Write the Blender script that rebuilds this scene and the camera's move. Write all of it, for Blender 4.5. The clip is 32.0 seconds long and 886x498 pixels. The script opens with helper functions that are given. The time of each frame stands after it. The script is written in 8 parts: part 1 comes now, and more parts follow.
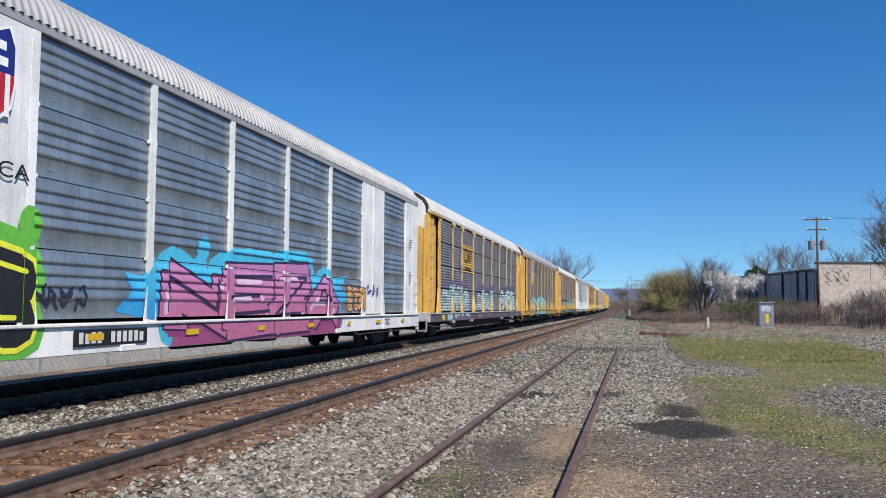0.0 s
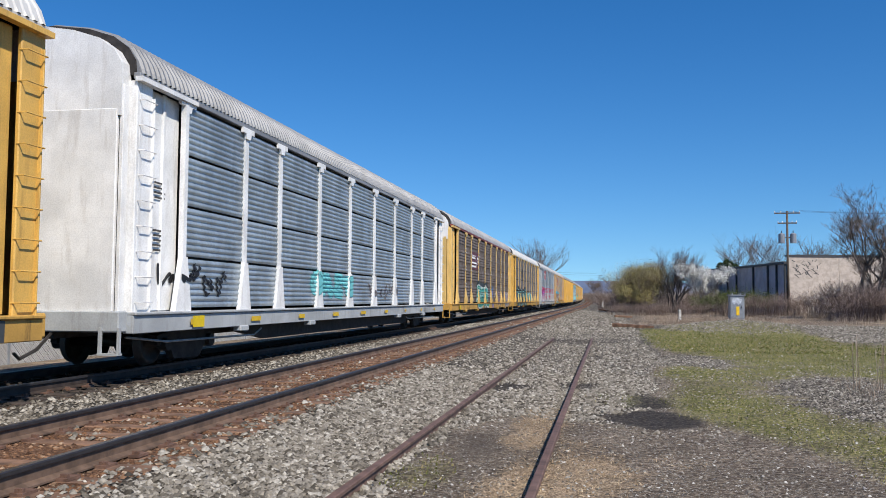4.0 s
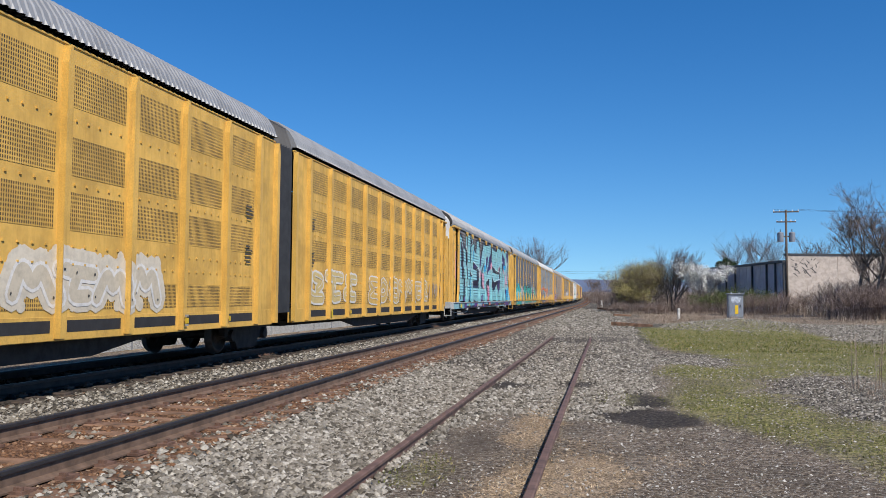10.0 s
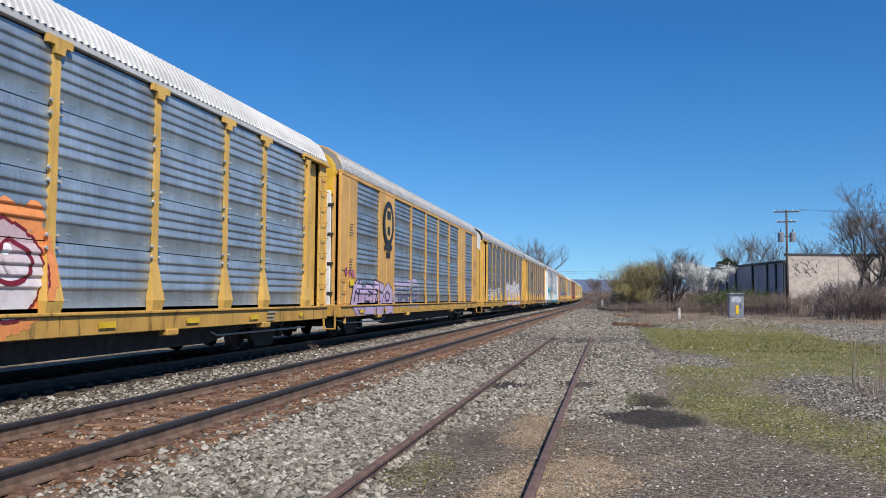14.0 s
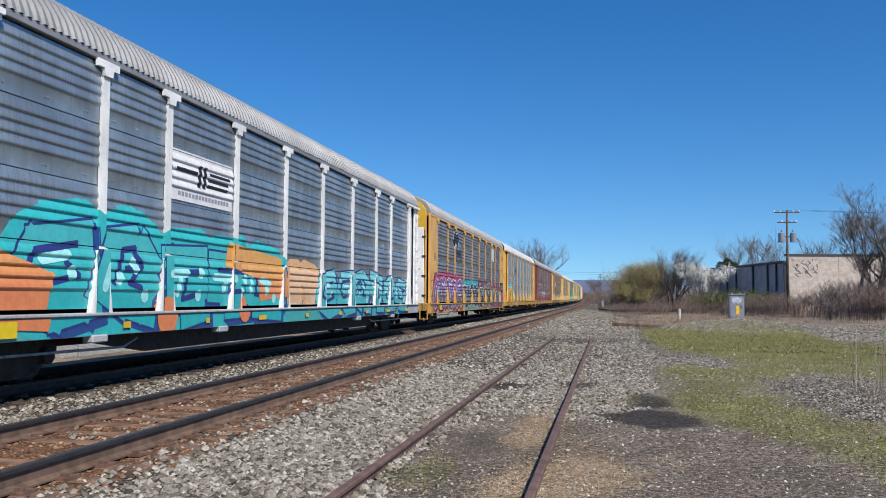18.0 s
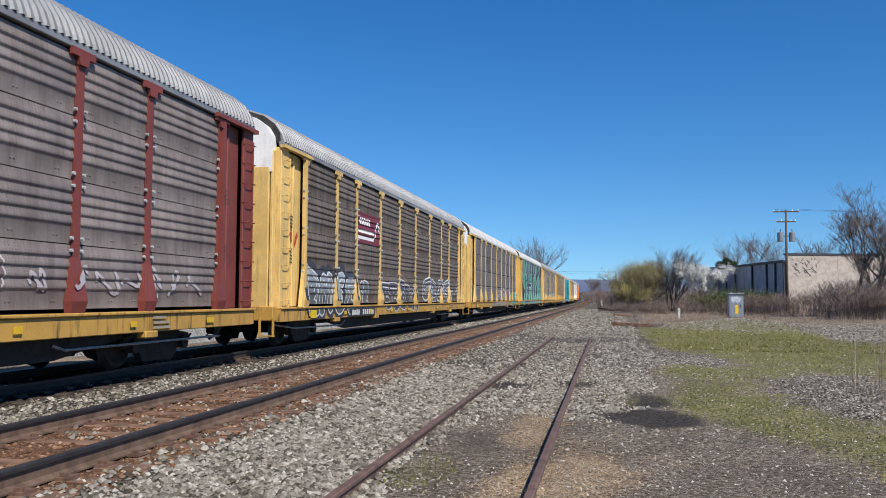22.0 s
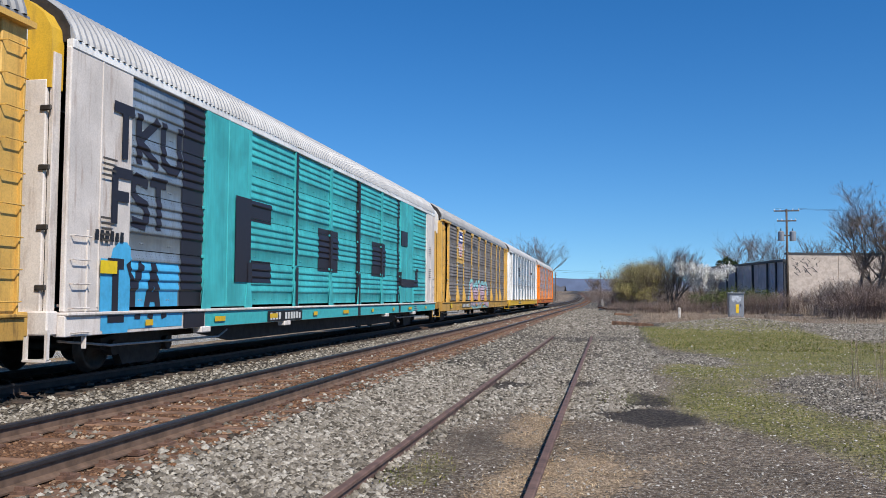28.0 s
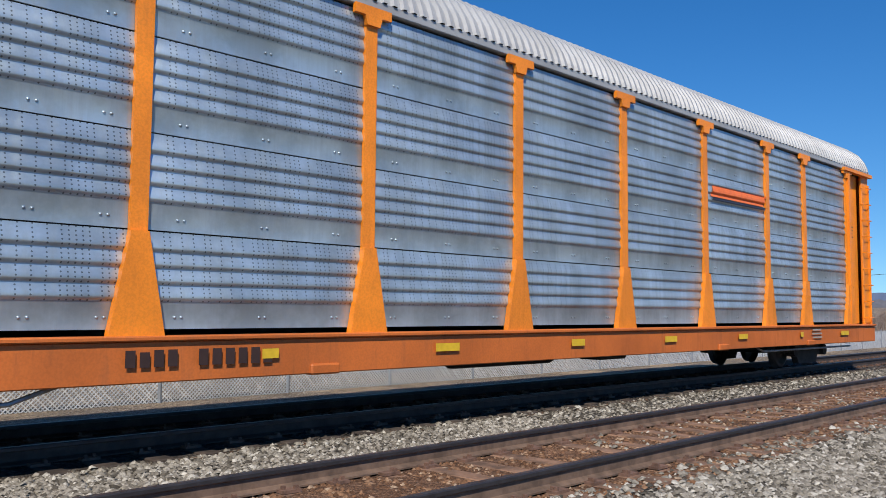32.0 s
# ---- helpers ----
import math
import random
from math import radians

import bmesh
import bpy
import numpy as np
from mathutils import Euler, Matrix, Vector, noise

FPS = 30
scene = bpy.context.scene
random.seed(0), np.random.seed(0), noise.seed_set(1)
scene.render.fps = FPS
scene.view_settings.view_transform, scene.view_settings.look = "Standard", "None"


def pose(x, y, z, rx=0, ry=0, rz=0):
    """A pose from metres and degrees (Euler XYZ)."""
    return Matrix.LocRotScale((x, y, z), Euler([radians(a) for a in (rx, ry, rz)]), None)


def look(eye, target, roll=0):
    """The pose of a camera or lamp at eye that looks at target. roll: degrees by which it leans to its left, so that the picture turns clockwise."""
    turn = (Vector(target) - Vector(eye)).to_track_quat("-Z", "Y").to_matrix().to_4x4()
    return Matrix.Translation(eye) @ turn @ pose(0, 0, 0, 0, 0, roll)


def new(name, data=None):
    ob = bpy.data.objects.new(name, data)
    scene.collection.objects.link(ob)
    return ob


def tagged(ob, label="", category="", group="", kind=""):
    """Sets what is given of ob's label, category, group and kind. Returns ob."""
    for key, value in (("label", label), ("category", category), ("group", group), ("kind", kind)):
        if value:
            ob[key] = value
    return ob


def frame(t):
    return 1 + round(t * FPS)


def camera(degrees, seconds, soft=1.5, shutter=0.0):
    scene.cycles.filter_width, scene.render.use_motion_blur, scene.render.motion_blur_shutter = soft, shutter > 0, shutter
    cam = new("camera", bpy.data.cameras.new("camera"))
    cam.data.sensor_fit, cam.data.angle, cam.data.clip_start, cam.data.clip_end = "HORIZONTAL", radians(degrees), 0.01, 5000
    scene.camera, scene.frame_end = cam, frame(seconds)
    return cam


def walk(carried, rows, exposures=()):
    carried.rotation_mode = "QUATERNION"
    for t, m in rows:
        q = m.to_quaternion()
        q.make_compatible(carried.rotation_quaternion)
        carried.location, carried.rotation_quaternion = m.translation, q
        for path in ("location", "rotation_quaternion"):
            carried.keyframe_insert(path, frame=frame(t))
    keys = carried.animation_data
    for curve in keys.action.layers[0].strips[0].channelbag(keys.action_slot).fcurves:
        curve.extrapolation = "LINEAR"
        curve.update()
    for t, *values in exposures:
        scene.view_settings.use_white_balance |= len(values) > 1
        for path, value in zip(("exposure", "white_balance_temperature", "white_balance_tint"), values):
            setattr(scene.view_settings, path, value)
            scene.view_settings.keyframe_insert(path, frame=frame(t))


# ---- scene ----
EYE = (0.0, 0.0, 1.65)
cam = camera(55.2, 32.0, soft=0.6)
# seconds, tilt, lean and turn of the camera, which stands on one spot
TURNS = (
    (-0.5, 94.071, -0.293, 13.30),
    (0, 93.871, -0.293, 12.682),
    (0.25, 93.760, -0.314, 12.322),
    (0.5, 93.649, -0.335, 11.963),
    (0.75, 93.585, -0.328, 11.734),
    (1, 93.521, -0.322, 11.504),
    (1.5, 93.434, -0.336, 11.255),
    (2, 93.415, -0.383, 11.114),
    (2.5, 93.382, -0.390, 11.030),
    (3, 93.360, -0.379, 10.987),
    (4.2, 93.331, -0.390, 10.954),
    (5.5, 93.299, -0.401, 10.918),
    (7, 93.243, -0.399, 10.888),
    (9, 93.243, -0.399, 10.888),
    (14.5, 93.242, -0.401, 10.923),
    (20, 93.302, -0.352, 10.941),
    (22.5, 93.243, -0.329, 10.892),
    (24, 93.202, -0.336, 10.926),
    (24.5, 93.175, -0.338, 10.965),
    (25.5, 93.122, -0.341, 11.041),
    (27.5, 93.225, -0.337, 10.930),
    (28.5, 93.185, -0.339, 10.930),
    (29, 93.306, -0.415, 10.881),
    (29.5, 93.426, -0.491, 10.831),
    (30.2, 93.511, -0.536, 10.845),
    (31, 93.609, -0.587, 10.860),
    (31.2, 93.609, -0.587, 10.860),
    (31.3, 93.687, -0.442, 11.587),
    (31.4, 93.826, -0.261, 13.772),
    (31.5, 93.819, -0.294, 16.983),
    (31.6, 93.822, -0.530, 20.785),
    (31.7, 93.858, -0.694, 25.298),
    (31.8, 93.894, -0.762, 31.105),
    (31.9, 93.981, -0.785, 37.518),
    (32, 94.143, -0.470, 44.554),
    (32.2, 94.4, 0.0, 60.0),
)
walk(cam, [(t, pose(*EYE, a, b, c)) for t, a, b, c in TURNS], exposures=((0, 0.22), (32, 0.22)))

# ---- world and sun ----
SUN_EL, SUN_AZ = radians(46), radians(135)      # azimuth clockwise from +Y
world = bpy.data.worlds.new("sky")
scene.world = world
world.use_nodes = True
wn = world.node_tree
sky = wn.nodes.new("ShaderNodeTexSky")
sky.sky_type, sky.sun_disc, sky.sun_elevation, sky.sun_rotation = "NISHITA", False, SUN_EL, SUN_AZ
sky.air_density, sky.dust_density, sky.ozone_density, sky.altitude = 1.0, 0.0, 3.0, 150
# the clear zenith blue reaches far down, so the sky is read a little above the true height
aim, lift = wn.nodes.new("ShaderNodeTexCoord"), wn.nodes.new("ShaderNodeMapping")
lift.inputs["Location"].default_value, lift.inputs["Scale"].default_value = (0, 0, 0.060), (1, 1, 0.94)
wn.links.new(aim.outputs["Generated"], lift.inputs[0])
wn.links.new(lift.outputs[0], sky.inputs[0])
tone = wn.nodes.new("ShaderNodeHueSaturation")
tone.inputs["Hue"].default_value, tone.inputs["Saturation"].default_value = 0.5, 1.34
wn.links.new(sky.outputs[0], tone.inputs["Color"])
cast = wn.nodes.new("ShaderNodeMix")
cast.data_type, cast.blend_type = "RGBA", "MULTIPLY"
cast.inputs[0].default_value, cast.inputs[7].default_value = 1.0, (0.77, 0.95, 1.11, 1)
wn.links.new(tone.outputs[0], cast.inputs[6])
wn.links.new(cast.outputs[2], wn.nodes["Background"].inputs[0])
wn.nodes["Background"].inputs[1].default_value = 0.098
sun = new("sun", bpy.data.lights.new("sun", "SUN"))
sun.data.energy, sun.data.angle, sun.data.color = 5.0, radians(0.53), (1.0, 0.93, 0.83)
sun_way = Vector((math.sin(SUN_AZ) * math.cos(SUN_EL), math.cos(SUN_AZ) * math.cos(SUN_EL), math.sin(SUN_EL)))
sun.matrix_world = look(sun_way * 60, (0, 0, 0))


# ---- tools ----
class Geo:
    """A list of points and faces that grows."""

    def __init__(self):
        self.v, self.f = [], []

    def add(self, v, f):
        n = len(self.v)
        self.v += [tuple(p) for p in v]
        self.f += [tuple(i + n for i in q) for q in f]
        return self

    def box(self, x0, y0, z0, x1, y1, z1, b=0.0):
        lo, hi = (min(x0, x1), min(y0, y1), min(z0, z1)), (max(x0, x1), max(y0, y1), max(z0, z1))
        b = min(b, *[(h - l) * 0.45 for l, h in zip(lo, hi)])
        if b <= 0:
            v = [(x, y, z) for x in (lo[0], hi[0]) for y in (lo[1], hi[1]) for z in (lo[2], hi[2])]
            return self.add(v, [(0, 1, 3, 2), (4, 6, 7, 5), (0, 4, 5, 1), (2, 3, 7, 6), (0, 2, 6, 4), (1, 5, 7, 3)])
        v, idx = [], {}
        for sx in (0, 1):
            for sy in (0, 1):
                for sz in (0, 1):
                    c = [(lo, hi)[s][k] for k, s in enumerate((sx, sy, sz))]
                    d = [1 - 2 * s for s in (sx, sy, sz)]
                    for k in range(3):
                        p = [c[m] + (0 if m == k else d[m] * b) for m in range(3)]
                        idx[sx, sy, sz, k] = len(v)
                        v.append(p)
        f = []
        for k in range(3):
            a, c = (k + 1) % 3, (k + 2) % 3
            for s in (0, 1):
                q = []
                for sa, sc in ((0, 0), (1, 0), (1, 1), (0, 1)):
                    key = [0, 0, 0]
                    key[k], key[a], key[c] = s, sa, sc
                    q.append(idx[(*key, k)])
                f.append(q if s else q[::-1])
            for sa in (0, 1):
                for sc in (0, 1):
                    e = []
                    for s in (0, 1):
                        key = [0, 0, 0]
                        key[k], key[a], key[c] = s, sa, sc
                        e.append((idx[(*key, a)], idx[(*key, c)]))
                    q = [e[0][0], e[1][0], e[1][1], e[0][1]]
                    f.append(q if sa == sc else q[::-1])
        for sx in (0, 1):
            for sy in (0, 1):
                for sz in (0, 1):
                    q = [idx[sx, sy, sz, k] for k in range(3)]
                    f.append(q if (sx + sy + sz) % 2 else q[::-1])
        return self.add(v, f)

    def tube(self, path, r, n=6, r2=None, caps=True):
        path = [Vector(p) for p in path]
        r2 = r if r2 is None else r2
        v, f, up = [], [], None
        for i, p in enumerate(path):
            d = (path[min(i + 1, len(path) - 1)] - path[max(i - 1, 0)]).normalized()
            a = d.orthogonal().normalized() if up is None else (up - d * up.dot(d)).normalized()
            up = a
            c, rr = d.cross(a), r + (r2 - r) * i / max(1, len(path) - 1)
            v += [p + (a * math.cos(2 * math.pi * k / n) + c * math.sin(2 * math.pi * k / n)) * rr for k in range(n)]
        for i in range(len(path) - 1):
            f += [(i * n + k, i * n + (k + 1) % n, (i + 1) * n + (k + 1) % n, (i + 1) * n + k) for k in range(n)]
        if caps:
            f += [tuple(range(n))[::-1], tuple(range((len(path) - 1) * n, len(path) * n))]
        return self.add(v, f)

    def slab(self, outline, x0, x1):
        """An outline of (y, z), counter-clockwise seen from +x, as a plate from x0 to x1."""
        n = len(outline)
        v = [(x0, y, z) for y, z in outline] + [(x1, y, z) for y, z in outline]
        f = [tuple(range(n))[::-1], tuple(range(n, 2 * n))]
        f += [(k, (k + 1) % n, n + (k + 1) % n, n + k) for k in range(n)]
        return self.add(v, f)

    def ribbon(self, section, ways):
        """Sweeps a section of points, given for each way as a list of points."""
        n = len(ways[0])
        v = [p for w in ways for p in w]
        f = [(i * n + k, (i + 1) * n + k, (i + 1) * n + k + 1, i * n + k + 1) for i in range(len(ways) - 1) for k in range(n - 1)]
        return self.add(v, f)


def mesh(name, g, material, smooth=False):
    me = bpy.data.meshes.new(name)
    me.from_pydata(g.v, [], g.f)
    if material:
        me.materials.append(material)
    if smooth:
        me.polygons.foreach_set("use_smooth", [True] * len(me.polygons))
    return me


def part(name, g, material, parent, label="", at=None, smooth=False):
    """Links a Geo, or a mesh that is shared, as one object under a thing or a part."""
    me = g if isinstance(g, bpy.types.Mesh) else mesh(name, g, material, smooth)
    ob = new(name, me)
    ob.parent = parent
    if at is not None:
        ob.matrix_basis = at if isinstance(at, Matrix) else Matrix.Translation(at)
    if label:
        tagged(ob, label)
    return ob


def thing(name, label, category, at=None, group="", kind=""):
    ob = new(name)
    ob.empty_display_size = 0.2
    if at is not None:
        ob.matrix_basis = at if isinstance(at, Matrix) else Matrix.Translation(at)
    return tagged(ob, label, category, group, kind)


SHARED = {}


def shared(key, make):
    if key not in SHARED:
        SHARED[key] = make()
    return SHARED[key]


# ---- materials ----
class Nodes:
    def __init__(self, name):
        self.m = bpy.data.materials.new(name)
        self.m.use_nodes = True
        self.t = self.m.node_tree
        self.b = self.t.nodes["Principled BSDF"]
        self.where = self.node("ShaderNodeTexCoord").outputs["Object"]

    def node(self, kind, operation="", data_type="", blend_type="", noise_dimensions="", feature=""):
        n = self.t.nodes.new(kind)
        if operation:
            n.operation = operation
        if data_type:
            n.data_type = data_type
        if blend_type:
            n.blend_type = blend_type
        if noise_dimensions:
            n.noise_dimensions = noise_dimensions
        if feature:
            n.feature = feature
        return n

    def link(self, a, b):
        self.t.links.new(a, b)

    def fill(self, socket, value):
        if hasattr(value, "is_linked"):
            self.link(value, socket)
        else:
            socket.default_value = value

    def math(self, op, a, b=0.0, c=0.0):
        n = self.node("ShaderNodeMath", operation=op)
        for s, v in zip(n.inputs, (a, b, c)):
            self.fill(s, v)
        return n.outputs[0]

    def noise(self, scale, detail=3.0, rough=0.55, at=None, stretch=None):
        n = self.node("ShaderNodeTexNoise")
        n.inputs["Scale"].default_value, n.inputs["Detail"].default_value, n.inputs["Roughness"].default_value = scale, detail, rough
        at = at or self.where
        if stretch:
            m = self.node("ShaderNodeMapping")
            m.inputs["Scale"].default_value = stretch
            self.link(at, m.inputs[0])
            at = m.outputs[0]
        self.link(at, n.inputs["Vector"])
        return n.outputs[0]

    def ramp(self, value, *stops):
        n = self.node("ShaderNodeValToRGB")
        e = n.color_ramp.elements
        while len(e) < len(stops):
            e.new(0.5)
        for s, (p, c) in zip(e, stops):
            s.position, s.color = p, (*c, 1) if hasattr(c, "__len__") else (c, c, c, 1)
        self.link(value, n.inputs[0])
        return n.outputs[0]

    def mix(self, f, a, b, how="MIX"):
        n = self.node("ShaderNodeMix", data_type="RGBA", blend_type=how)
        for s, v in zip((n.inputs[0], n.inputs[6], n.inputs[7]), (f, a, b)):
            self.fill(s, (*v, 1) if isinstance(v, tuple) and len(v) == 3 else v)
        return n.outputs[2]

    def bump(self, height, strength=0.3, distance=0.01):
        n = self.node("ShaderNodeBump")
        n.inputs["Strength"].default_value, n.inputs["Distance"].default_value = strength, distance
        self.link(height, n.inputs["Height"])
        self.link(n.outputs[0], self.b.inputs["Normal"])

    def done(self, color, rough=0.6, metal=0.0, spec=None):
        self.fill(self.b.inputs["Base Color"], (*color, 1) if isinstance(color, tuple) and len(color) == 3 else color)
        self.fill(self.b.inputs["Roughness"], rough)
        self.fill(self.b.inputs["Metallic"], metal)
        if spec is not None:
            self.b.inputs["Specular IOR Level"].default_value = spec
        return self.m

    def luck(self):
        return self.node("ShaderNodeObjectInfo").outputs["Random"]

    def shifted(self):
        """Object coordinates moved by the object's own chance, so that repeats differ."""
        n = self.node("ShaderNodeVectorMath", operation="MULTIPLY_ADD")
        c = self.node("ShaderNodeCombineXYZ")
        r = self.math("MULTIPLY", self.luck(), 37.0)
        for i in range(3):
            self.link(r, c.inputs[i])
        self.link(self.where, n.inputs[0])
        n.inputs[1].default_value = (1, 1, 1)
        self.link(c.outputs[0], n.inputs[2])
        return n.outputs[0]


def dark(c, k):
    return tuple(x * k for x in c)


def paint(name, rgb, rough=0.5, dirt=(0.10, 0.065, 0.04), amount=0.5, metal=0.0):
    """Weathered paint: faded blotches, rust-brown streaks that run down, fine grain."""
    n = Nodes(name)
    p = n.shifted()
    a = n.ramp(n.noise(0.9, 4, 0.6, p), (0.38, dark(rgb, 0.80)), (0.62, dark(rgb, 1.04)))
    s = n.ramp(n.noise(3.0, 5, 0.65, p, (2.2, 2.2, 0.3)), (0.53, 0.0), (0.72, 1.0))
    g = n.ramp(n.noise(40, 3, 0.6, p), (0.38, 0.88), (0.6, 1.02))
    c = n.mix(n.math("MULTIPLY", s, amount), a, dirt)
    c = n.mix(1.0, c, g, "MULTIPLY")
    n.bump(n.noise(55, 3, 0.6, p), 0.12, 0.004)
    return n.done(c, n.math("MULTIPLY_ADD", s, 0.25, rough), metal)


def sheet(name, rgb, stain, amount=0.55, metal=0.35, rough=0.5, holes=1.0, dense=False):
    """Galvanised wall sheet with columns of small round holes, rain streaks and stains."""
    n = Nodes(name)
    p = n.shifted()
    base = n.ramp(n.noise(1.3, 5, 0.65, p), (0.38, dark(rgb, 0.76)), (0.62, dark(rgb, 1.12)))
    s = n.ramp(n.noise(2.2, 6, 0.7, p, (2.5, 2.5, 0.22)), (0.45, 0.0), (0.64, 1.0))
    c = n.mix(n.math("MULTIPLY", s, amount), base, stain)
    tone = n.math("MULTIPLY_ADD", n.luck(), 0.16, 0.92)
    c = n.mix(1.0, c, n.ramp(tone, (0.0, 0.0), (1.0, 1.0)), "MULTIPLY")
    xyz = n.node("ShaderNodeSeparateXYZ")
    n.link(n.where, xyz.inputs[0])
    fy = n.math("SUBTRACT", n.math("FRACT", n.math("DIVIDE", xyz.outputs[1], 0.045 if dense else 0.062)), 0.5)
    fz = n.math("SUBTRACT", n.math("FRACT", n.math("DIVIDE", xyz.outputs[2], 0.062 if dense else 0.041)), 0.5)
    d = n.math("ADD", n.math("MULTIPLY", n.math("MULTIPLY", fy, fy), 2.3), n.math("MULTIPLY", fz, fz))
    dot = n.math("LESS_THAN", d, 0.16 if dense else 0.045)
    col = n.math("FLOOR", n.math("DIVIDE", xyz.outputs[1], 0.062))
    w = n.node("ShaderNodeTexWhiteNoise", noise_dimensions="1D")
    n.link(col, w.inputs["W"])
    if not dense:
        dot = n.math("MULTIPLY", dot, n.math("LESS_THAN", w.outputs[0], 0.6))
        dot = n.math("MULTIPLY", dot, n.math("GREATER_THAN", xyz.outputs[2], 0.26))
    c = n.mix(n.math("MULTIPLY", dot, (0.9 if dense else 0.7) * holes), c, (0.012, 0.013, 0.015))
    n.bump(n.noise(30, 3, 0.6, p), 0.15, 0.006)
    return n.done(c, n.math("MULTIPLY_ADD", s, 0.2, rough), metal)


def plain(name, rgb, rough=0.6, metal=0.0, vary=0.25, scale=6.0, bump=0.2):
    n = Nodes(name)
    p = n.shifted()
    c = n.ramp(n.noise(scale, 5, 0.65, p), (0.38, dark(rgb, 1 - vary)), (0.62, dark(rgb, 1 + vary)))
    n.bump(n.noise(scale * 6, 3, 0.6, p), bump, 0.006)
    return n.done(c, rough, metal)


M = dict(
    yellow=paint("yellow_paint", (0.66, 0.40, 0.095), 0.5, amount=0.4),
    ochre=paint("ochre_paint", (0.64, 0.36, 0.10), 0.5, amount=0.3),
    bright_yellow=paint("bright_yellow_paint", (0.70, 0.43, 0.04), 0.45, amount=0.25),
    dirty_yellow=paint("grimy_yellow_paint", (0.50, 0.29, 0.065), 0.55, (0.06, 0.032, 0.018), 1.0),
    straw=paint("straw_yellow_paint", (0.66, 0.40, 0.09), 0.5, amount=0.3),
    pale_yellow=paint("pale_yellow_paint", (0.70, 0.48, 0.17), 0.55),
    orange=paint("orange_paint", (0.84, 0.245, 0.014), 0.42, amount=0.15),
    rust_orange=paint("rust_orange_paint", (0.50, 0.125, 0.020), 0.6, amount=0.3),
    white=paint("white_paint", (0.80, 0.80, 0.79), 0.45, (0.30, 0.25, 0.2), 0.35),
    worn_white=paint("worn_white_paint", (0.66, 0.61, 0.57), 0.55, (0.22, 0.12, 0.07), 0.6),
    grey=paint("grey_paint", (0.40, 0.42, 0.43), 0.5, amount=0.35),
    red=paint("oxide_red_paint", (0.20, 0.045, 0.035), 0.55, amount=0.4),
    galv=sheet("galvanised_sheet", (0.34, 0.40, 0.445), (0.23, 0.265, 0.29), 0.4, 0.62, 0.35),
    light_galv=sheet("light_galvanised_sheet", (0.43, 0.51, 0.57), (0.31, 0.36, 0.40), 0.35, 0.58, 0.34),
    fine_light_galv=sheet("pale_ribbed_sheet", (0.40, 0.46, 0.50), (0.25, 0.28, 0.30), 0.35, 0.5, 0.4, 0.2),
    fine_dull=sheet("dull_ribbed_sheet", (0.235, 0.235, 0.245), (0.12, 0.10, 0.095), 0.45, 0.2, 0.55, 0.2),
    fine_mid=sheet("grey_brown_ribbed_sheet", (0.235, 0.215, 0.20), (0.12, 0.095, 0.08), 0.5, 0.15, 0.6, 0.2),
    dull=sheet("dull_grey_sheet", (0.255, 0.26, 0.27), (0.14, 0.125, 0.115), 0.5, 0.5, 0.42, 0.7),
    brown=sheet("brown_stained_sheet", (0.165, 0.135, 0.115), (0.075, 0.045, 0.03), 0.6, 0.1, 0.65, 0.7),
    mid=sheet("grey_brown_sheet", (0.225, 0.205, 0.19), (0.11, 0.085, 0.07), 0.55, 0.15, 0.6, 0.7),
    plum=sheet("plum_brown_sheet", (0.25, 0.21, 0.195), (0.14, 0.105, 0.095), 0.5, 0.1, 0.6, 0.7),
    teal=sheet("teal_painted_sheet", (0.05, 0.42, 0.44), (0.04, 0.30, 0.33), 0.4, 0.0, 0.5, 0.35),
    sea=sheet("sea_green_painted_sheet", (0.20, 0.375, 0.32), (0.12, 0.29, 0.23), 0.5, 0.0, 0.55, 0.3),
    sky_paint=sheet("pale_blue_painted_sheet", (0.22, 0.50, 0.55), (0.15, 0.40, 0.48), 0.4, 0.0, 0.5, 0.3),
    ywall=sheet("yellow_painted_sheet", (0.63, 0.38, 0.085), (0.40, 0.24, 0.06), 0.4, 0.0, 0.55, 0.0),
    perforated=sheet("perforated_yellow_sheet", (0.58, 0.35, 0.075), (0.40, 0.24, 0.06), 0.3, 0.0, 0.55, 1.0, True),
    roof_grey=plain("grey_roof_steel", (0.215, 0.22, 0.23), 0.5, 0.1, 0.15, 1.2),
    roof_pale=plain("pale_roof_steel", (0.31, 0.315, 0.325), 0.5, 0.1, 0.12, 1.2),
    roof_white=plain("white_roof_paint", (0.47, 0.465, 0.45), 0.5, 0.0, 0.12, 1.0),
    under=plain("grimy_underframe", (0.030, 0.026, 0.024), 0.75, 0.2, 0.4, 5),
    iron=plain("dark_iron", (0.05, 0.045, 0.042), 0.55, 0.4, 0.3, 6),
    steel=plain("worn_steel", (0.28, 0.26, 0.25), 0.4, 0.8, 0.3, 8),
    black=plain("black_paint", (0.018, 0.018, 0.020), 0.5, 0, 0.3, 4),
    # near-black colour that stands for shade inside the cars
    inside=plain("interior_shade", (0.02, 0.02, 0.022), 0.8, 0, 0.2, 4),
)


# ---- ground and tracks ----
NEAR_X, FAR_X, RAIL_Z, TIE_Z = -5.15, -9.2, 0.35, 0.18      # track centres, rail top, tie top
SIDE_L, SIDE_R, SIDE_Z = -2.10, -0.60, 0.12                 # the old siding's two rails


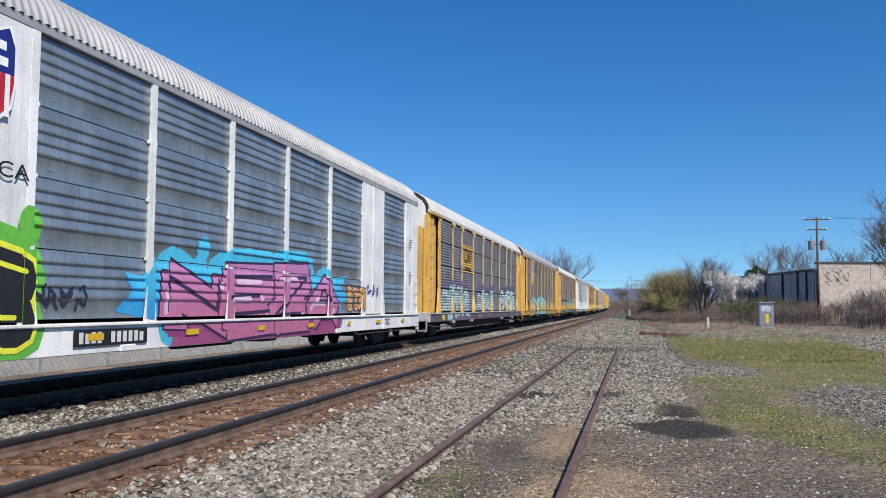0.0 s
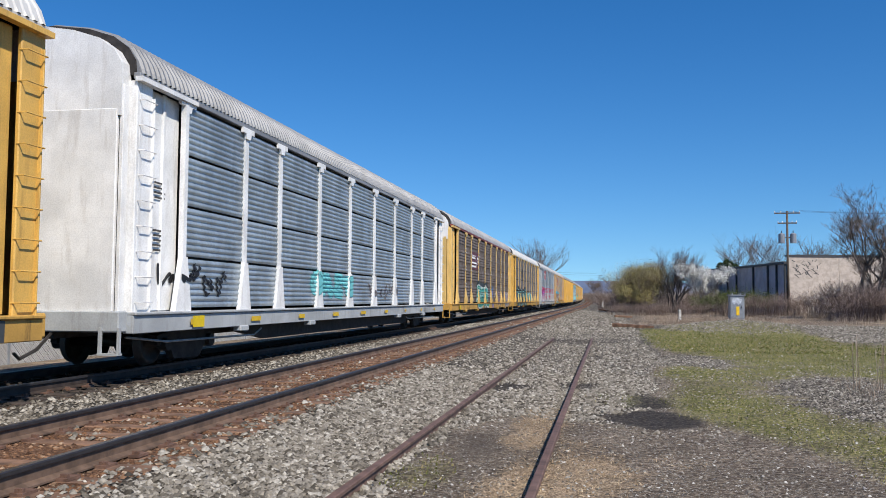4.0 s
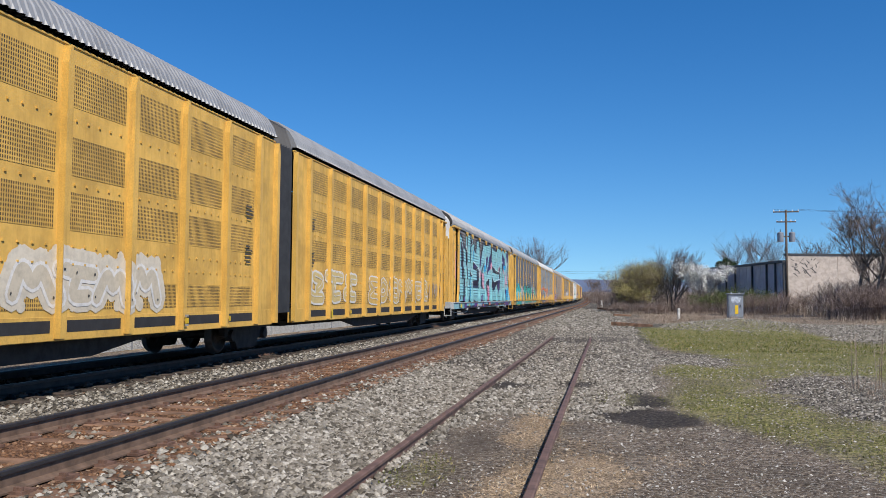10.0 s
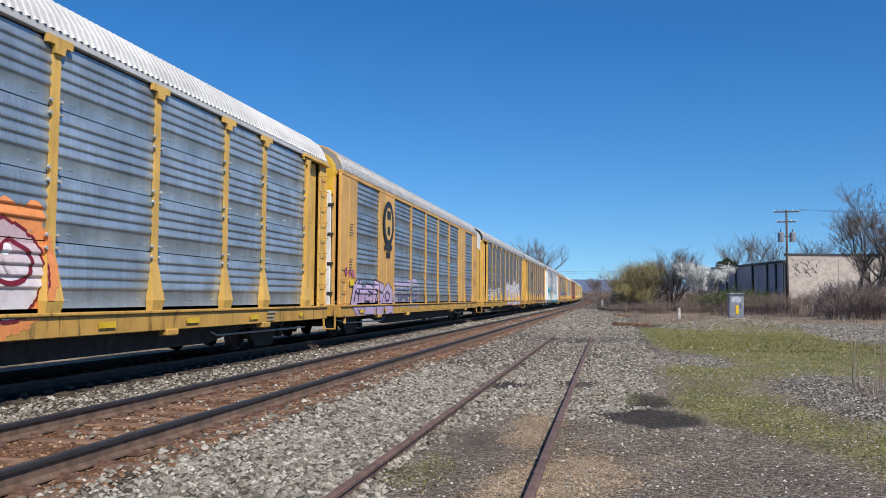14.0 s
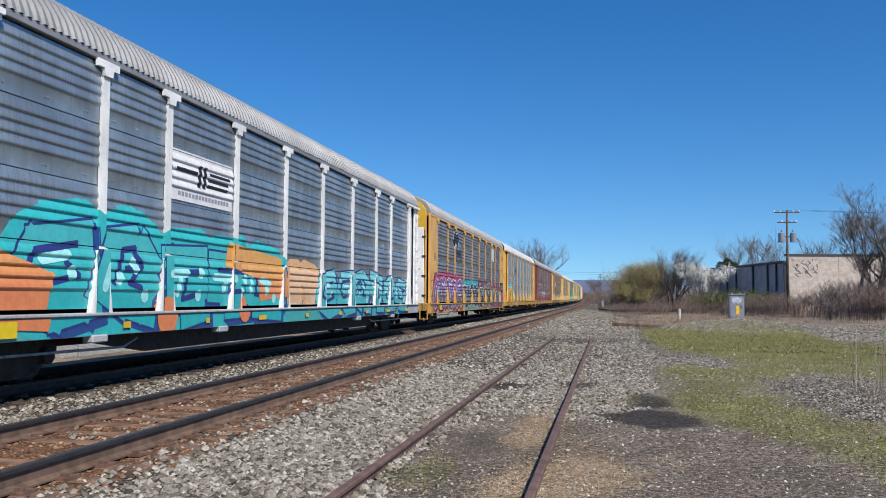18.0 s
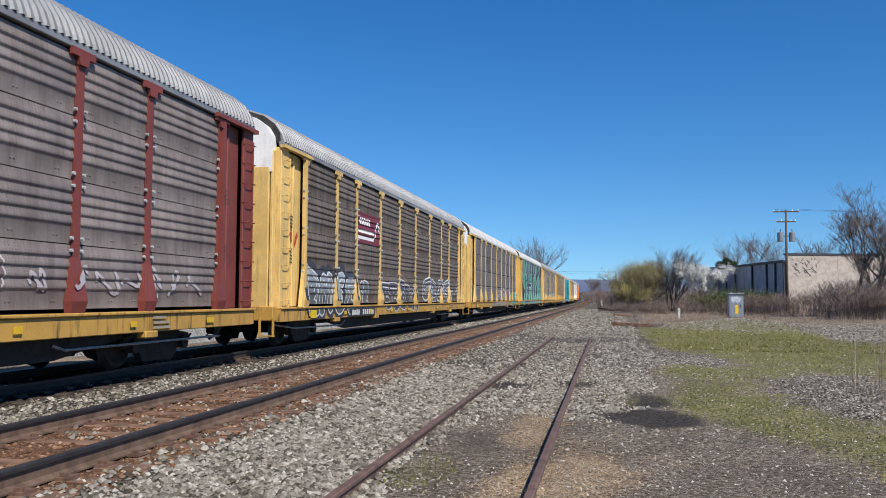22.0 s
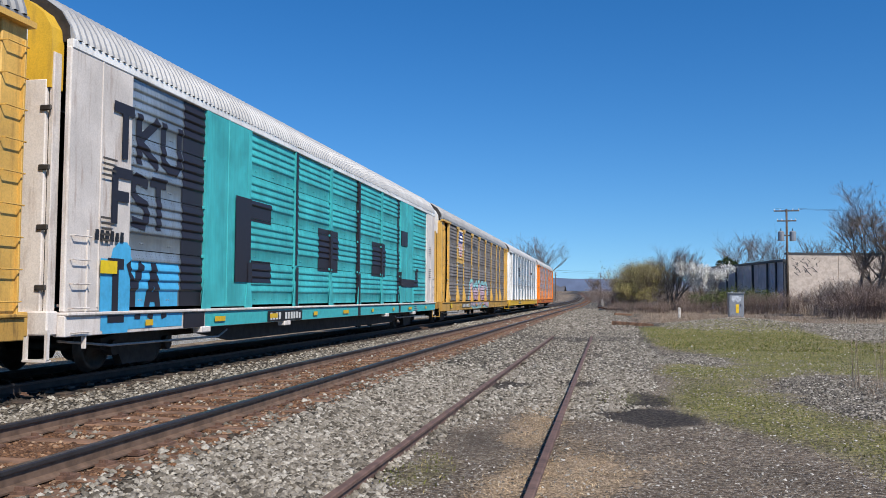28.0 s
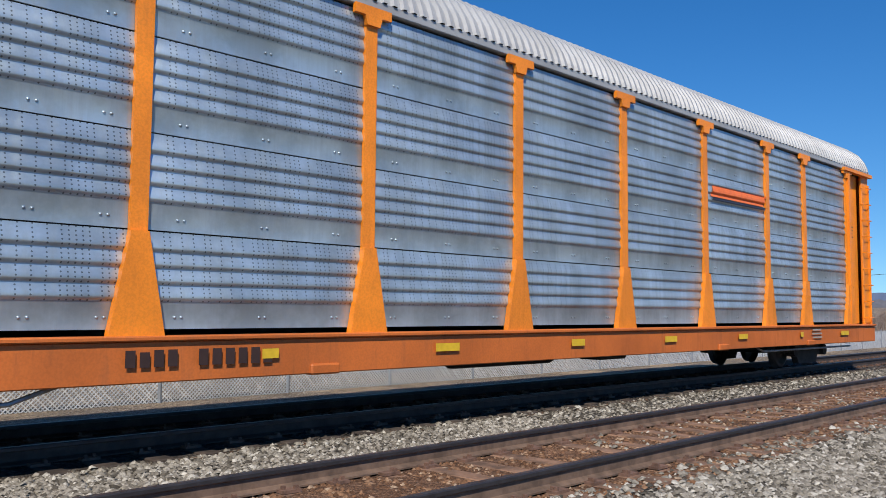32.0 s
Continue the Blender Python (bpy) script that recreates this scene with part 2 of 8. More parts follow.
def bend(y):
    """How far the line has swung to the left and climbed at y."""
    if y < 130:
        return 0.0, 0.0
    d = y - 130
    return -5.0e-5 * d * d, 1.55e-5 * d * d if d < 700 else 7.6


def smooth(a, b, x):
    t = min(1.0, max(0.0, (x - a) / (b - a)))
    return t * t * (3 - 2 * t)


def fbm(x, y, s):
    return noise.noise((x * s, y * s, 3.3)) + 0.5 * noise.noise((x * s * 2.1, y * s * 2.1, 9.1))


def ground_z(x, y):
    dx, dz = bend(y)
    u = x - dx
    z = 0.165 * smooth(-2.75, -3.9, u)                                   # ballast shoulder
    dip = math.exp(-((u + 7.15) / 0.7) ** 2) * 0.06
    z -= dip
    z -= 0.35 * smooth(-11.0, -13.0, u)
    z += 0.03 * fbm(x, y, 0.35) * smooth(-2.6, -0.4, u) + 0.012 * fbm(x, y, 1.9)
    m = math.hypot((x - 7.6) / 4.2, (y - 52) / 7.5)                     # gravel mound by the cabinet
    z += 0.45 * math.exp(-m * m * 1.6)
    z += 0.5 * smooth(25, 90, y) * smooth(4, 30, x)
    return z + dz


def blot(x, y, cx, cy, rx, ry, soft=0.5):
    d = math.hypot((x - cx) / rx, (y - cy) / ry) + 0.34 * fbm(x, y, 1.1) + 0.22 * fbm(x, y, 3.4)
    return 1 - smooth(1 - soft, 1 + soft, d)


def ground_marks(x, y):
    """Grass, straw, dark soil with painted under-train shade, rusty ballast and clean gravel at a place, each 0 to 1.
    """
    dx, _ = bend(y)
    u = x - dx
    n1, n2 = fbm(x, y, 0.33), fbm(x + 40, y, 1.3)
    edge = 0.75 + 0.06 * max(0, y - 14)
    if y < 13:
        edge = 0.75 + (13 - y) * 0.33
    grass = smooth(edge - 0.3, edge + 0.7, x + 0.35 * n1) * (0.80 + 0.26 * n1 + 0.22 * n2) * (0.62 + 0.38 * smooth(8.2, 10.8, y + 0.5 * n1))
    grass = max(grass, smooth(30, 36, y + 3 * n1) * smooth(1.0, 2.2, x) * (1 - smooth(46, 52, y)) * 0.95)
    grass *= 1 - 0.95 * blot(x, y, 4.6, 15.5, 1.7, 4.2, 0.35)
    grass *= 1 - 0.9 * blot(x, y, 2.0, 24.0, 1.3, 2.6, 0.4)
    grass = max(grass, 0.5 * blot(x, y, -1.75, 7.9, 0.4, 0.8, 0.5), 0.5 * blot(x, y, 0.1, 14.3, 0.5, 1.2))
    grass *= 1 - smooth(52, 62, y)
    grass *= 1 - 0.9 * smooth(8.6, 9.8, x + 0.6 * n1 - 0.06 * (y - 38)) * smooth(30, 38, y)
    straw = max(0.85 * blot(x, y, -0.92, 11.4, 0.34, 2.4), 0.8 * blot(x, y, -0.25, 8.3, 0.55, 1.5), 0.8 * blot(x, y, -0.85, 7.2, 0.35, 1.6),
                0.4 * blot(x, y, 0.6, 9.2, 0.5, 0.6))
    straw = max(straw, smooth(50, 60, y) * smooth(1.2, 2.4, u) * (0.45 + 0.4 * n1), 0.8 * smooth(-12.5, -14.5, u) * (0.6 + 0.4 * n1))
    soil = max(1.05 * blot(x, y, 0.72, 12.2, 0.66, 1.0, 0.35), 0.9 * blot(x, y, 0.66, 14.0, 0.34, 0.9, 0.4), 0.30 * smooth(-1.9, -1.0, u) * (1 - smooth(10, 13, y + n2)) * (1 - smooth(0.6, 1.6, x)) * (0.8 + 0.8 * n1),
               # the FAR_X band paints the train's shade into the track bed
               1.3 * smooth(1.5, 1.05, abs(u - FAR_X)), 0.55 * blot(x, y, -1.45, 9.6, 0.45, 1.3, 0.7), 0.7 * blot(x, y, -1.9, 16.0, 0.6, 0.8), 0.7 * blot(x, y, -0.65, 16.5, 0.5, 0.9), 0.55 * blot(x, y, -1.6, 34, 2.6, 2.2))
    rust = max(smooth(1.55, 0.9, abs(u - NEAR_X) + 0.15 * n2), 0.5 * smooth(1.7, 1.3, abs(u - FAR_X)), 0.25 * smooth(45, 90, y) * smooth(-1, -3, u))
    gravel = smooth(-1.35, -2.5, u + 0.2 * n2) * (1 - smooth(-11.5, -12.5, u))
    gravel = max(gravel, smooth(10.5, 13.5, y + 1.5 * n2) * (1 - smooth(edge - 0.4, edge + 0.3, x + 0.3 * n1)) * smooth(-12.5, -11.5, u) * 0.9)
    gravel = max(gravel, blot(x, y, 4.6, 15.5, 1.6, 4.0, 0.35), blot(x, y, 2.0, 24.0, 1.3, 2.6, 0.4), blot(x, y, 7.2, 50.5, 4.2, 6.0, 0.4))
    gravel = max(gravel, 0.85 * smooth(8.8, 10.2, x + 0.6 * n1 - 0.06 * (y - 38)) * smooth(32, 38, y) * (1 - smooth(54, 58, y + n2)))
    return grass, straw, soil, rust, gravel


def spaced(stops):
    out = []
    for (a, step), (b, _) in zip(stops, stops[1:]):
        k = max(1, round((b - a) / step))
        out += [a + (b - a) * i / k for i in range(k)]
    return out + [stops[-1][0]]


XS = spaced([(-3000, 700), (-900, 120), (-120, 16), (-24, 2.5), (-12, 0.3), (9, 0.9), (27, 5), (80, 30), (300, 150), (3000, 1)])
YS = spaced([(-3000, 700), (-900, 90), (-30, 8), (2, 0.3), (26, 0.6), (70, 3), (140, 12), (600, 60), (1500, 500), (4500, 1)])


def ground_material():
    n = Nodes("trackside_ground")

    def mark(name):
        a = n.node("ShaderNodeAttribute")
        a.attribute_name = name
        return a.outputs["Fac"]

    def cells(scale):
        v = n.node("ShaderNodeTexVoronoi")
        v.inputs["Scale"].default_value = scale
        n.link(n.where, v.inputs["Vector"])
        return v

    v, w = cells(21), cells(48)
    fine, mid_, big = n.noise(42, 4, 0.75), n.noise(9, 5, 0.7), n.noise(0.9, 5, 0.65)
    clump = n.noise(17, 5, 0.75)
    stone = n.ramp(v.outputs["Color"], (0.2, (0.085, 0.072, 0.057)), (0.5, (0.24, 0.213, 0.175)), (0.8, (0.43, 0.39, 0.33)))
    # shade in the gaps between stones, painted as dark cell edges
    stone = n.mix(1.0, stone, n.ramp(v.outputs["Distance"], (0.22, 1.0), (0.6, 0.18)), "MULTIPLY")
    dirt = n.ramp(clump, (0.38, (0.056, 0.041, 0.030)), (0.5, (0.150, 0.116, 0.086)), (0.62, (0.30, 0.25, 0.19)))
    chips = n.ramp(w.outputs["Color"], (0.56, 0.0), (0.60, 1.0))
    chips = n.math("MULTIPLY", chips, n.ramp(w.outputs["Distance"], (0.28, 1.0), (0.42, 0.0)))
    dirt = n.mix(chips, dirt, n.ramp(fine, (0.3, (0.30, 0.28, 0.25)), (0.7, (0.55, 0.53, 0.48))))
    rusty = n.ramp(fine, (0.38, (0.05, 0.024, 0.013)), (0.5, (0.155, 0.075, 0.040)), (0.62, (0.27, 0.155, 0.095)))
    green = n.ramp(clump, (0.38, (0.045, 0.045, 0.014)), (0.5, (0.165, 0.17, 0.045)), (0.56, (0.26, 0.245, 0.085)), (0.63, (0.36, 0.29, 0.165)))
    hay = n.ramp(fine, (0.38, (0.10, 0.072, 0.048)), (0.5, (0.34, 0.25, 0.16)), (0.62, (0.58, 0.455, 0.32)))
    # dark soil, and the shade painted along the far track
    loam_and_shade = n.ramp(clump, (0.38, (0.020, 0.017, 0.016)), (0.55, (0.066, 0.056, 0.048)), (0.66, (0.17, 0.145, 0.12)))

    def cut(name, low, high, by):
        return n.ramp(n.math("ADD", mark(name), n.math("MULTIPLY_ADD", by, 1.3, -0.65)), (low, 0.0), (high, 1.0))

    blend = n.math("MULTIPLY_ADD", clump, 0.5, n.math("MULTIPLY", mid_, 0.5))
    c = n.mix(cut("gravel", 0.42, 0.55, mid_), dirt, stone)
    c = n.mix(n.math("MULTIPLY", cut("rust", 0.4, 0.62, mid_), 0.9), c, rusty)
    c = n.mix(cut("soil", 0.42, 0.74, clump), c, loam_and_shade)
    c = n.mix(n.math("MULTIPLY", cut("straw", 0.40, 0.68, clump), 0.9), c, hay)
    c = n.mix(n.math("MULTIPLY", cut("grass", 0.28, 0.86, blend), 0.95), c, green)
    c = n.mix(1.0, c, n.ramp(big, (0.36, 0.72), (0.64, 1.12)), "MULTIPLY")
    c = n.mix(1.0, c, n.ramp(mid_, (0.36, 0.74), (0.64, 1.18)), "MULTIPLY")
    h = n.math("MULTIPLY_ADD", v.outputs["Distance"], -0.5, n.math("MULTIPLY", clump, 1.2))
    n.bump(h, 1.0, 0.035)
    return n.done(c, 0.9, 0.0, 0.2)


def build_ground():
    g = Geo()
    n = len(YS)
    g.v = [(x, y, ground_z(x, y)) for x in XS for y in YS]
    g.f = [(i * n + j, (i + 1) * n + j, (i + 1) * n + j + 1, i * n + j + 1) for i in range(len(XS) - 1) for j in range(n - 1)]
    me = mesh("ground", g, ground_material(), True)
    marks = [ground_marks(x, y) for x in XS for y in YS]
    for k, name in enumerate(("grass", "straw", "soil", "rust", "gravel")):
        me.attributes.new(name, "FLOAT", "POINT").data.foreach_set("value", [max(0.0, min(1.0, m[k])) for m in marks])
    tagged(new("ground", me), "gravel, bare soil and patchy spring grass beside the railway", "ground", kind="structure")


build_ground()

RAIL_MAT = plain("rail_side_rust", (0.135, 0.088, 0.062), 0.7, 0.2, 0.3, 5)
HEAD_MAT = plain("rail_head_steel", (0.035, 0.033, 0.036), 0.42, 0.3, 0.2, 9)
OLD_RAIL = plain("old_rail_rust", (0.125, 0.075, 0.06), 0.75, 0.1, 0.3, 5)
TIE_MAT = plain("weathered_tie_wood", (0.155, 0.088, 0.055), 0.85, 0, 0.45, 4, 0.6)
PLATE_MAT = plain("rusty_tie_plate", (0.15, 0.085, 0.06), 0.75, 0.2, 0.3, 12)


def rail(name, x, top, ys, parent, mats, swing=True, tall=0.17):
    """One rail: base, web and head, with a bright running surface of its own."""
    half = [(-0.07, 0), (-0.07, 0.015), (-0.012, 0.04), (-0.010, tall - 0.045), (-0.036, tall - 0.036), (-0.036, tall - 0.008), (-0.028, tall)]
    outline = half + [(-a, b) for a, b in half[::-1]]
    ways = []
    for y in ys:
        dx, dz = bend(y) if swing else (0, 0)
        ways.append([(x + dx + a, y, top - tall + b + dz) for a, b in outline])
    g = Geo().ribbon(None, [w[::-1] for w in ways])
    body = part(name, g, mats[0], parent)
    strip = []
    for y in ys:
        dx, dz = bend(y) if swing else (0, 0)
        strip.append([(x + dx + a, y, top + dz + b) for a, b in ((0.039, -0.034), (0.039, -0.006), (0.028, 0.003), (-0.028, 0.003), (-0.039, -0.006), (-0.039, -0.034))])
    part("running_surface", Geo().ribbon(None, strip), mats[1], body)
    return body


LINE = spaced([(-950, 60), (-10, 10), (130, 10), (1100, 1)])


# far track's wood and steel, darkened to deepen the train's shadow
SHADED_TIE = plain("shade_darkened_tie", (0.05, 0.036, 0.028), 0.8, 0, 0.45, 4, 0.6)
SHADED_RAIL = plain("shade_darkened_rail", (0.045, 0.032, 0.026), 0.7, 0.2, 0.3, 5)


def main_track(name, x, label, TIE_MAT, RAIL_MAT):
    t = thing(name, label, "railway track", kind="structure")
    for s in (-0.755, 0.755):
        rail("rail", x + s, RAIL_Z, LINE, t, (RAIL_MAT, HEAD_MAT))
    rnd = random.Random(int(-x * 10))
    ties = [mesh("tie", Geo().box(-1.3, -0.115, -0.17, 1.3, 0.115, 0, 0.012).box(-1.31, 0.02, -0.16, -1.2, 0.117, -0.02, 0.01), TIE_MAT) for _ in range(1)]
    rest, plates = Geo(), Geo()
    for k in range(-60, 1100):
        y = 2 + 0.53 * k + rnd.uniform(-0.03, 0.03)
        if y > 420:
            break
        dx, dz = bend(y)
        at = pose(x + dx + rnd.uniform(-0.06, 0.06), y, TIE_Z + dz - rnd.uniform(0, 0.02), 0, 0, rnd.uniform(-1.2, 1.2))
        if 2 <= y < 80:
            part("tie", ties[0], None, t, at=at)
        else:
            b = Geo().box(-1.3, -0.115, -0.17, 1.3, 0.115, 0)
            rest.add([at @ Vector(p) for p in b.v], b.f)
        if y < 90:
            for s in (-0.755, 0.755):
                plates.box(x + s - 0.17, y - 0.09, TIE_Z - 0.01, x + s + 0.17, y + 0.09, TIE_Z + 0.016)
                for e in (-0.105, 0.105, -0.14, 0.14):
                    q = y + rnd.choice((-0.05, 0.05))
                    plates.box(x + s + e - 0.016, q - 0.016, TIE_Z, x + s + e + 0.016, q + 0.016, TIE_Z + 0.045)
    tagged(part("tie_row", rest, TIE_MAT, t), kind="stuff")
    tagged(part("tie_plate", plates, PLATE_MAT, t), kind="stuff")
    return t


main_track("near_track", NEAR_X, "empty main track with rusty rails on brown-stained wooden ties", TIE_MAT, RAIL_MAT)
main_track("far_track", FAR_X, "main track under the passing freight train", SHADED_TIE, SHADED_RAIL)
siding = thing("old_siding", "disused siding with rust-brown rails sunk in gravel", "railway track", kind="structure")
SIDE_YS = spaced([(-30, 4), (2, 1.5), (34, 1)])
for sx in (SIDE_L, SIDE_R):
    rail("rail", sx, SIDE_Z, SIDE_YS, siding, (OLD_RAIL, OLD_RAIL), False)


# ---- the train ----
LEN = 28.2                      # from coupler to coupler
BAYS = (2.65, 1.95, 2.8, 2.75, 2.7, 2.75, 2.7, 1.95, 2.65)
SIDE = 1.60                     # half width over the side sheets
SILL0, SILL1, WALL0, WALL1 = 0.69, 1.04, 1.10, 4.86     # above the rail
EAVE, TOP = 4.94, 5.87


def ridges(kind, high):
    """The upright profile of a side sheet: (z, how far it stands out)."""
    p = [(0.0, 0.0)]
    if kind == "fine":
        k = max(3, round(high / 0.115))
        s = high / k
        for i in range(k):
            p += [(s * (i + 0.10), 0.0), (s * (i + 0.30), 0.030), (s * (i + 0.62), 0.030), (s * (i + 0.90), 0.0)]
    else:
        s = (high - 0.30) / 4
        for i in range(4):
            z = 0.26 + s * i
            p += [(z + s * 0.02, 0.0), (z + s * 0.07, 0.008), (z + s * 0.19, 0.028), (z + s * 0.28, 0.033), (z + s * 0.55, 0.024), (z + s * 0.98, 0.0)]
    return p + [(high, 0.0)]


def sheet_mesh(kind, wide, high, mat):
    def make():
        g = Geo()
        pr = ridges(kind, high)
        c = 0.03
        cols = [(0.0, 0.0), (c, 0.0), (c + 0.06, 1.0), (wide - c - 0.06, 1.0), (wide - c, 0.0), (wide, 0.0)]
        g.ribbon(None, [[(o * k, y, z) for z, o in pr] for y, k in cols])
        if kind == "wide":
            for y in (0.16, 0.5, 0.84):
                for z in (0.11,):
                    for e in (-0.035, 0.035):
                        g.box(0.0, y * wide + e - 0.011, z - 0.011, 0.010, y * wide + e + 0.011, z + 0.011)
        n = len(g.v)
        g.v += [(-0.02, 0, 0), (-0.02, wide, 0), (-0.02, wide, high), (-0.02, 0, high)]
        g.f += [(n, n + 3, n + 2, n + 1)]
        return mesh("panel", g, mat, True)
    return shared(("sheet", kind, round(wide, 2), round(high, 3), mat.name), make)


def roof_mesh(long, ribbed, mat):
    def make():
        g = Geo()
        arc = [(SIDE + 0.045, EAVE + 0.05), (SIDE + 0.025, EAVE + 0.13), (SIDE - 0.03, EAVE + 0.27), (SIDE - 0.18, EAVE + 0.49), (SIDE - 0.46, EAVE + 0.69),
               (SIDE - 0.93, EAVE + 0.84), (0, TOP)]
        arc = arc + [(-x, z) for x, z in arc[-2::-1]]
        pitch = 0.165
        k = int(long / pitch)
        ways = []
        deep = 0.040 if ribbed else 0.016
        for i in range(k):
            y = i * long / k
            for f, o in ((0.0, 0), (0.22, 0), (0.38, 1), (0.70, 1), (0.86, 0)):
                s = 1 + o * deep / 1.6
                lip = o * (0.036 - deep) / 1.6                # the rib ends stand proud over the rail
                ways.append([(x * (s + (max(0.0, lip) if z < EAVE + 0.08 else 0.0)), y + f * long / k, z + o * deep * min(1.0, max(0.0, (z - EAVE) * 1.6))) for x, z in arc])
        ways.append([(x, long, z) for x, z in arc])
        g.ribbon(None, ways)
        for y, flip in ((0, 0), (long, 1)):
            n = len(g.v)
            g.v += [(x, y, z) for x, z in arc]
            q = tuple(range(n, n + len(arc)))
            g.f.append(q if flip else q[::-1])
        return mesh("roof", g, mat, False)
    return shared(("roof", round(long, 1), ribbed, mat.name), make)


def hood_mesh(mat, y0, y1, low, out=-0.12):
    """An arched piece that follows the roof's outline, from y0 to y1, down to a height."""
    def make():
        g = Geo()
        arc = [(SIDE - 0.03, EAVE + 0.08), (SIDE - 0.05, EAVE + 0.27), (SIDE - 0.19, EAVE + 0.49), (SIDE - 0.47, EAVE + 0.69), (SIDE - 0.93, EAVE + 0.84), (0, TOP)]
        arc = [(SIDE - 0.02 + out, low)] + [(x + out * (0.9 if x else 0), z + out * (1 if out > 0 else 0.75)) for x, z in arc]
        arc = arc + [(-x, z) for x, z in arc[-2::-1]]
        n = len(arc)
        g.v = [(x, y, z) for y in (y0, y1) for x, z in arc]
        g.f = [(k, k + 1, n + k + 1, n + k) for k in range(n - 1)] + [tuple(range(n))[::-1], tuple(range(n, 2 * n))]
        return mesh("hood", g, mat)
    return shared(("hood", mat.name, y0, y1, low), make)


def cap_post_mesh(mat, wide_foot, style):
    def make():
        g = Geo()
        w = 0.088
        if style == "bracket":
            g.slab([(-w, WALL0 + 0.05), (w, WALL0 + 0.05), (w, WALL1), (-w, WALL1)], 0.0, 0.038)
            rows = ((WALL0 + 0.75, w + 0.006, w + 0.006, 0.041), (SILL1 + 0.17, 0.20, 0.17, 0.145), (SILL1 - 0.03, 0.18, 0.15, 0.10))
            v = [(x, y, z) for z, a, b, out in rows for x, y in ((0.0, -a), (out, -a), (out, b), (0.0, b))]
            g.add(v, [(0, 3, 2, 1), (8, 9, 10, 11)] + [(4 * r + k, 4 * r + (k + 1) % 4, 4 * r + 4 + (k + 1) % 4, 4 * r + 4 + k)[::-1] for r in (0, 1) for k in range(4)])
        elif style == "flare":
            g.slab([(-w, WALL0 + 0.9), (w, WALL0 + 0.9), (w, WALL1), (-w, WALL1)], 0.0, 0.05)
            g.slab([(-wide_foot, SILL1 - 0.03), (wide_foot, SILL1 - 0.03), (w, WALL0 + 0.92), (-w, WALL0 + 0.92)], 0.0, 0.085)
        else:
            h = 0.075
            g.slab([(-h, WALL0 - 0.04), (h, WALL0 - 0.04), (h, WALL1 + 0.02), (-h, WALL1 + 0.02)], 0.0, 0.055)
            g.slab([(-0.19, SILL1 - 0.04), (0.19, SILL1 - 0.04), (h, WALL0 + 0.55), (-h, WALL0 + 0.55)], 0.054, 0.075)
            for z in (2.03, 2.97, 3.91):
                for q in (-1, 1):
                    g.box(0.0, q * h, z - 0.03, 0.045, q * (h + 0.05), z + 0.03, 0.008)
        return mesh("post", g, mat)
    return shared(("post", mat.name, wide_foot, style), make)


def clip_mesh():
    """The small pressed clips that hold the sheets on both sides of a post."""
    def make():
        g = Geo()
        for z in (2.03, 2.97, 3.91):
            for s in (-1, 1):
                for e in (-0.09, 0.09):
                    g.tube([(0.03, s * 0.125, z + e), (0.07, s * 0.125, z + e)], 0.026, 8)
        return mesh("sheet_clip", g, M["grey"])
    return shared(("clip",), make)


def cap_mesh(mat, style):
    def make():
        g = Geo()
        g.slab([(-0.10, WALL1 - 0.20), (0.10, WALL1 - 0.20), (0.13, WALL1 - 0.085), (0.28, WALL1 - 0.085), (0.28, WALL1 + 0.03), (-0.28, WALL1 + 0.03), (-0.28, WALL1 - 0.085), (-0.13, WALL1 - 0.085)], 0.03, 0.09)
        return mesh("cap", g, mat)
    return shared(("cap", mat.name, style), make)


def rung_mesh(mat):
    return shared(("rung", mat.name), lambda: mesh("rung", Geo().tube([(-0.04, -0.2, 0), (0.085, -0.2, 0), (0.085, 0.2, 0), (-0.04, 0.2, 0)], 0.011, 6), mat))


def ladder(mat, parent, at, rungs=9, z0=1.2, z1=4.55):
    rail_ = shared(("stile", mat.name, z0, z1), lambda: mesh("ladder", Geo().box(-0.03, 0.185, z0 - 0.25, 0.04, 0.215, z1 + 0.1, 0.006), mat))
    lad = part("ladder", rail_, None, parent, at=at)
    for i in range(rungs):
        part("rung", rung_mesh(mat), None, lad, at=(0, 0, z0 + (z1 - z0) * i / (rungs - 1)))


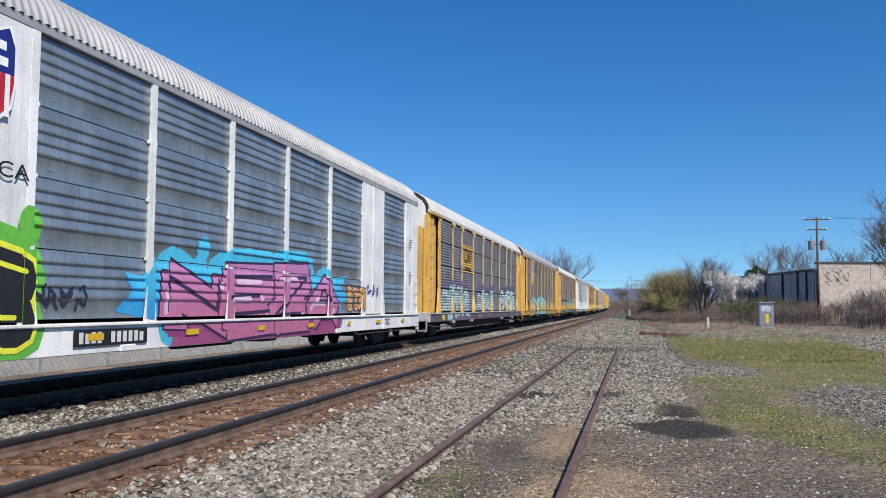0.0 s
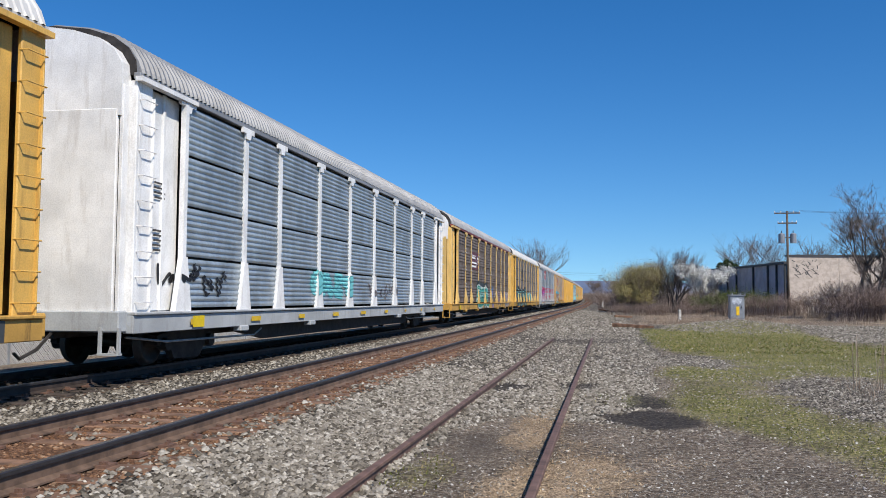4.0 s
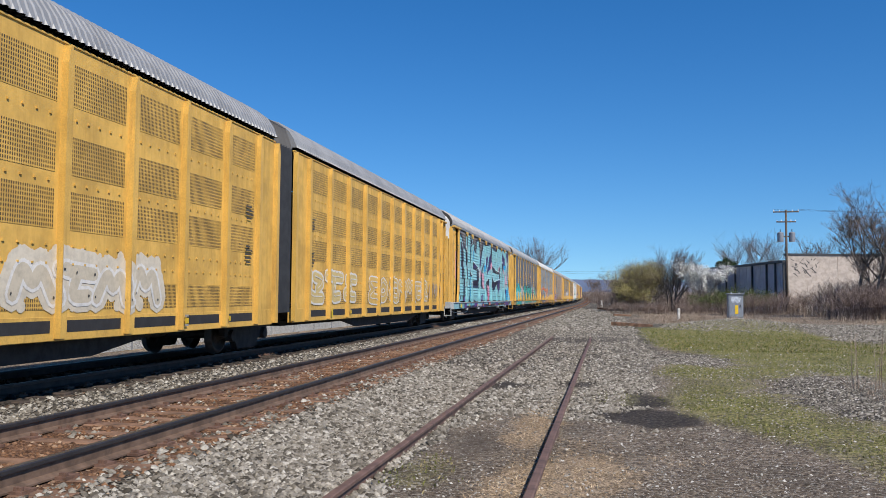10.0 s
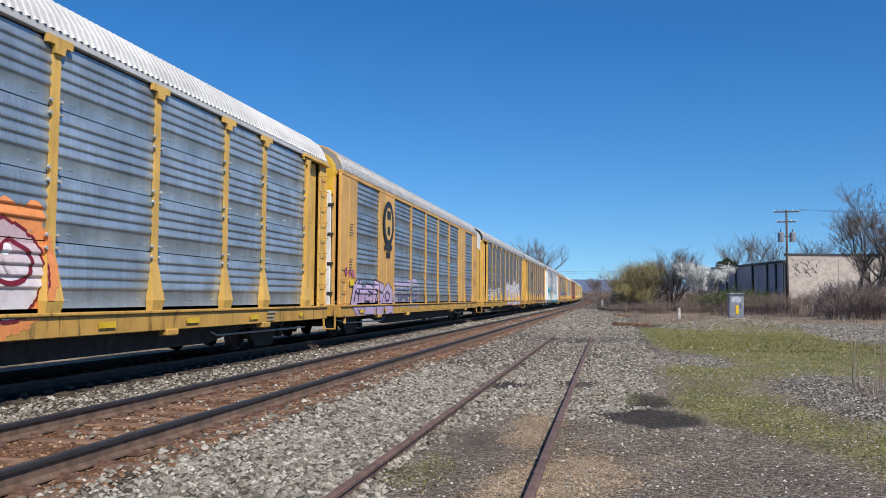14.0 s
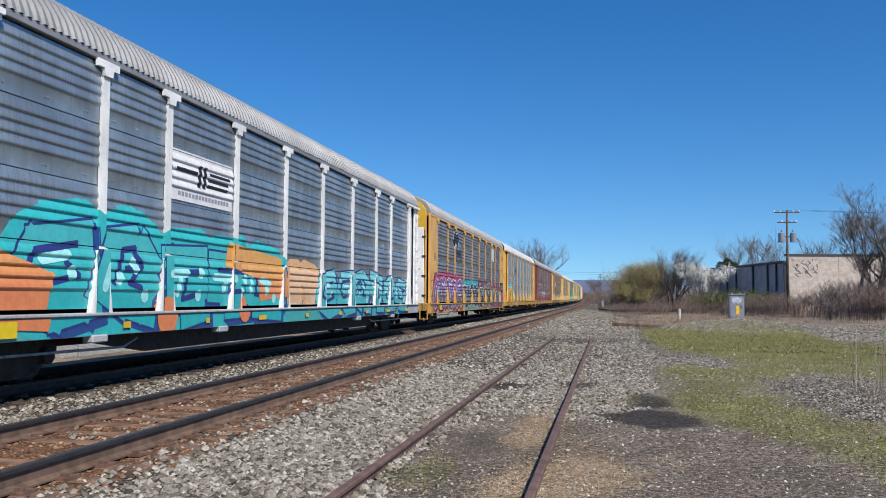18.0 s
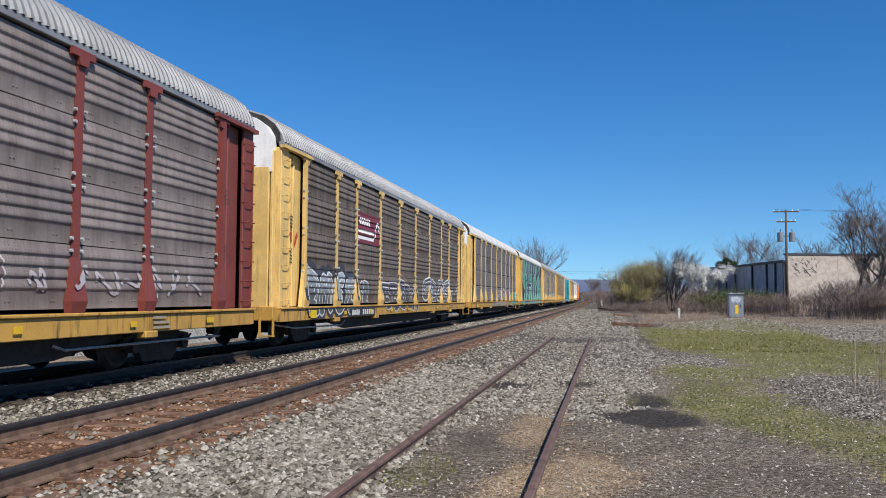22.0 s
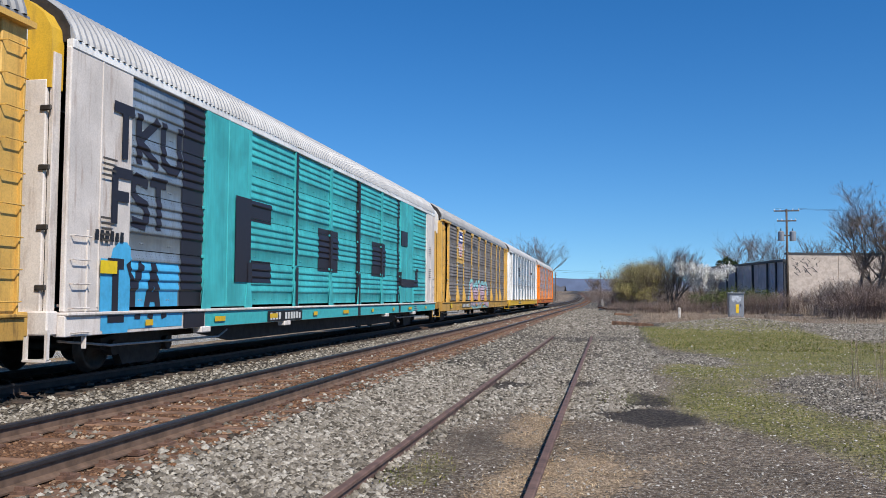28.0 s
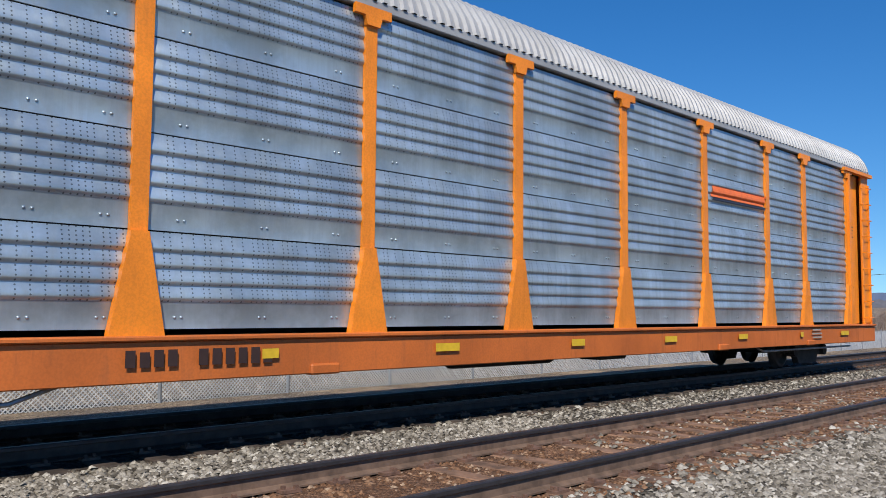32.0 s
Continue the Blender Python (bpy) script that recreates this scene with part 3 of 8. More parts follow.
def truck_mesh(kind):
    def make():
        g = Geo()
        if kind == "wheel":
            for s in (-0.755, 0.755):
                ring = [(0.07, 0.44), (0.05, 0.41), (-0.06, 0.40), (-0.07, 0.33), (-0.02, 0.30), (-0.03, 0.12), (-0.08, 0.1), (-0.08, 0.0)]
                n = 20
                k = 1 if s > 0 else -1
                b = len(g.v)
                for a in range(n):
                    c, d = math.cos(2 * math.pi * a / n), math.sin(2 * math.pi * a / n)
                    g.v += [(s - k * x, r * c, r * d) for x, r in ring]
                m = len(ring)
                g.f += [(b + a * m + j, b + (a + 1) % n * m + j, b + (a + 1) % n * m + j + 1, b + a * m + j + 1) for a in range(n) for j in range(m - 1)]
            g.tube([(-0.9, 0, 0), (0.9, 0, 0)], 0.09, 10)
            return mesh("wheelset", g, M["iron"], True)
        for s in (-1, 1):
            o = [(-1.15, 0.42), (-0.62, 0.30), (-0.5, 0.12), (0.5, 0.12), (0.62, 0.30), (1.15, 0.42), (1.15, 0.58), (0.6, 0.66), (0.35, 0.78), (-0.35, 0.78), (-0.6, 0.66), (-1.15, 0.58)]
            g.slab(o, s * 1.02 - 0.07, s * 1.02 + 0.07)
            for y in (-0.16, 0.0, 0.16):
                g.tube([(s * 1.02, y, 0.2), (s * 1.02, y, 0.55)], 0.07, 8)
            for y in (-0.87, 0.87):
                g.tube([(s * 1.0, y, 0.42), (s * 1.18, y, 0.42)], 0.13, 10)
        g.box(-1.0, -0.2, 0.4, 1.0, 0.2, 0.72, 0.03)
        return mesh("truck_frame", g, M["under"])
    return shared(("truck", kind), make)


def underframe_mesh(long, key):
    def make():
        g = Geo()
        g.box(-0.35, 0.8, 0.6, 0.35, long - 0.8, 0.95, 0.02)
        g.box(-SIDE + 0.1, 0.9, 0.93, SIDE - 0.1, long - 0.9, 1.03)
        for s in (-1, 1) if key else ():                      # deep fish-belly girders between the trucks
            g.slab([(5.4, 0.60), (7.2, 0.34), (long - 7.2, 0.34), (long - 5.4, 0.60), (long - 5.4, 0.95), (5.4, 0.95)], s * 1.25 - 0.05, s * 1.25 + 0.05)
        low = 0.46 if key else 0.58
        g.slab([(2.6, 0.66), (3.2, low), (long - 3.2, low), (long - 2.6, 0.66), (long - 2.6, 0.9), (2.6, 0.9)], -0.3, 0.3)
        for k in range(9):
            y = 4.6 + (long - 9.2) * k / 8
            g.box(-SIDE + 0.12, y - 0.06, 0.72, SIDE - 0.12, y + 0.06, 0.95)
        g.tube([(0.7, long * 0.44, 0.66), (0.7, long * 0.52, 0.66)], 0.2, 12)
        g.box(0.5, long * 0.56, 0.48, 0.95, long * 0.59, 0.9, 0.03)
        g.tube([(0.35, 3.2, 0.62), (0.35, long - 3.2, 0.62)], 0.025, 6)
        return mesh("underframe", g, M["under"])
    return shared(("under", round(long, 1), key), make)


def coupler_mesh():
    def make():
        g = Geo()
        g.box(-0.09, -0.05, 0.72, 0.09, 0.95, 0.98, 0.02)
        g.box(-0.17, -0.28, 0.68, 0.15, 0.12, 1.02, 0.05)
        g.tube([(0.35, 0.9, 0.8), (0.36, 0.4, 0.45), (0.36, 0.0, 0.33), (0.34, -0.1, 0.42)], 0.028, 6)
        return mesh("coupler", g, M["under"])
    return shared(("coupler",), make)


def turned(x=0, y=0, z=0):
    return pose(x, y, z, 0, 0, 180)


def autorack(c):
    """One covered car carrier. c: its look. Local +x faces the camera's side, y runs to its rear end, z from the rail."""
    long = c.get("long", LEN)
    body, frame_, sill, endm, door, roof = [M[c[k]] for k in ("wall", "post", "sill", "end", "door", "roof")]
    if c["sill"] in ("yellow", "pale_yellow", "ochre"):
        sill = M["dirty_yellow"]
    style = c["style"]
    flat_end = style == "flush" or c.get("flat_end")
    car = thing("autorack_car", c["label"], "railroad car", group="cars of the freight train")
    # side sill
    for s, name in ((1, "side_sill"), (-1, "side_sill")):
        g = Geo()
        x = s * SIDE
        g.box(x - s * 0.10, 0.95, SILL0 - (0.0 if c.get("belly", 1) else 0.09), x + s * 0.085, long - 0.95, SILL1 - 0.05, 0.012)
        g.box(x - s * 0.10, 0.95, SILL1 - 0.05, x + s * 0.13, long - 0.95, SILL1, 0.012)
        part(name, g, sill, car)
    part("underframe", underframe_mesh(long, c.get("belly", 1)), None, car)
    part("brake_pipe", shared(("pipe", round(long, 1)), lambda: mesh("brake_pipe", Geo().tube([(SIDE - 0.2, 1.2, 0.62), (SIDE - 0.12, 2.4, 0.50), (SIDE - 0.12, 6.2, 0.47), (SIDE - 0.12, 6.6, 0.60)], 0.022, 6), M["steel"])), None, car)
    part("brake_pipe", shared(("pipe2", round(long, 1)), lambda: mesh("brake_pipe", Geo().tube([(SIDE - 0.12, long - 7.5, 0.58), (SIDE - 0.12, long - 7.2, 0.5), (SIDE - 0.12, long - 2.2, 0.5)], 0.022, 6), M["steel"])), None, car)
    for yy in (5.2, 9.4, long - 9.4, long - 5.2):
        part("jacking_pad", shared(("pad", c["sill"]), lambda: mesh("jacking_pad", Geo().box(SIDE - 0.06, -0.2, SILL0 - 0.10, SIDE + 0.12, 0.2, SILL0 + 0.02, 0.02), sill)), None, car, at=(0, yy, 0))
    # side sheets, row by row and bay by bay, posts and caps
    y0 = 2.62
    k = (long - 2 * y0) / sum(BAYS)
    bays = [b * k for b in BAYS]
    solid = c.get("solid", {})
    rows = 4
    high = (WALL1 - WALL0) / rows
    y = y0
    for i, w in enumerate(bays):
        body = c.get("bay_wall", {}).get(i, c["wall"])
        body = M.get("fine_" + body, M[body]) if c["ridge"] == "fine" else M[body]
        if i in solid:
            part("solid_panel", Geo().box(SIDE - 0.02, y, WALL0 - 0.03, SIDE + 0.05, y + w, WALL1 + 0.03, 0.01)
                 .box(SIDE + 0.03, y + w * 0.45, WALL0, SIDE + 0.065, y + w * 0.5, WALL1, 0.01), frame_, car)
        else:
            for r in range(rows):
                part("panel", sheet_mesh(c["ridge"], w, high - (0.045 if c["ridge"] == "fine" else 0.014), body), None, car,
                     at=(SIDE - 0.01 + 0.004 * (r % 2), y, WALL0 + high * r))
        y += w
    far = Geo()
    y = y0
    for w in bays:
        for r in range(rows):
            pr = ridges(c["ridge"], high)
            far.ribbon(None, [[(-SIDE - o, yy, WALL0 + high * r + z) for z, o in pr] for yy in (y + w, y)])
        y += w
    part("far_side_wall", far, body, car)
    # added dark sheets give the interior's shade behind the wall gaps
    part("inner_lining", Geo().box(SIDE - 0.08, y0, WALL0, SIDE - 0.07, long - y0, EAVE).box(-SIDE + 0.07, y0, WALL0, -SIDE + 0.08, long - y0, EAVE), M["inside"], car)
    y = y0
    post = cap_post_mesh(frame_, 0.28, style)
    for i in range(len(bays) + 1):
        if style != "flush" or 0 < i < len(bays):
            p = part("post", post, None, car, at=(SIDE, y, 0))
            if style != "flush":
                part("cap", cap_mesh(M[c.get("caps", c["post"])], style), None, p)
            if style == "bracket":
                tagged(part("sheet_clip", clip_mesh(), None, p), kind="stuff")
            part("post", post, None, car, at=turned(-SIDE, y))
        if i < len(bays):
            y += bays[i]
    # top rail and roof
    for s in (1, -1):
        part("top_rail", Geo().box(s * (SIDE - 0.06), 1.0, WALL1 + (0.0 if style == "flush" else 0.02), s * (SIDE + 0.06), long - 1.0, EAVE + 0.055, 0.01), M[c.get("rail", c["roof"])], car)
    part("roof", roof_mesh(long - 2.1, c.get("ribbed", True), roof), None, car, at=(0, 1.05, 0))
    # both ends: side end panels, corner posts, ladders, end doors
    for e in (0, 1):
        at = Matrix.Identity(4) if e == 0 else turned(0, long)
        for s in (1, -1):
            g = Geo()
            if flat_end:
                g.box(s * (SIDE - 0.05), 0.98, SILL1, s * (SIDE + 0.045), y0, EAVE - 0.06, 0.02)
                g.box(s * (SIDE + 0.03), 1.75, WALL0, s * (SIDE + 0.06), 1.79, WALL1, 0.008)
            else:
                g.box(s * (SIDE - 0.22), 1.5, SILL1, s * (SIDE - 0.10), y0, WALL1, 0.02)
                g.box(s * (SIDE - 0.30), 2.0, SILL1, s * (SIDE - 0.06), 2.1, WALL1, 0.02)
                g.slab([(y0 - 0.35, SILL1 - 0.02), (y0, SILL1 - 0.02), (y0, WALL1), (y0 - 0.12, WALL1), (y0 - 0.12, WALL0 + 0.9)], s * SIDE if s > 0 else s * SIDE - 0.1, s * SIDE + 0.1 if s > 0 else s * SIDE)
            part("end_panel", g, endm, car, at=at)
            if not flat_end:
                part("corner_post", Geo().box(s * (SIDE - 0.30), 1.0, SILL1 - 0.05, s * (SIDE + 0.02), 1.10, WALL1, 0.015)
                     .box(s * (SIDE - 0.05), 1.08, SILL1 - 0.05, s * (SIDE + 0.02), 1.48, WALL1, 0.015), endm, car, at=at)
                part("end_cap", Geo().slab([(0.96, WALL1 - 0.02), (y0 + 0.3, WALL1 - 0.02), (y0 + 0.3, WALL1 + 0.06), (0.96, WALL1 + 0.06)],
                                           min(s * SIDE, s * (SIDE + 0.13)), max(s * SIDE, s * (SIDE + 0.13))), endm, car, at=at)
            spot = at @ (Matrix.Translation((SIDE + 0.03, 1.28, 0)) if s > 0 else turned(-SIDE - 0.03, 1.28))
            if not flat_end:
                ladder(endm, car, spot)
            else:
                ladder(endm, car, spot, 5, 0.75, 2.15)
        for s in (1, -1):
            d = part("end_door", Geo().box(s * 0.02, 0.78, 1.02, s * (SIDE - 0.20), 0.86, WALL1 - 0.5, 0.015), door, car, at=at)
            part("hinge_post", Geo().box(s * (SIDE - 0.18), 0.82, 1.02, s * (SIDE - 0.11), 0.99, WALL1 - 0.1, 0.01), endm, d)
            for k in range(4 if flat_end else 0):
                part("hinge", shared(("hinge", s), lambda: mesh("hinge", Geo().box(s * (SIDE - 0.28), 0.75, 0, s * (SIDE - 0.10), 0.785, 0.08, 0.012), M["iron"])), None, d, at=(0, 0, 1.35 + 0.85 * k))
        part("end_header", hood_mesh(M[c.get("header", "white")], 0.79, 1.06, WALL1 - 0.62), None, car, at=at)
        if flat_end and c["end"] == "ochre":
            part("end_hood", hood_mesh(endm, 1.06, 2.25, EAVE - 0.08, 0.03), None, car, at=at)
        else:
            part("rubber_seal", hood_mesh(M["under"], 1.03, 1.08, EAVE + 0.02, 0.0), None, car, at=at)
        part("end_sill", Geo().box(-SIDE + 0.05, 0.7, 0.72, SIDE - 0.02, 0.95, 1.06, 0.02).box(SIDE - 0.35, 0.66, 0.38, SIDE - 0.31, 0.72, 0.8)
             .box(SIDE - 0.02, 0.66, 0.38, SIDE + 0.02, 0.72, 0.8).box(SIDE - 0.35, 0.64, 0.36, SIDE + 0.02, 0.76, 0.39), sill, car, at=at)
        part("coupler", coupler_mesh(), None, car, at=at)
        tr = part("truck", truck_mesh("frame"), None, car, at=at @ Matrix.Translation((0, 3.9, 0)))
        for yy in (-0.87, 0.87):
            part("wheelset", truck_mesh("wheel"), None, tr, at=(0, yy, 0.44))
    return car


def artic_unit(c):
    """One half of a two-unit car: flat yellow sheets with perforated fields between tapering ribs, bellows at the joint."""
    long, fore = c["long"], c["fore"]
    wall, post, door = M[c["wall"]], M[c["post"]], M[c["door"]]
    car = thing("autorack_car", c["label"], "railroad car", group="cars of the freight train")
    part("underframe", underframe_mesh(long, 1), None, car)
    part("side_sill", Geo().box(SIDE - 0.12, 1.1 if fore else c["posts"][0], 0.64, SIDE + 0.004, c["posts"][-1] if fore else long - 1.1, 0.99, 0.01), post, car)
    posts = c["posts"]
    for a, b in zip(posts, posts[1:]):
        part("panel", Geo().box(SIDE - 0.03, a, 0.98, SIDE, b, WALL1 + 0.02), wall, car)
        if b - a > 1.4:
            # the opening's shade is a near-black plate on the closed sill
            part("sill_opening", Geo().box(SIDE, a + 0.16, 0.76, SIDE + 0.008, b - 0.16, 0.93), M["inside"], car, "dark plate painted as a shaded opening in the sill")
            for z, h in ((4.02, 0.62), (3.02, 0.56), (2.22, 0.56), (1.08, 0.42)):
                part("perforated_field", Geo().box(SIDE, a + 0.2, z, SIDE + 0.005, b - 0.16, z + h), M["perforated"], car, "field of small round holes")
            g = Geo()
            for z in (3.82, 2.88, 1.98, 1.72):
                for k in range(5):
                    y = a + 0.3 + (b - a - 0.6) * k / 4
                    g.box(SIDE - 0.01, y - 0.018, z, SIDE + 0.022, y + 0.018, z + 0.03)
            tagged(part("bolts", g, post, car), kind="stuff")
    for p in posts:
        part("post", shared(("rib", post.name), lambda: mesh("post", Geo().slab([(-0.07, 0.68), (0.07, 0.68), (0.07, WALL1 - 0.25), (0.02, WALL1), (-0.02, WALL1), (-0.07, WALL1 - 0.25)], 0.0, 0.11), post)), None, car, at=(SIDE, p, 0))
    part("far_side_wall", Geo().box(-SIDE, posts[0], 0.98, -SIDE + 0.03, posts[-1], WALL1), wall, car)
    r0, r1 = (1.1, posts[-1]) if fore else (posts[0], long - 1.1)
    part("roof", roof_mesh(r1 - r0, False, M[c["roof"]]), None, car, at=(0, r0, 0))
    part("top_rail", Geo().box(SIDE - 0.06, r0, WALL1 + 0.02, SIDE + 0.02, r1, EAVE - 0.02, 0.01), post, car)
    part("top_rail", Geo().box(-SIDE - 0.02, r0, WALL1, -SIDE + 0.06, r1, EAVE - 0.02, 0.01), post, car)
    for e in (0, 1):
        at = Matrix.Identity(4) if e == 0 else turned(0, long)
        outer = (e == 0) == fore
        if outer:
            for s in (1, -1):
                part("end_panel", Geo().box(s * (SIDE - 0.22), 1.06, 0.95, s * (SIDE - 0.12), 2.15, WALL1, 0.02), post, car, at=at)
                part("corner_post", Geo().box(s * (SIDE - 0.20), 1.0, 0.95, s * (SIDE + 0.02), 1.08, WALL1, 0.015), post, car, at=at)
                part("corner_post", Geo().box(s * (SIDE - 0.20), 1.52, 0.95, s * (SIDE + 0.0), 1.58, WALL1, 0.015), post, car, at=at)
                # near-black strip put in for the shaded slot beside the door
                part("hinge_post", Geo().box(s * (SIDE - 0.16), 0.86, 1.0, s * (SIDE - 0.04), 0.99, WALL1, 0.01), M["under"], car, at=at)
                ladder(post, car, at @ (Matrix.Translation((SIDE + 0.01, 1.3, 0)) if s > 0 else turned(-SIDE - 0.01, 1.3)), 9, 1.1, 4.55)
            part("end_cap", Geo().box(SIDE - 0.15, 0.98, WALL1 - 0.04, SIDE + 0.10, 2.2, WALL1 + 0.04, 0.02), post, car, at=at if e == 0 else pose(0, 0, 0) @ Matrix.Translation((0, long - 3.18, 0)))
            for s in (1, -1):
                part("end_door", Geo().box(s * 0.02, 0.78, 1.0, s * (SIDE - 0.1), 0.9, WALL1 - 0.5, 0.02), door, car, at=at)
            part("end_header", hood_mesh(M["white"], 0.78, 1.06, WALL1 - 0.62), None, car, at=at)
            part("rubber_seal", hood_mesh(M["under"], 1.02, 1.13, EAVE + 0.02, 0.02), None, car, at=at)
            part("coupler", coupler_mesh(), None, car, at=at)
            part("end_sill", Geo().box(-SIDE + 0.05, 0.7, 0.72, SIDE - 0.02, 0.98, 1.02, 0.02), M["under"], car, at=at)
        tr = part("truck", truck_mesh("frame"), None, car, at=at @ Matrix.Translation((0, 3.6 if outer else 0.9, 0))) if outer or fore else None
        if tr:
            for yy in (-0.87, 0.87):
                part("wheelset", truck_mesh("wheel"), None, tr, at=(0, yy, 0.44))
    if fore:
        arc = [(SIDE - 0.02, 0.9), (SIDE - 0.02, EAVE), (SIDE - 0.2, EAVE + 0.5), (SIDE - 0.8, EAVE + 0.85), (0, TOP - 0.06)]
        arc += [(-x, z) for x, z in arc[-2::-1]]
        ways = []
        for k in range(15):
            s = 1.0 if k % 2 else 0.955
            ways.append([(x * s, posts[-1] + 0.02 + 1.2 * k / 14, z if z < 1 else z - (1 - s) * 1.2) for x, z in arc])
        part("bellows", Geo().ribbon(None, ways), M["black"], car, "black rubber bellows at the joint")
    return car


def look_of(label, style="bracket", ridge="wide", wall="mid", post="yellow", sill="yellow", end="yellow", door="yellow", roof="roof_grey", **more):
    return dict(label=label, style=style, ridge=ridge, wall=wall, post=post, sill=sill, end=end, door=door, roof=roof, **more)


CARS = [
    (2.26, look_of("white-framed autorack with galvanised panels and pink graffiti", "flush", "wide", "galv", "white", "white", "white", "white", solid={1: 1, 7: 1}, belly=0, roof="roof_pale")),
    (30.37, look_of("yellow-posted autorack with grey panels, white roof and pale graffiti", "bracket", "fine", "dull", "pale_yellow", "grey", "yellow", "yellow", "roof_white", ribbed=False)),
    (58.59, look_of("yellow-posted autorack with grey panels and cyan graffiti", "bracket", "wide", "mid", solid={})),
    (87.57, look_of("yellow-posted autorack with a white roof and green graffiti", "bracket", "fine", "dull", roof="roof_white", ribbed=False)),
    (116.10, look_of("grey-white autorack with pale posts", "flare", "fine", "light_galv", "white", "grey", "white", "white", "roof_grey")),
    (144.80, look_of("yellow-posted autorack with dark brown stained panels", "bracket", "wide", "brown", "pale_yellow", "pale_yellow", "pale_yellow", "pale_yellow", rail="red")),
    (172.82, look_of("yellow-posted autorack with grey panels and a white roof", "bracket", "fine", "mid", "pale_yellow", "yellow", "yellow", "yellow", "roof_white", ribbed=False)),
    (201.25, look_of("grey autorack with red stripes and pink graffiti", "flare", "wide", "galv", "grey", "grey", "grey", "white", roof="roof_pale")),
    (229.44, look_of("ochre autorack with galvanised panels", "flush", "wide", "galv", "ochre", "ochre", "ochre", "bright_yellow", solid={1: 1, 7: 1}, header="bright_yellow", rail="ochre", roof="roof_pale")),
    (257.60, look_of("front half of an all-yellow two-unit autorack", "artic", "fine", "ywall", "straw", "under", "straw", "bright_yellow", "roof_grey",
                     long=21.75, ribbed=False, posts=(2.1, 2.87, 4.54, 6.2, 7.98, 9.75, 11.5, 13.25, 15.0, 16.75, 18.5, 20.1, 21.1), fore=True)),
    (279.35, look_of("rear half of an all-yellow two-unit autorack", "artic", "fine", "ywall", "straw", "under", "straw", "bright_yellow", "roof_grey",
                     long=21.7, ribbed=False, posts=(0.6, 1.6, 3.3, 5.05, 6.8, 8.55, 10.3, 12.05, 13.8, 15.5, 17.2, 18.85, 19.6), fore=False)),
    (301.05, look_of("autorack covered by pale blue and purple graffiti", "bracket", "wide", "mid", "sky_paint", "grey", "yellow", "yellow", caps="yellow")),
    (329.22, look_of("yellow-posted autorack with turquoise graffiti", "bracket", "wide", "dull")),
    (357.13, look_of("yellow-posted autorack with galvanised panels and a white roof", "bracket", "wide", "light_galv", roof="roof_white", ribbed=False)),
    (384.63, look_of("ochre autorack with grey panels and an oval emblem", "flush", "wide", "galv", "ochre", "ochre", "ochre", "white", solid={1: 1, 7: 1}, rail="ochre", header="bright_yellow")),
    (413.57, look_of("yellow-posted autorack with grey panels and white graffiti", "bracket", "wide", "dull")),
    (441.46, look_of("yellow-posted autorack with grey-brown panels and black lettering", "bracket", "wide", "mid")),
    (470.11, look_of("white-posted autorack with galvanised panels and cyan graffiti", "flare", "wide", "galv", "white", "grey", "white", "white", header="bright_yellow")),
    (498.80, look_of("ochre autorack with grey panels and red and purple graffiti", "bracket", "wide", "dull", "ochre", "ochre", "ochre", "white", header="bright_yellow", flat_end=True, rail="ochre", belly=0)),
    (526.42, look_of("yellow-posted autorack with galvanised panels and orange graffiti", "bracket", "wide", "light_galv", roof="roof_white", ribbed=False)),
    (554.59, look_of("plum-red autorack with stained brown panels", "bracket", "wide", "plum", "red", "yellow", "red", "red")),
    (582.44, look_of("yellow-posted autorack with brown stained panels and white graffiti", "bracket", "wide", "brown", "pale_yellow", "yellow", "pale_yellow", "pale_yellow", "roof_grey", ribbed=True)),
    (610.97, look_of("yellow-posted autorack with grey-brown panels and a white roof", "bracket", "fine", "mid", "pale_yellow", "yellow", "pale_yellow", "pale_yellow", "roof_white", ribbed=False)),
    (639.00, look_of("autorack painted over in sea green with dark strokes", "bracket", "fine", "sea", "sea", "yellow", "yellow", "yellow", "roof_white", ribbed=False)),
    (666.90, look_of("yellow-posted autorack with dull grey panels", "bracket", "wide", "dull", "pale_yellow", "yellow", "pale_yellow", "pale_yellow")),
    (694.86, look_of("yellow-posted autorack with grey-brown panels and black scrawl", "bracket", "wide", "mid")),
    (722.00, look_of("white autorack painted over in turquoise with black blocks", "flush", "wide", "teal", "teal", "worn_white", "worn_white", "worn_white", header="bright_yellow", rail="white", solid={1: 1, 7: 1}, bay_wall={0: "galv"}, roof="roof_pale")),
    (750.01, look_of("yellow-posted autorack with grey-brown panels and a shield emblem", "bracket", "wide", "mid", belly=0)),
    (778.27, look_of("white-posted autorack with galvanised panels and a yellow sill", "flare", "wide", "light_galv", "white", "bright_yellow", "white", "white", header="bright_yellow", belly=0, roof="roof_pale")),
    (806.50, look_of("orange autorack with galvanised panels, last of the train", "flare", "wide", "light_galv", "orange", "rust_orange", "orange", "orange", belly=0, roof="roof_pale")),
]


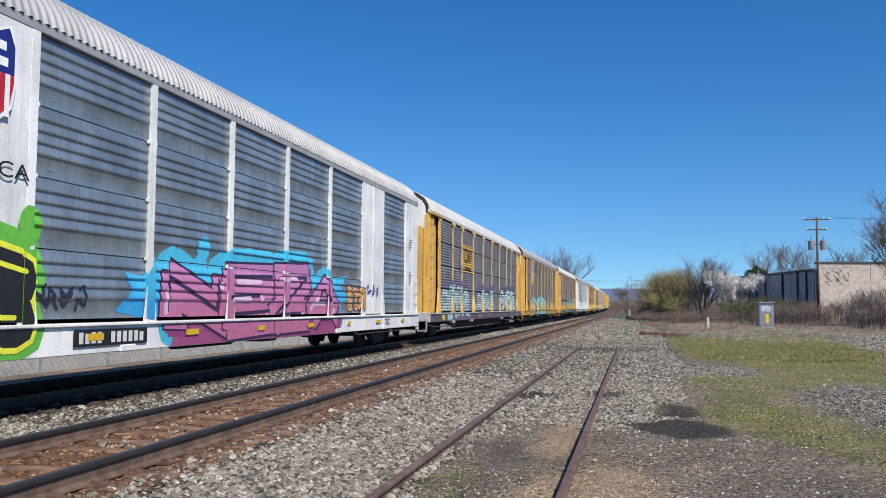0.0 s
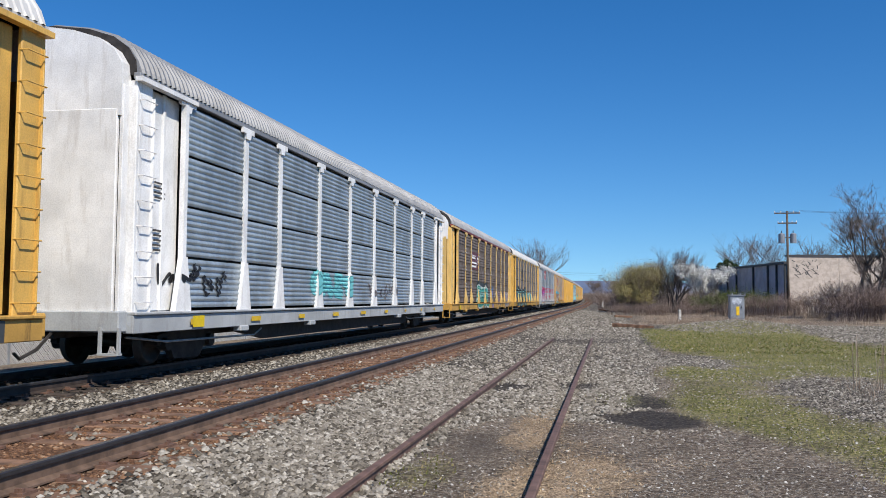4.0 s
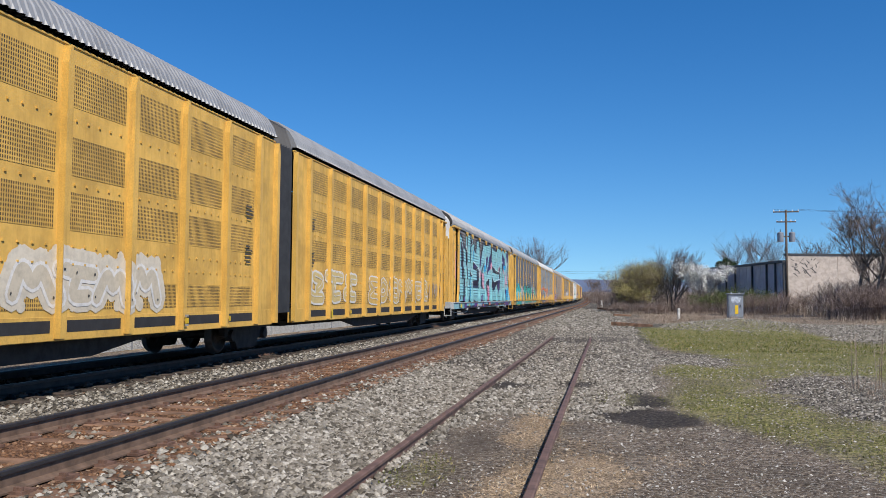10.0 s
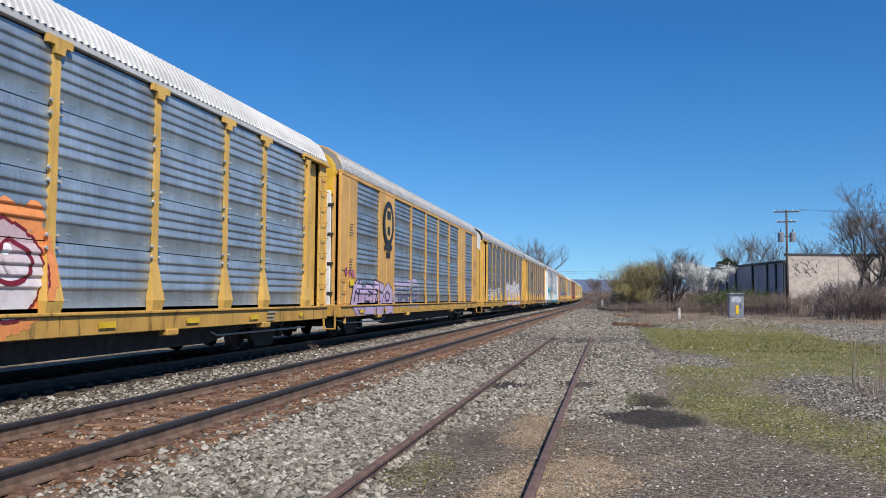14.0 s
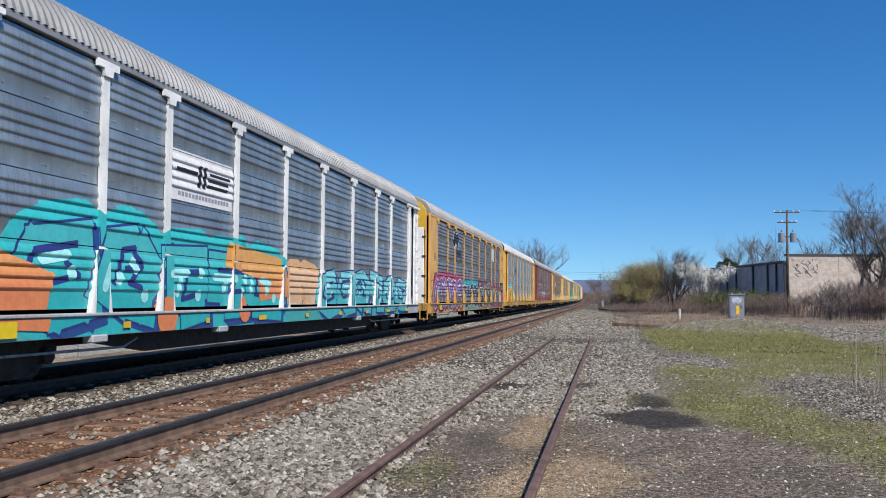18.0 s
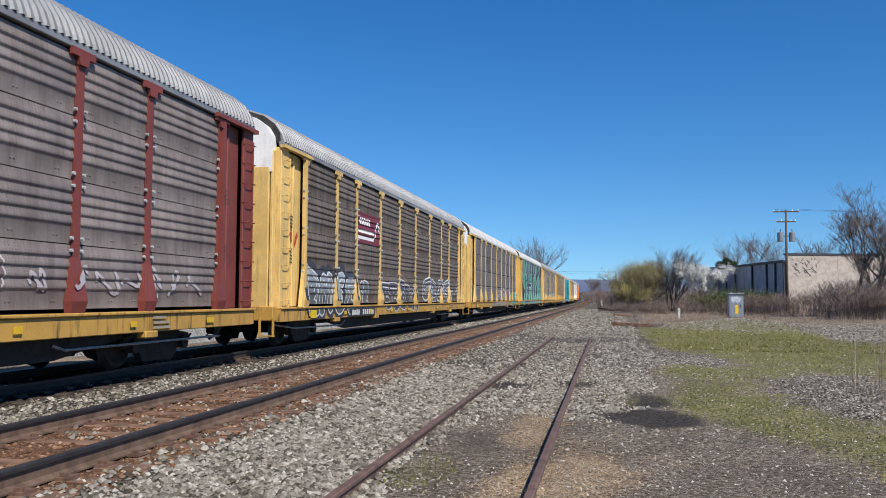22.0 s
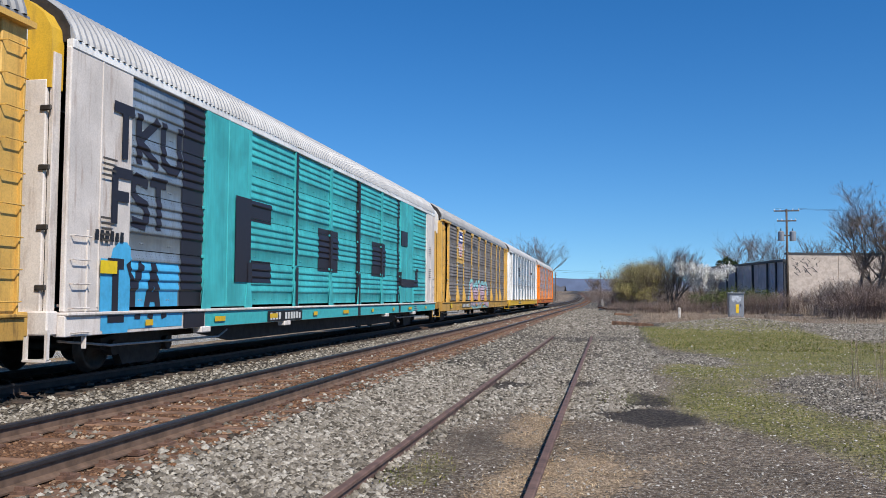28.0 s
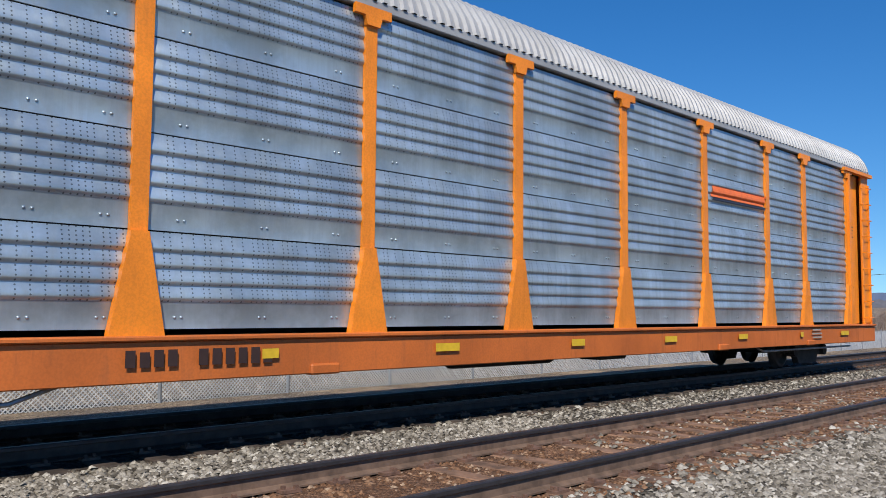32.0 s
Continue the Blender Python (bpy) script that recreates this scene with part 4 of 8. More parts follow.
# ---- paint on the cars: emblems, stencils and graffiti that lie on the corrugated sides ----
def clip(poly, axis, lo, hi):
    for bound, keep in ((lo, 1), (hi, -1)):
        out = []
        for a, b in zip(poly, poly[1:] + poly[:1]):
            da, db = (a[axis] - bound) * keep, (b[axis] - bound) * keep
            if da >= 0:
                out.append(a)
            if (da > 0) != (db > 0) and da != db:
                t = da / (da - db)
                out.append((a[0] + (b[0] - a[0]) * t, a[1] + (b[1] - a[1]) * t))
        poly = out
        if len(poly) < 3:
            return []
    return poly


def regions(c):
    """Flat strips of a car's near side: (y0, y1, z0, z1, x at z0, x at z1)."""
    long, style = c.get("long", LEN), c["style"]
    out = []
    if style == "artic":
        posts = [p for p in c["posts"]]
        for a, b in zip(posts, posts[1:]):
            out.append((a + 0.07, b - 0.07, 0.98, WALL1, SIDE + 0.006, SIDE + 0.006))
        for p in posts:
            out.append((p - 0.07, p + 0.07, 0.7, WALL1, SIDE + 0.115, SIDE + 0.115))
        return out
    y0 = 2.62
    k = (long - 2 * y0) / sum(BAYS)
    edges = [y0]
    for b in BAYS:
        edges.append(edges[-1] + b * k)
    high = (WALL1 - WALL0) / 4
    half = {"bracket": 0.088, "flare": 0.088, "flush": 0.075}[style]
    deep = {"bracket": 0.038, "flare": 0.05, "flush": 0.055}[style]
    for i, (a, b) in enumerate(zip(edges, edges[1:])):
        if i in c.get("solid", {}):
            out.append((a, b, WALL0 - 0.03, WALL1 + 0.03, SIDE + 0.066, SIDE + 0.066))
            continue
        pr = ridges(c["ridge"], high - (0.045 if c["ridge"] == "fine" else 0.014))
        for r in range(4):
            base = SIDE - 0.01 + 0.004 * (r % 2)
            for (za, oa), (zb, ob) in zip(pr, pr[1:]):
                if zb - za > 1e-4:
                    out.append((a + half, b - half, WALL0 + high * r + za, WALL0 + high * r + zb, base + oa, base + ob))
    for i, p in enumerate(edges):
        if style != "flush" or 0 < i < len(edges) - 1:
            x = SIDE + deep
            out.append((p - half, p + half, WALL0 + 0.95, WALL1, x, x))
            out.append((p - half, p - half, WALL0, WALL1, SIDE, x))
            if style == "bracket":
                out.append((p - half, p + half, WALL0 + 0.75, WALL0 + 0.95, SIDE + 0.043, SIDE + 0.043))
                for j in range(5):
                    za, zb = [SILL1 + 0.17 + (WALL0 + 0.58 - SILL1) * k / 5 for k in (j, j + 1)]
                    xa, xb = [SIDE + 0.148 - 0.104 * k / 5 for k in (j, j + 1)]
                    k = (j + 0.8) / 5
                    out.append((p - 0.20 + 0.106 * k, p + 0.17 - 0.076 * k, za, zb, xa, xb))
                continue
            x = SIDE + {"flare": 0.087, "flush": 0.077}[style]
            w = {"flare": 0.16, "flush": 0.11}[style]
            out.append((p - w, p + w, SILL1, WALL0 + 0.9, x, x))
    out.append((0.95, long - 0.95, SILL0 + (0.01 if c.get("belly", 1) else -0.08), SILL1 - 0.06, SIDE + 0.087, SIDE + 0.087))
    if style == "flush" or c.get("flat_end"):
        for a, b in ((0.98, y0), (long - y0, long - 0.98)):
            out.append((a, b, SILL1, EAVE - 0.06, SIDE + 0.062, SIDE + 0.062))
    else:
        for a, b in ((1.5, y0 - 0.1), (long - y0 + 0.1, long - 1.5)):
            out.append((a, b, SILL1, WALL1, SIDE - 0.098, SIDE - 0.098))
    return out


def drape(zones, polys, lift):
    g = Geo()
    for k, p in enumerate(polys):
        ya, yb = min(q[0] for q in p), max(q[0] for q in p)
        za, zb = min(q[1] for q in p), max(q[1] for q in p)
        up = lift[k] + 0.000006 * (k % 40) if isinstance(lift, list) else lift + 0.00002 * (k % 40)
        for y0, y1, z0, z1, x0, x1 in zones:
            if y0 == y1:                                # the flank of a post that faces along the car
                if ya < y0 < yb:
                    hits = []
                    for a, b in zip(p, p[1:] + p[:1]):
                        if (a[0] - y0) * (b[0] - y0) <= 0 and a[0] != b[0]:
                            hits.append(a[1] + (b[1] - a[1]) * (y0 - a[0]) / (b[0] - a[0]))
                    if len(hits) > 1:
                        lo, hi = max(z0, min(hits)), min(z1, max(hits))
                        if hi > lo:
                            g.add([(x0, y0 - up, lo), (x1 + up, y0 - up, lo), (x1 + up, y0 - up, hi), (x0, y0 - up, hi)], [(0, 1, 2, 3)])
                continue
            if y1 <= ya or y0 >= yb or z1 <= za or z0 >= zb:
                continue
            q = clip(clip(p, 0, y0, y1), 1, z0, z1) if p else []
            if len(q) >= 3:
                g.add([(x0 + (x1 - x0) * (z - z0) / (z1 - z0) + up, y, z) for y, z in q], [tuple(range(len(q)))])
    return g


def ccw(p):
    a = sum(u[0] * v[1] - v[0] * u[1] for u, v in zip(p, p[1:] + p[:1]))
    return p if a > 0 else p[::-1]


def box_poly(y0, y1, z0, z1, slant=0.0):
    return [(y0, z0), (y1, z0), (y1 + slant, z1), (y0 + slant, z1)]


def disc(y, z, r, n=10, r2=None):
    return [(y + r * math.cos(2 * math.pi * k / n), z + (r2 or r) * math.sin(2 * math.pi * k / n)) for k in range(n)]


def stroke(path, w, sharp=False):
    out = []
    for (a, b), (c, d) in zip(path, path[1:]):
        h = math.hypot(c - a, d - b)
        if h < 1e-5:
            continue
        u, v = (c - a) / h * w / 2, (d - b) / h * w / 2
        e = 0.55 if sharp else 0.0
        out.append(ccw([(a - v - u * e, b + u - v * e), (a + v - u * e, b - u - v * e), (c + v + u * e, d - u + v * e), (c - v + u * e, d + u + v * e)]))
    if not sharp:
        out += [disc(y, z, w / 2, 8) for y, z in path]
    return out


FORMS = {
    "A": ([(0, 0), (0.5, 1), (1, 0)], [(0.2, 0.38), (0.8, 0.38)]), "E": ([(1, 1), (0, 1), (0, 0), (1, 0)], [(0, 0.52), (0.8, 0.52)]),
    "F": ([(1, 1), (0, 1), (0, 0)], [(0, 0.52), (0.8, 0.52)]), "I": ([(0.5, 0), (0.5, 1)], [(0.1, 1), (0.9, 1)], [(0.1, 0), (0.9, 0)]),
    "B": ([(0, 0), (0, 1), (0.8, 0.95), (0.9, 0.72), (0.3, 0.52), (1, 0.4), (0.9, 0.08), (0, 0)],), "C": ([(1, 0.85), (0.6, 1), (0.05, 0.8), (0, 0.3), (0.3, 0), (1, 0.12)],),
    "D": ([(0, 0), (0, 1), (0.7, 0.95), (1, 0.55), (0.8, 0.1), (0, 0)],), "H": ([(0, 0), (0, 1)], [(1, 0), (1, 1)], [(0, 0.5), (1, 0.5)]),
    "L": ([(0, 1), (0, 0), (1, 0.03)],), "M": ([(0, 0), (0.08, 1), (0.5, 0.35), (0.92, 1), (1, 0)],), "O": ([(0.5, 1), (0.05, 0.75), (0.05, 0.25), (0.5, 0), (0.95, 0.25), (0.95, 0.75), (0.5, 1)],),
    "P": ([(0, 0), (0, 1), (0.85, 0.95), (0.95, 0.6), (0, 0.45)],), "V": ([(0, 1), (0.5, 0), (1, 1)],), "X": ([(0, 0), (1, 1)], [(0, 1), (1, 0)]), "Z": ([(0, 0.98), (1, 1), (0, 0.02), (1, 0)],),
    "J": ([(0.3, 1), (1, 1)], [(0.75, 1), (0.75, 0.2), (0.4, 0), (0, 0.2)]), "G": ([(1, 0.85), (0.5, 1), (0, 0.6), (0.2, 0.05), (0.9, 0.05), (0.95, 0.45), (0.55, 0.45)],),
    "K": ([(0, 0), (0, 1)], [(1, 1), (0, 0.45), (1, 0)]), "N": ([(0, 0), (0, 1), (1, 0), (1, 1)],),
    "R": ([(0, 0), (0, 1), (0.8, 1), (1, 0.78), (0.8, 0.5), (0, 0.5)], [(0.45, 0.5), (1, 0)]),
    "S": ([(1, 0.92), (0.2, 1), (0, 0.75), (0.25, 0.55), (0.85, 0.45), (1, 0.2), (0.75, 0), (0, 0.06)],),
    "T": ([(0, 1), (1, 1)], [(0.5, 1), (0.5, 0)]), "U": ([(0, 1), (0, 0.15), (0.3, 0), (0.75, 0), (1, 0.15), (1, 1)],),
    "W": ([(0, 1), (0.25, 0), (0.5, 0.75), (0.75, 0), (1, 1)],), "Y": ([(0, 1), (0.5, 0.5), (1, 1)], [(0.5, 0.5), (0.5, 0)]),
}
# shapes that stand for scrawl which cannot be read
SCRAWL = (
    ([(0, 0), (0.05, 0.9), (0.35, 1), (0.45, 0.5), (0.2, 0.4)], [(0.6, 0.95), (0.9, 0.6), (0.65, 0.1), (1, 0)]),
    ([(0.9, 1), (0.2, 0.85), (0.05, 0.4), (0.4, 0.05), (0.95, 0.2), (0.7, 0.55)],),
    ([(0, 0.1), (0.3, 1), (0.5, 0.3), (0.75, 0.95), (1, 0)],),
    ([(0.1, 1), (0.1, 0.05), (0.9, 0.0)], [(0.35, 0.95), (0.95, 0.75), (0.55, 0.4)]),
    ([(0.5, 0.95), (0.05, 0.6), (0.25, 0.05), (0.8, 0.1), (0.95, 0.6), (0.55, 0.9)],),
    ([(0, 0.95), (1, 0.85)], [(0.55, 0.9), (0.4, 0.05), (0.9, 0.1)]),
    ([(0, 0), (0.15, 0.95), (0.5, 0.55), (0.9, 1), (0.85, 0.05)],),
    ([(0.95, 0.9), (0.1, 0.95), (0.75, 0.5), (0.0, 0.08), (0.95, 0.0)],),
)


def spray(rgb, rgb2=None):
    """Sprayed paint: two colours that fade into one another, with grain and wear."""
    def make():
        n = Nodes("spray_paint")
        xyz = n.node("ShaderNodeSeparateXYZ")
        n.link(n.where, xyz.inputs[0])
        f = n.math("ADD", n.math("MULTIPLY_ADD", xyz.outputs[2], 0.75, -0.72), n.math("MULTIPLY_ADD", n.noise(1.6, 2, 0.5), 0.8, -0.4))
        c = n.ramp(f, (0.2, rgb), (0.8, rgb2 or dark(rgb, 1.12)))
        c = n.mix(1.0, c, n.ramp(n.noise(9, 4, 0.65), (0.28, 0.78), (0.6, 1.0)), "MULTIPLY")
        return n.done(c, 0.5)
    return shared(("spray", rgb, rgb2), make)


def paint_on(car, zones, name, polys, mat, lift, label=""):
    g = drape(zones, polys, lift)
    if g.f:
        tagged(part(name, g, mat, car, label), kind="stuff")


def rounded(p):
    """A path with its corners cut twice."""
    for _ in range(2):
        q = [p[0]]
        for (a, b), (c, d) in zip(p, p[1:]):
            q += [(a * 0.75 + c * 0.25, b * 0.75 + d * 0.25), (a * 0.25 + c * 0.75, b * 0.25 + d * 0.75)]
        p = q + [p[-1]]
    return p


def graffiti(car, zones, y0, y1, z0, z1, says=5, fill=(0.3, 0.3, 0.3), fill2=None, line=(0.01, 0.01, 0.012), halo=None, block=None, light=None,
             weight=0.24, edge=0.07, seed=1, sharp=False, label="spray-painted graffiti"):
    """A piece of wall writing between y0..y1 and z0..z1. says: words that can be read, or how many shapes of scrawl."""
    rnd = random.Random(seed)
    forms = [FORMS[k] for k in says] if isinstance(says, str) else [SCRAWL[rnd.randrange(len(SCRAWL))] for _ in range(says)]
    n = len(forms)
    high = z1 - z0
    cell = (y1 - y0) / n
    w = 1.22 * weight * min(high, cell * 1.5)
    edge *= 0.85
    m = w / 2 + edge
    strokes, owner = [], []
    for i, form in enumerate(forms):
        lap = rnd.uniform(0.02, 0.12) * cell
        a, b = y0 + cell * i + m * 0.8 - lap, y0 + cell * (i + 1) - m * 0.8 + lap
        lo, hi = z0 + m + rnd.uniform(0, 0.09) * high, z1 - m - rnd.uniform(0, 0.16) * high
        sh, bow = rnd.uniform(-0.10, 0.14) * high, rnd.uniform(-0.06, 0.06) * high
        for path in form:
            p = [(a + (b - a) * u + sh * (v - 0.5), lo + (hi - lo) * v + bow * (u - 0.5)) for u, v in path]
            strokes.append(p if sharp else rounded(p))
            owner.append(i)
    if halo:
        cloud = []
        for p in strokes:
            cloud += stroke([(y, z + 0.05) for y, z in p], w + 0.5 * m + 0.30)
        for _ in range(n * 5):
            cloud.append(disc(rnd.uniform(y0, y1), rnd.choice((rnd.uniform(z0, z0 + 0.4 * high), z1 - rnd.uniform(0, 0.3) * high)), rnd.uniform(0.04, 0.15) * high, 10))
        paint_on(car, zones, "graffiti_halo", cloud, spray(halo), 0.0035)
    if block:
        paint_on(car, zones, "graffiti_block", [q for p in strokes for k in (1, 2) for q in stroke([(y + 0.07 * k, z - 0.06 * k) for y, z in p], w + edge, sharp)], spray(block), 0.0072)
    rims, rim_lift, fills, fill_lift = [], [], [], []
    for p, i in zip(strokes, owner):
        step = 0.0100 + min(0.0085, 0.0011 * i)
        for polys, lifts, wide, up in ((rims, rim_lift, w + 2 * edge, step), (fills, fill_lift, w, step + 0.00055)):
            q = stroke(p, wide, sharp)
            polys += q
            lifts += [up] * len(q)
    paint_on(car, zones, "graffiti_outline", rims, spray(line), rim_lift)
    paint_on(car, zones, "graffiti_fill", fills, spray(fill, fill2), fill_lift, label)
    if n > 2 and w > 0.2:
        inner = []
        for p in strokes:
            k = rnd.uniform(-0.18, 0.18) * w
            inner += stroke([(y + k, z + abs(k)) for y, z in p], w * 0.1, sharp)
        paint_on(car, zones, "graffiti_inline", inner, spray(line), 0.0195)
    if light:
        shine = []
        for p in strokes:
            (a, b), (c, d) = p[0], p[1]
            shine += stroke([(a + (c - a) * 0.15 - w * 0.25, b + (d - b) * 0.15), (a + (c - a) * 0.75 - w * 0.25, b + (d - b) * 0.75)], w * 0.16)
            shine.append(disc(p[-1][0], p[-1][1], w * 0.12, 8))
        paint_on(car, zones, "graffiti_shine", shine, spray(light), 0.0200)


def scribble(car, zones, y0, y1, z0, z1, rgb, seed=1, thick=0.05, n=5):
    """Thin handstyle scrawl, unreadable."""
    rnd = random.Random(seed)
    cell = (y1 - y0) / n
    out = []
    for i in range(n):
        pts = []
        for k in range(6):
            pts.append((y0 + cell * (i + rnd.uniform(-0.1, 1.1)), z0 + (z1 - z0) * (rnd.uniform(0.5, 1) if k % 2 else rnd.uniform(0, 0.5))))
        soft = []
        for (a, b), (c, d), (e, f) in zip(pts, pts[1:], pts[2:]):
            for t in (0, 0.25, 0.5, 0.75):
                p0, p1, p2 = ((a + c) / 2, (b + d) / 2), (c, d), ((c + e) / 2, (d + f) / 2)
                soft.append(tuple(p0[j] * (1 - t) ** 2 + 2 * p1[j] * t * (1 - t) + p2[j] * t * t for j in (0, 1)))
        out += stroke(soft, thick)
    paint_on(car, zones, "scrawl", out, spray(rgb), 0.021, "thin sprayed scrawl")


def bars(y0, y1, z0, z1, n, seed=0, gap=0.3):
    """Plain bars for lettering that is not to be read."""
    rnd = random.Random(seed)
    cell = (y1 - y0) / n
    return [box_poly(y0 + cell * i + cell * gap / 2, y0 + cell * (i + 1) - cell * gap / 2, z0, z1 - rnd.choice((0, 0, 0.12)) * (z1 - z0)) for i in range(n)]


def words(text, y, z, high, wide):
    """Built-in lettering as flat triangles, standing on (y, z)."""
    def make():
        cu = bpy.data.curves.new("lettering", "FONT")
        cu.body, cu.resolution_u = text, 3
        ob = bpy.data.objects.new("lettering", cu)
        me = bpy.data.meshes.new_from_object(ob)
        me.calc_loop_triangles()
        tri = [[tuple(me.vertices[i].co[:2]) for i in t.vertices] for t in me.loop_triangles]
        bpy.data.objects.remove(ob)
        bpy.data.curves.remove(cu)
        bpy.data.meshes.remove(me)
        return tri
    tri = shared(("words", text), make)
    x1 = max(p[0] for t in tri for p in t)
    x0 = min(p[0] for t in tri for p in t)
    zt = max(p[1] for t in tri for p in t)
    return [ccw([(y + (a - x0) / (x1 - x0) * wide, z + b / zt * high) for a, b in t]) for t in tri]


WHITE, BLACK = (0.75, 0.75, 0.74), (0.012, 0.012, 0.014)


def number_board(car, zones, y0, y1, z0, z1, back=BLACK, ink=(0.62, 0.62, 0.6), seed=1):
    if z1 < 1.0:
        z0, z1 = 0.71, 0.95
    if back:
        paint_on(car, zones, "number_board", [box_poly(y0, y1, z0, z1)], spray(back), 0.024)
    w = y1 - y0
    paint_on(car, zones, "number_print", bars(y0 + w * 0.05, y0 + w * 0.36, z0 + 0.04, z1 - 0.04, 4, seed) + bars(y0 + w * 0.46, y1 - w * 0.05, z0 + 0.04, z1 - 0.04, 6, seed + 1), spray(ink), 0.028)


def shield(car, zones, y, z, wide, high):
    o = [(-0.5, 0.80), (-0.40, 0.97), (-0.22, 0.90), (0, 1.0), (0.22, 0.90), (0.40, 0.97), (0.5, 0.80), (0.5, 0.45), (0.44, 0.22), (0.22, 0.06), (0, 0)]
    o += [(-0.22, 0.06), (-0.44, 0.22), (-0.5, 0.45)]

    def fan(k):
        p = [(y + a * wide * k, z + high / 2 + (b - 0.5) * high * k) for a, b in o]
        c = (y, z + high * 0.55)
        return [ccw([c, u, v]) for u, v in zip(p, p[1:] + p[:1])]
    paint_on(car, zones, "emblem_border", fan(1.0), spray(WHITE), 0.024, "shield emblem with a white rim")
    red = [clip(t, 1, z, z + high * 0.52) for t in fan(0.92)]
    paint_on(car, zones, "emblem_red", [t for t in red if t], spray((0.42, 0.015, 0.03)), 0.0275)
    blue = [clip(t, 1, z + high * 0.52, z + high * 2) for t in fan(0.92)]
    paint_on(car, zones, "emblem_blue", [t for t in blue if t], spray((0.012, 0.02, 0.17)), 0.0275)
    lines = []
    for k in range(6):
        a = y + (k - 2.5) * wide * 0.145
        lines.append(box_poly(a - wide * 0.035, a + wide * 0.035, z + high * (0.09 + 0.05 * abs(k - 2.5) / 2.5), z + high * 0.52))
    lines += [box_poly(y - wide * 0.33, y + wide * 0.33, z + high * 0.72, z + high * 0.80), box_poly(y - wide * 0.36, y + wide * 0.36, z + high * 0.58, z + high * 0.66)]
    paint_on(car, zones, "emblem_print", lines, spray(WHITE), 0.032)


def speed_lines(car, zones, y0, y1, z0, z1, ink=BLACK):
    """A road's mark of long bars that end in a block, with two bars for its name."""
    w, h = y1 - y0, z1 - z0
    p = [box_poly(y0, y0 + w * (0.42 - 0.03 * k), z1 - h * (0.12 + 0.085 * k), z1 - h * (0.075 + 0.085 * k)) for k in range(5)]
    p += [box_poly(y0 + w * 0.44, y0 + w * 0.56, z1 - h * 0.44, z1 - h * 0.06, 0.05), box_poly(y0 + w * 0.60, y0 + w * 0.76, z1 - h * 0.44, z1 - h * 0.06, 0.05)]
    p += bars(y0 + w * 0.42, y0 + w * 0.94, z1 - h * 0.72, z1 - h * 0.55, 7, 3) + bars(y0 + w * 0.42, y0 + w * 1.0, z1 - h * 0.98, z1 - h * 0.80, 8, 4)
    paint_on(car, zones, "emblem", p, spray(ink), 0.024, "dark bars of a railway emblem")


def bracket_mark(car, zones, y0, y1, z0, z1, ink=(0.02, 0.03, 0.07)):
    w, h = y1 - y0, z1 - z0
    p = [box_poly(y0, y0 + w * 0.05, z0 + h * 0.3, z1), box_poly(y1 - w * 0.05, y1, z0 + h * 0.3, z1)]
    p += [box_poly(y0 + w * 0.05, y0 + w * 0.12, z, z + h * 0.06) for z in (z0 + h * 0.3, z1 - h * 0.06)] + [box_poly(y1 - w * 0.12, y1 - w * 0.05, z, z + h * 0.06) for z in (z0 + h * 0.3, z1 - h * 0.06)]
    p += bars(y0 + w * 0.17, y1 - w * 0.17, z0 + h * 0.45, z0 + h * 0.88, 3, 1, 0.2)
    p += [disc(y0 + w * a, z0 + h * 0.1, h * 0.07, 8) for a in (0.14, 0.26, 0.74, 0.86)]
    paint_on(car, zones, "emblem", p, spray(ink), 0.024, "dark bracket emblem")


def loop_mark(car, zones, y0, y1, z0, z1, ink):
    w, h = y1 - y0, z1 - z0
    ring = [(y0 + w * (0.26 + 0.20 * math.cos(k * math.pi / 8)), z0 + h * (0.64 + 0.29 * math.sin(k * math.pi / 8))) for k in range(17)]
    p = stroke(ring, h * 0.12) + [box_poly(y0 + w * a, y0 + w * (a + 0.09), z0 + h * 0.35, z0 + h * 0.95, 0.1) for a in (0.54, 0.70, 0.86)]
    p += bars(y0 + w * 0.1, y0 + w * 0.95, z0, z0 + h * 0.13, 8, 5)
    paint_on(car, zones, "emblem", p, spray(ink), 0.027, "ring and slanted bars of an emblem")


def small_print(car, zones, rnd, y, z, rows=4, wide=0.5, ink=(0.06, 0.05, 0.04)):
    p = []
    for k in range(rows):
        p.append(box_poly(y + rnd.uniform(0, 0.05), y + wide * rnd.uniform(0.7, 1.0), z - 0.085 * k - 0.035, z - 0.085 * k))
    paint_on(car, zones, "stencil_print", p, spray(ink), 0.03)


def common_marks(car, c, zones, seed):
    rnd = random.Random(seed)
    long = c.get("long", LEN)
    strips = [box_poly(3.1 + k * (long - 6.2) / 8 - 0.17 + rnd.uniform(-0.2, 0.2), 3.1 + k * (long - 6.2) / 8 + 0.17, SILL0 + 0.10, SILL0 + 0.20) for k in range(9)]
    paint_on(car, zones, "reflector_strip", strips, spray((0.62, 0.40, 0.02)), 0.033, "yellow reflector strips")
    for y in (1.72, long - 2.3):
        small_print(car, zones, rnd, y, rnd.uniform(3.2, 3.6), 4, 0.42)
        small_print(car, zones, rnd, y, rnd.uniform(2.3, 2.5), 5, 0.38)
    paint_on(car, zones, "warning_plate", [box_poly(1.75, 2.2, 1.62, 1.82)] if c["style"] == "flush" else [box_poly(2.9, 3.35, 0.74, 0.95)], spray((0.66, 0.48, 0.01)), 0.035, "yellow warning plate")
    small_print(car, zones, rnd, long - 5.2, SILL0 + 0.26, 3, 0.6, (0.3, 0.28, 0.25))


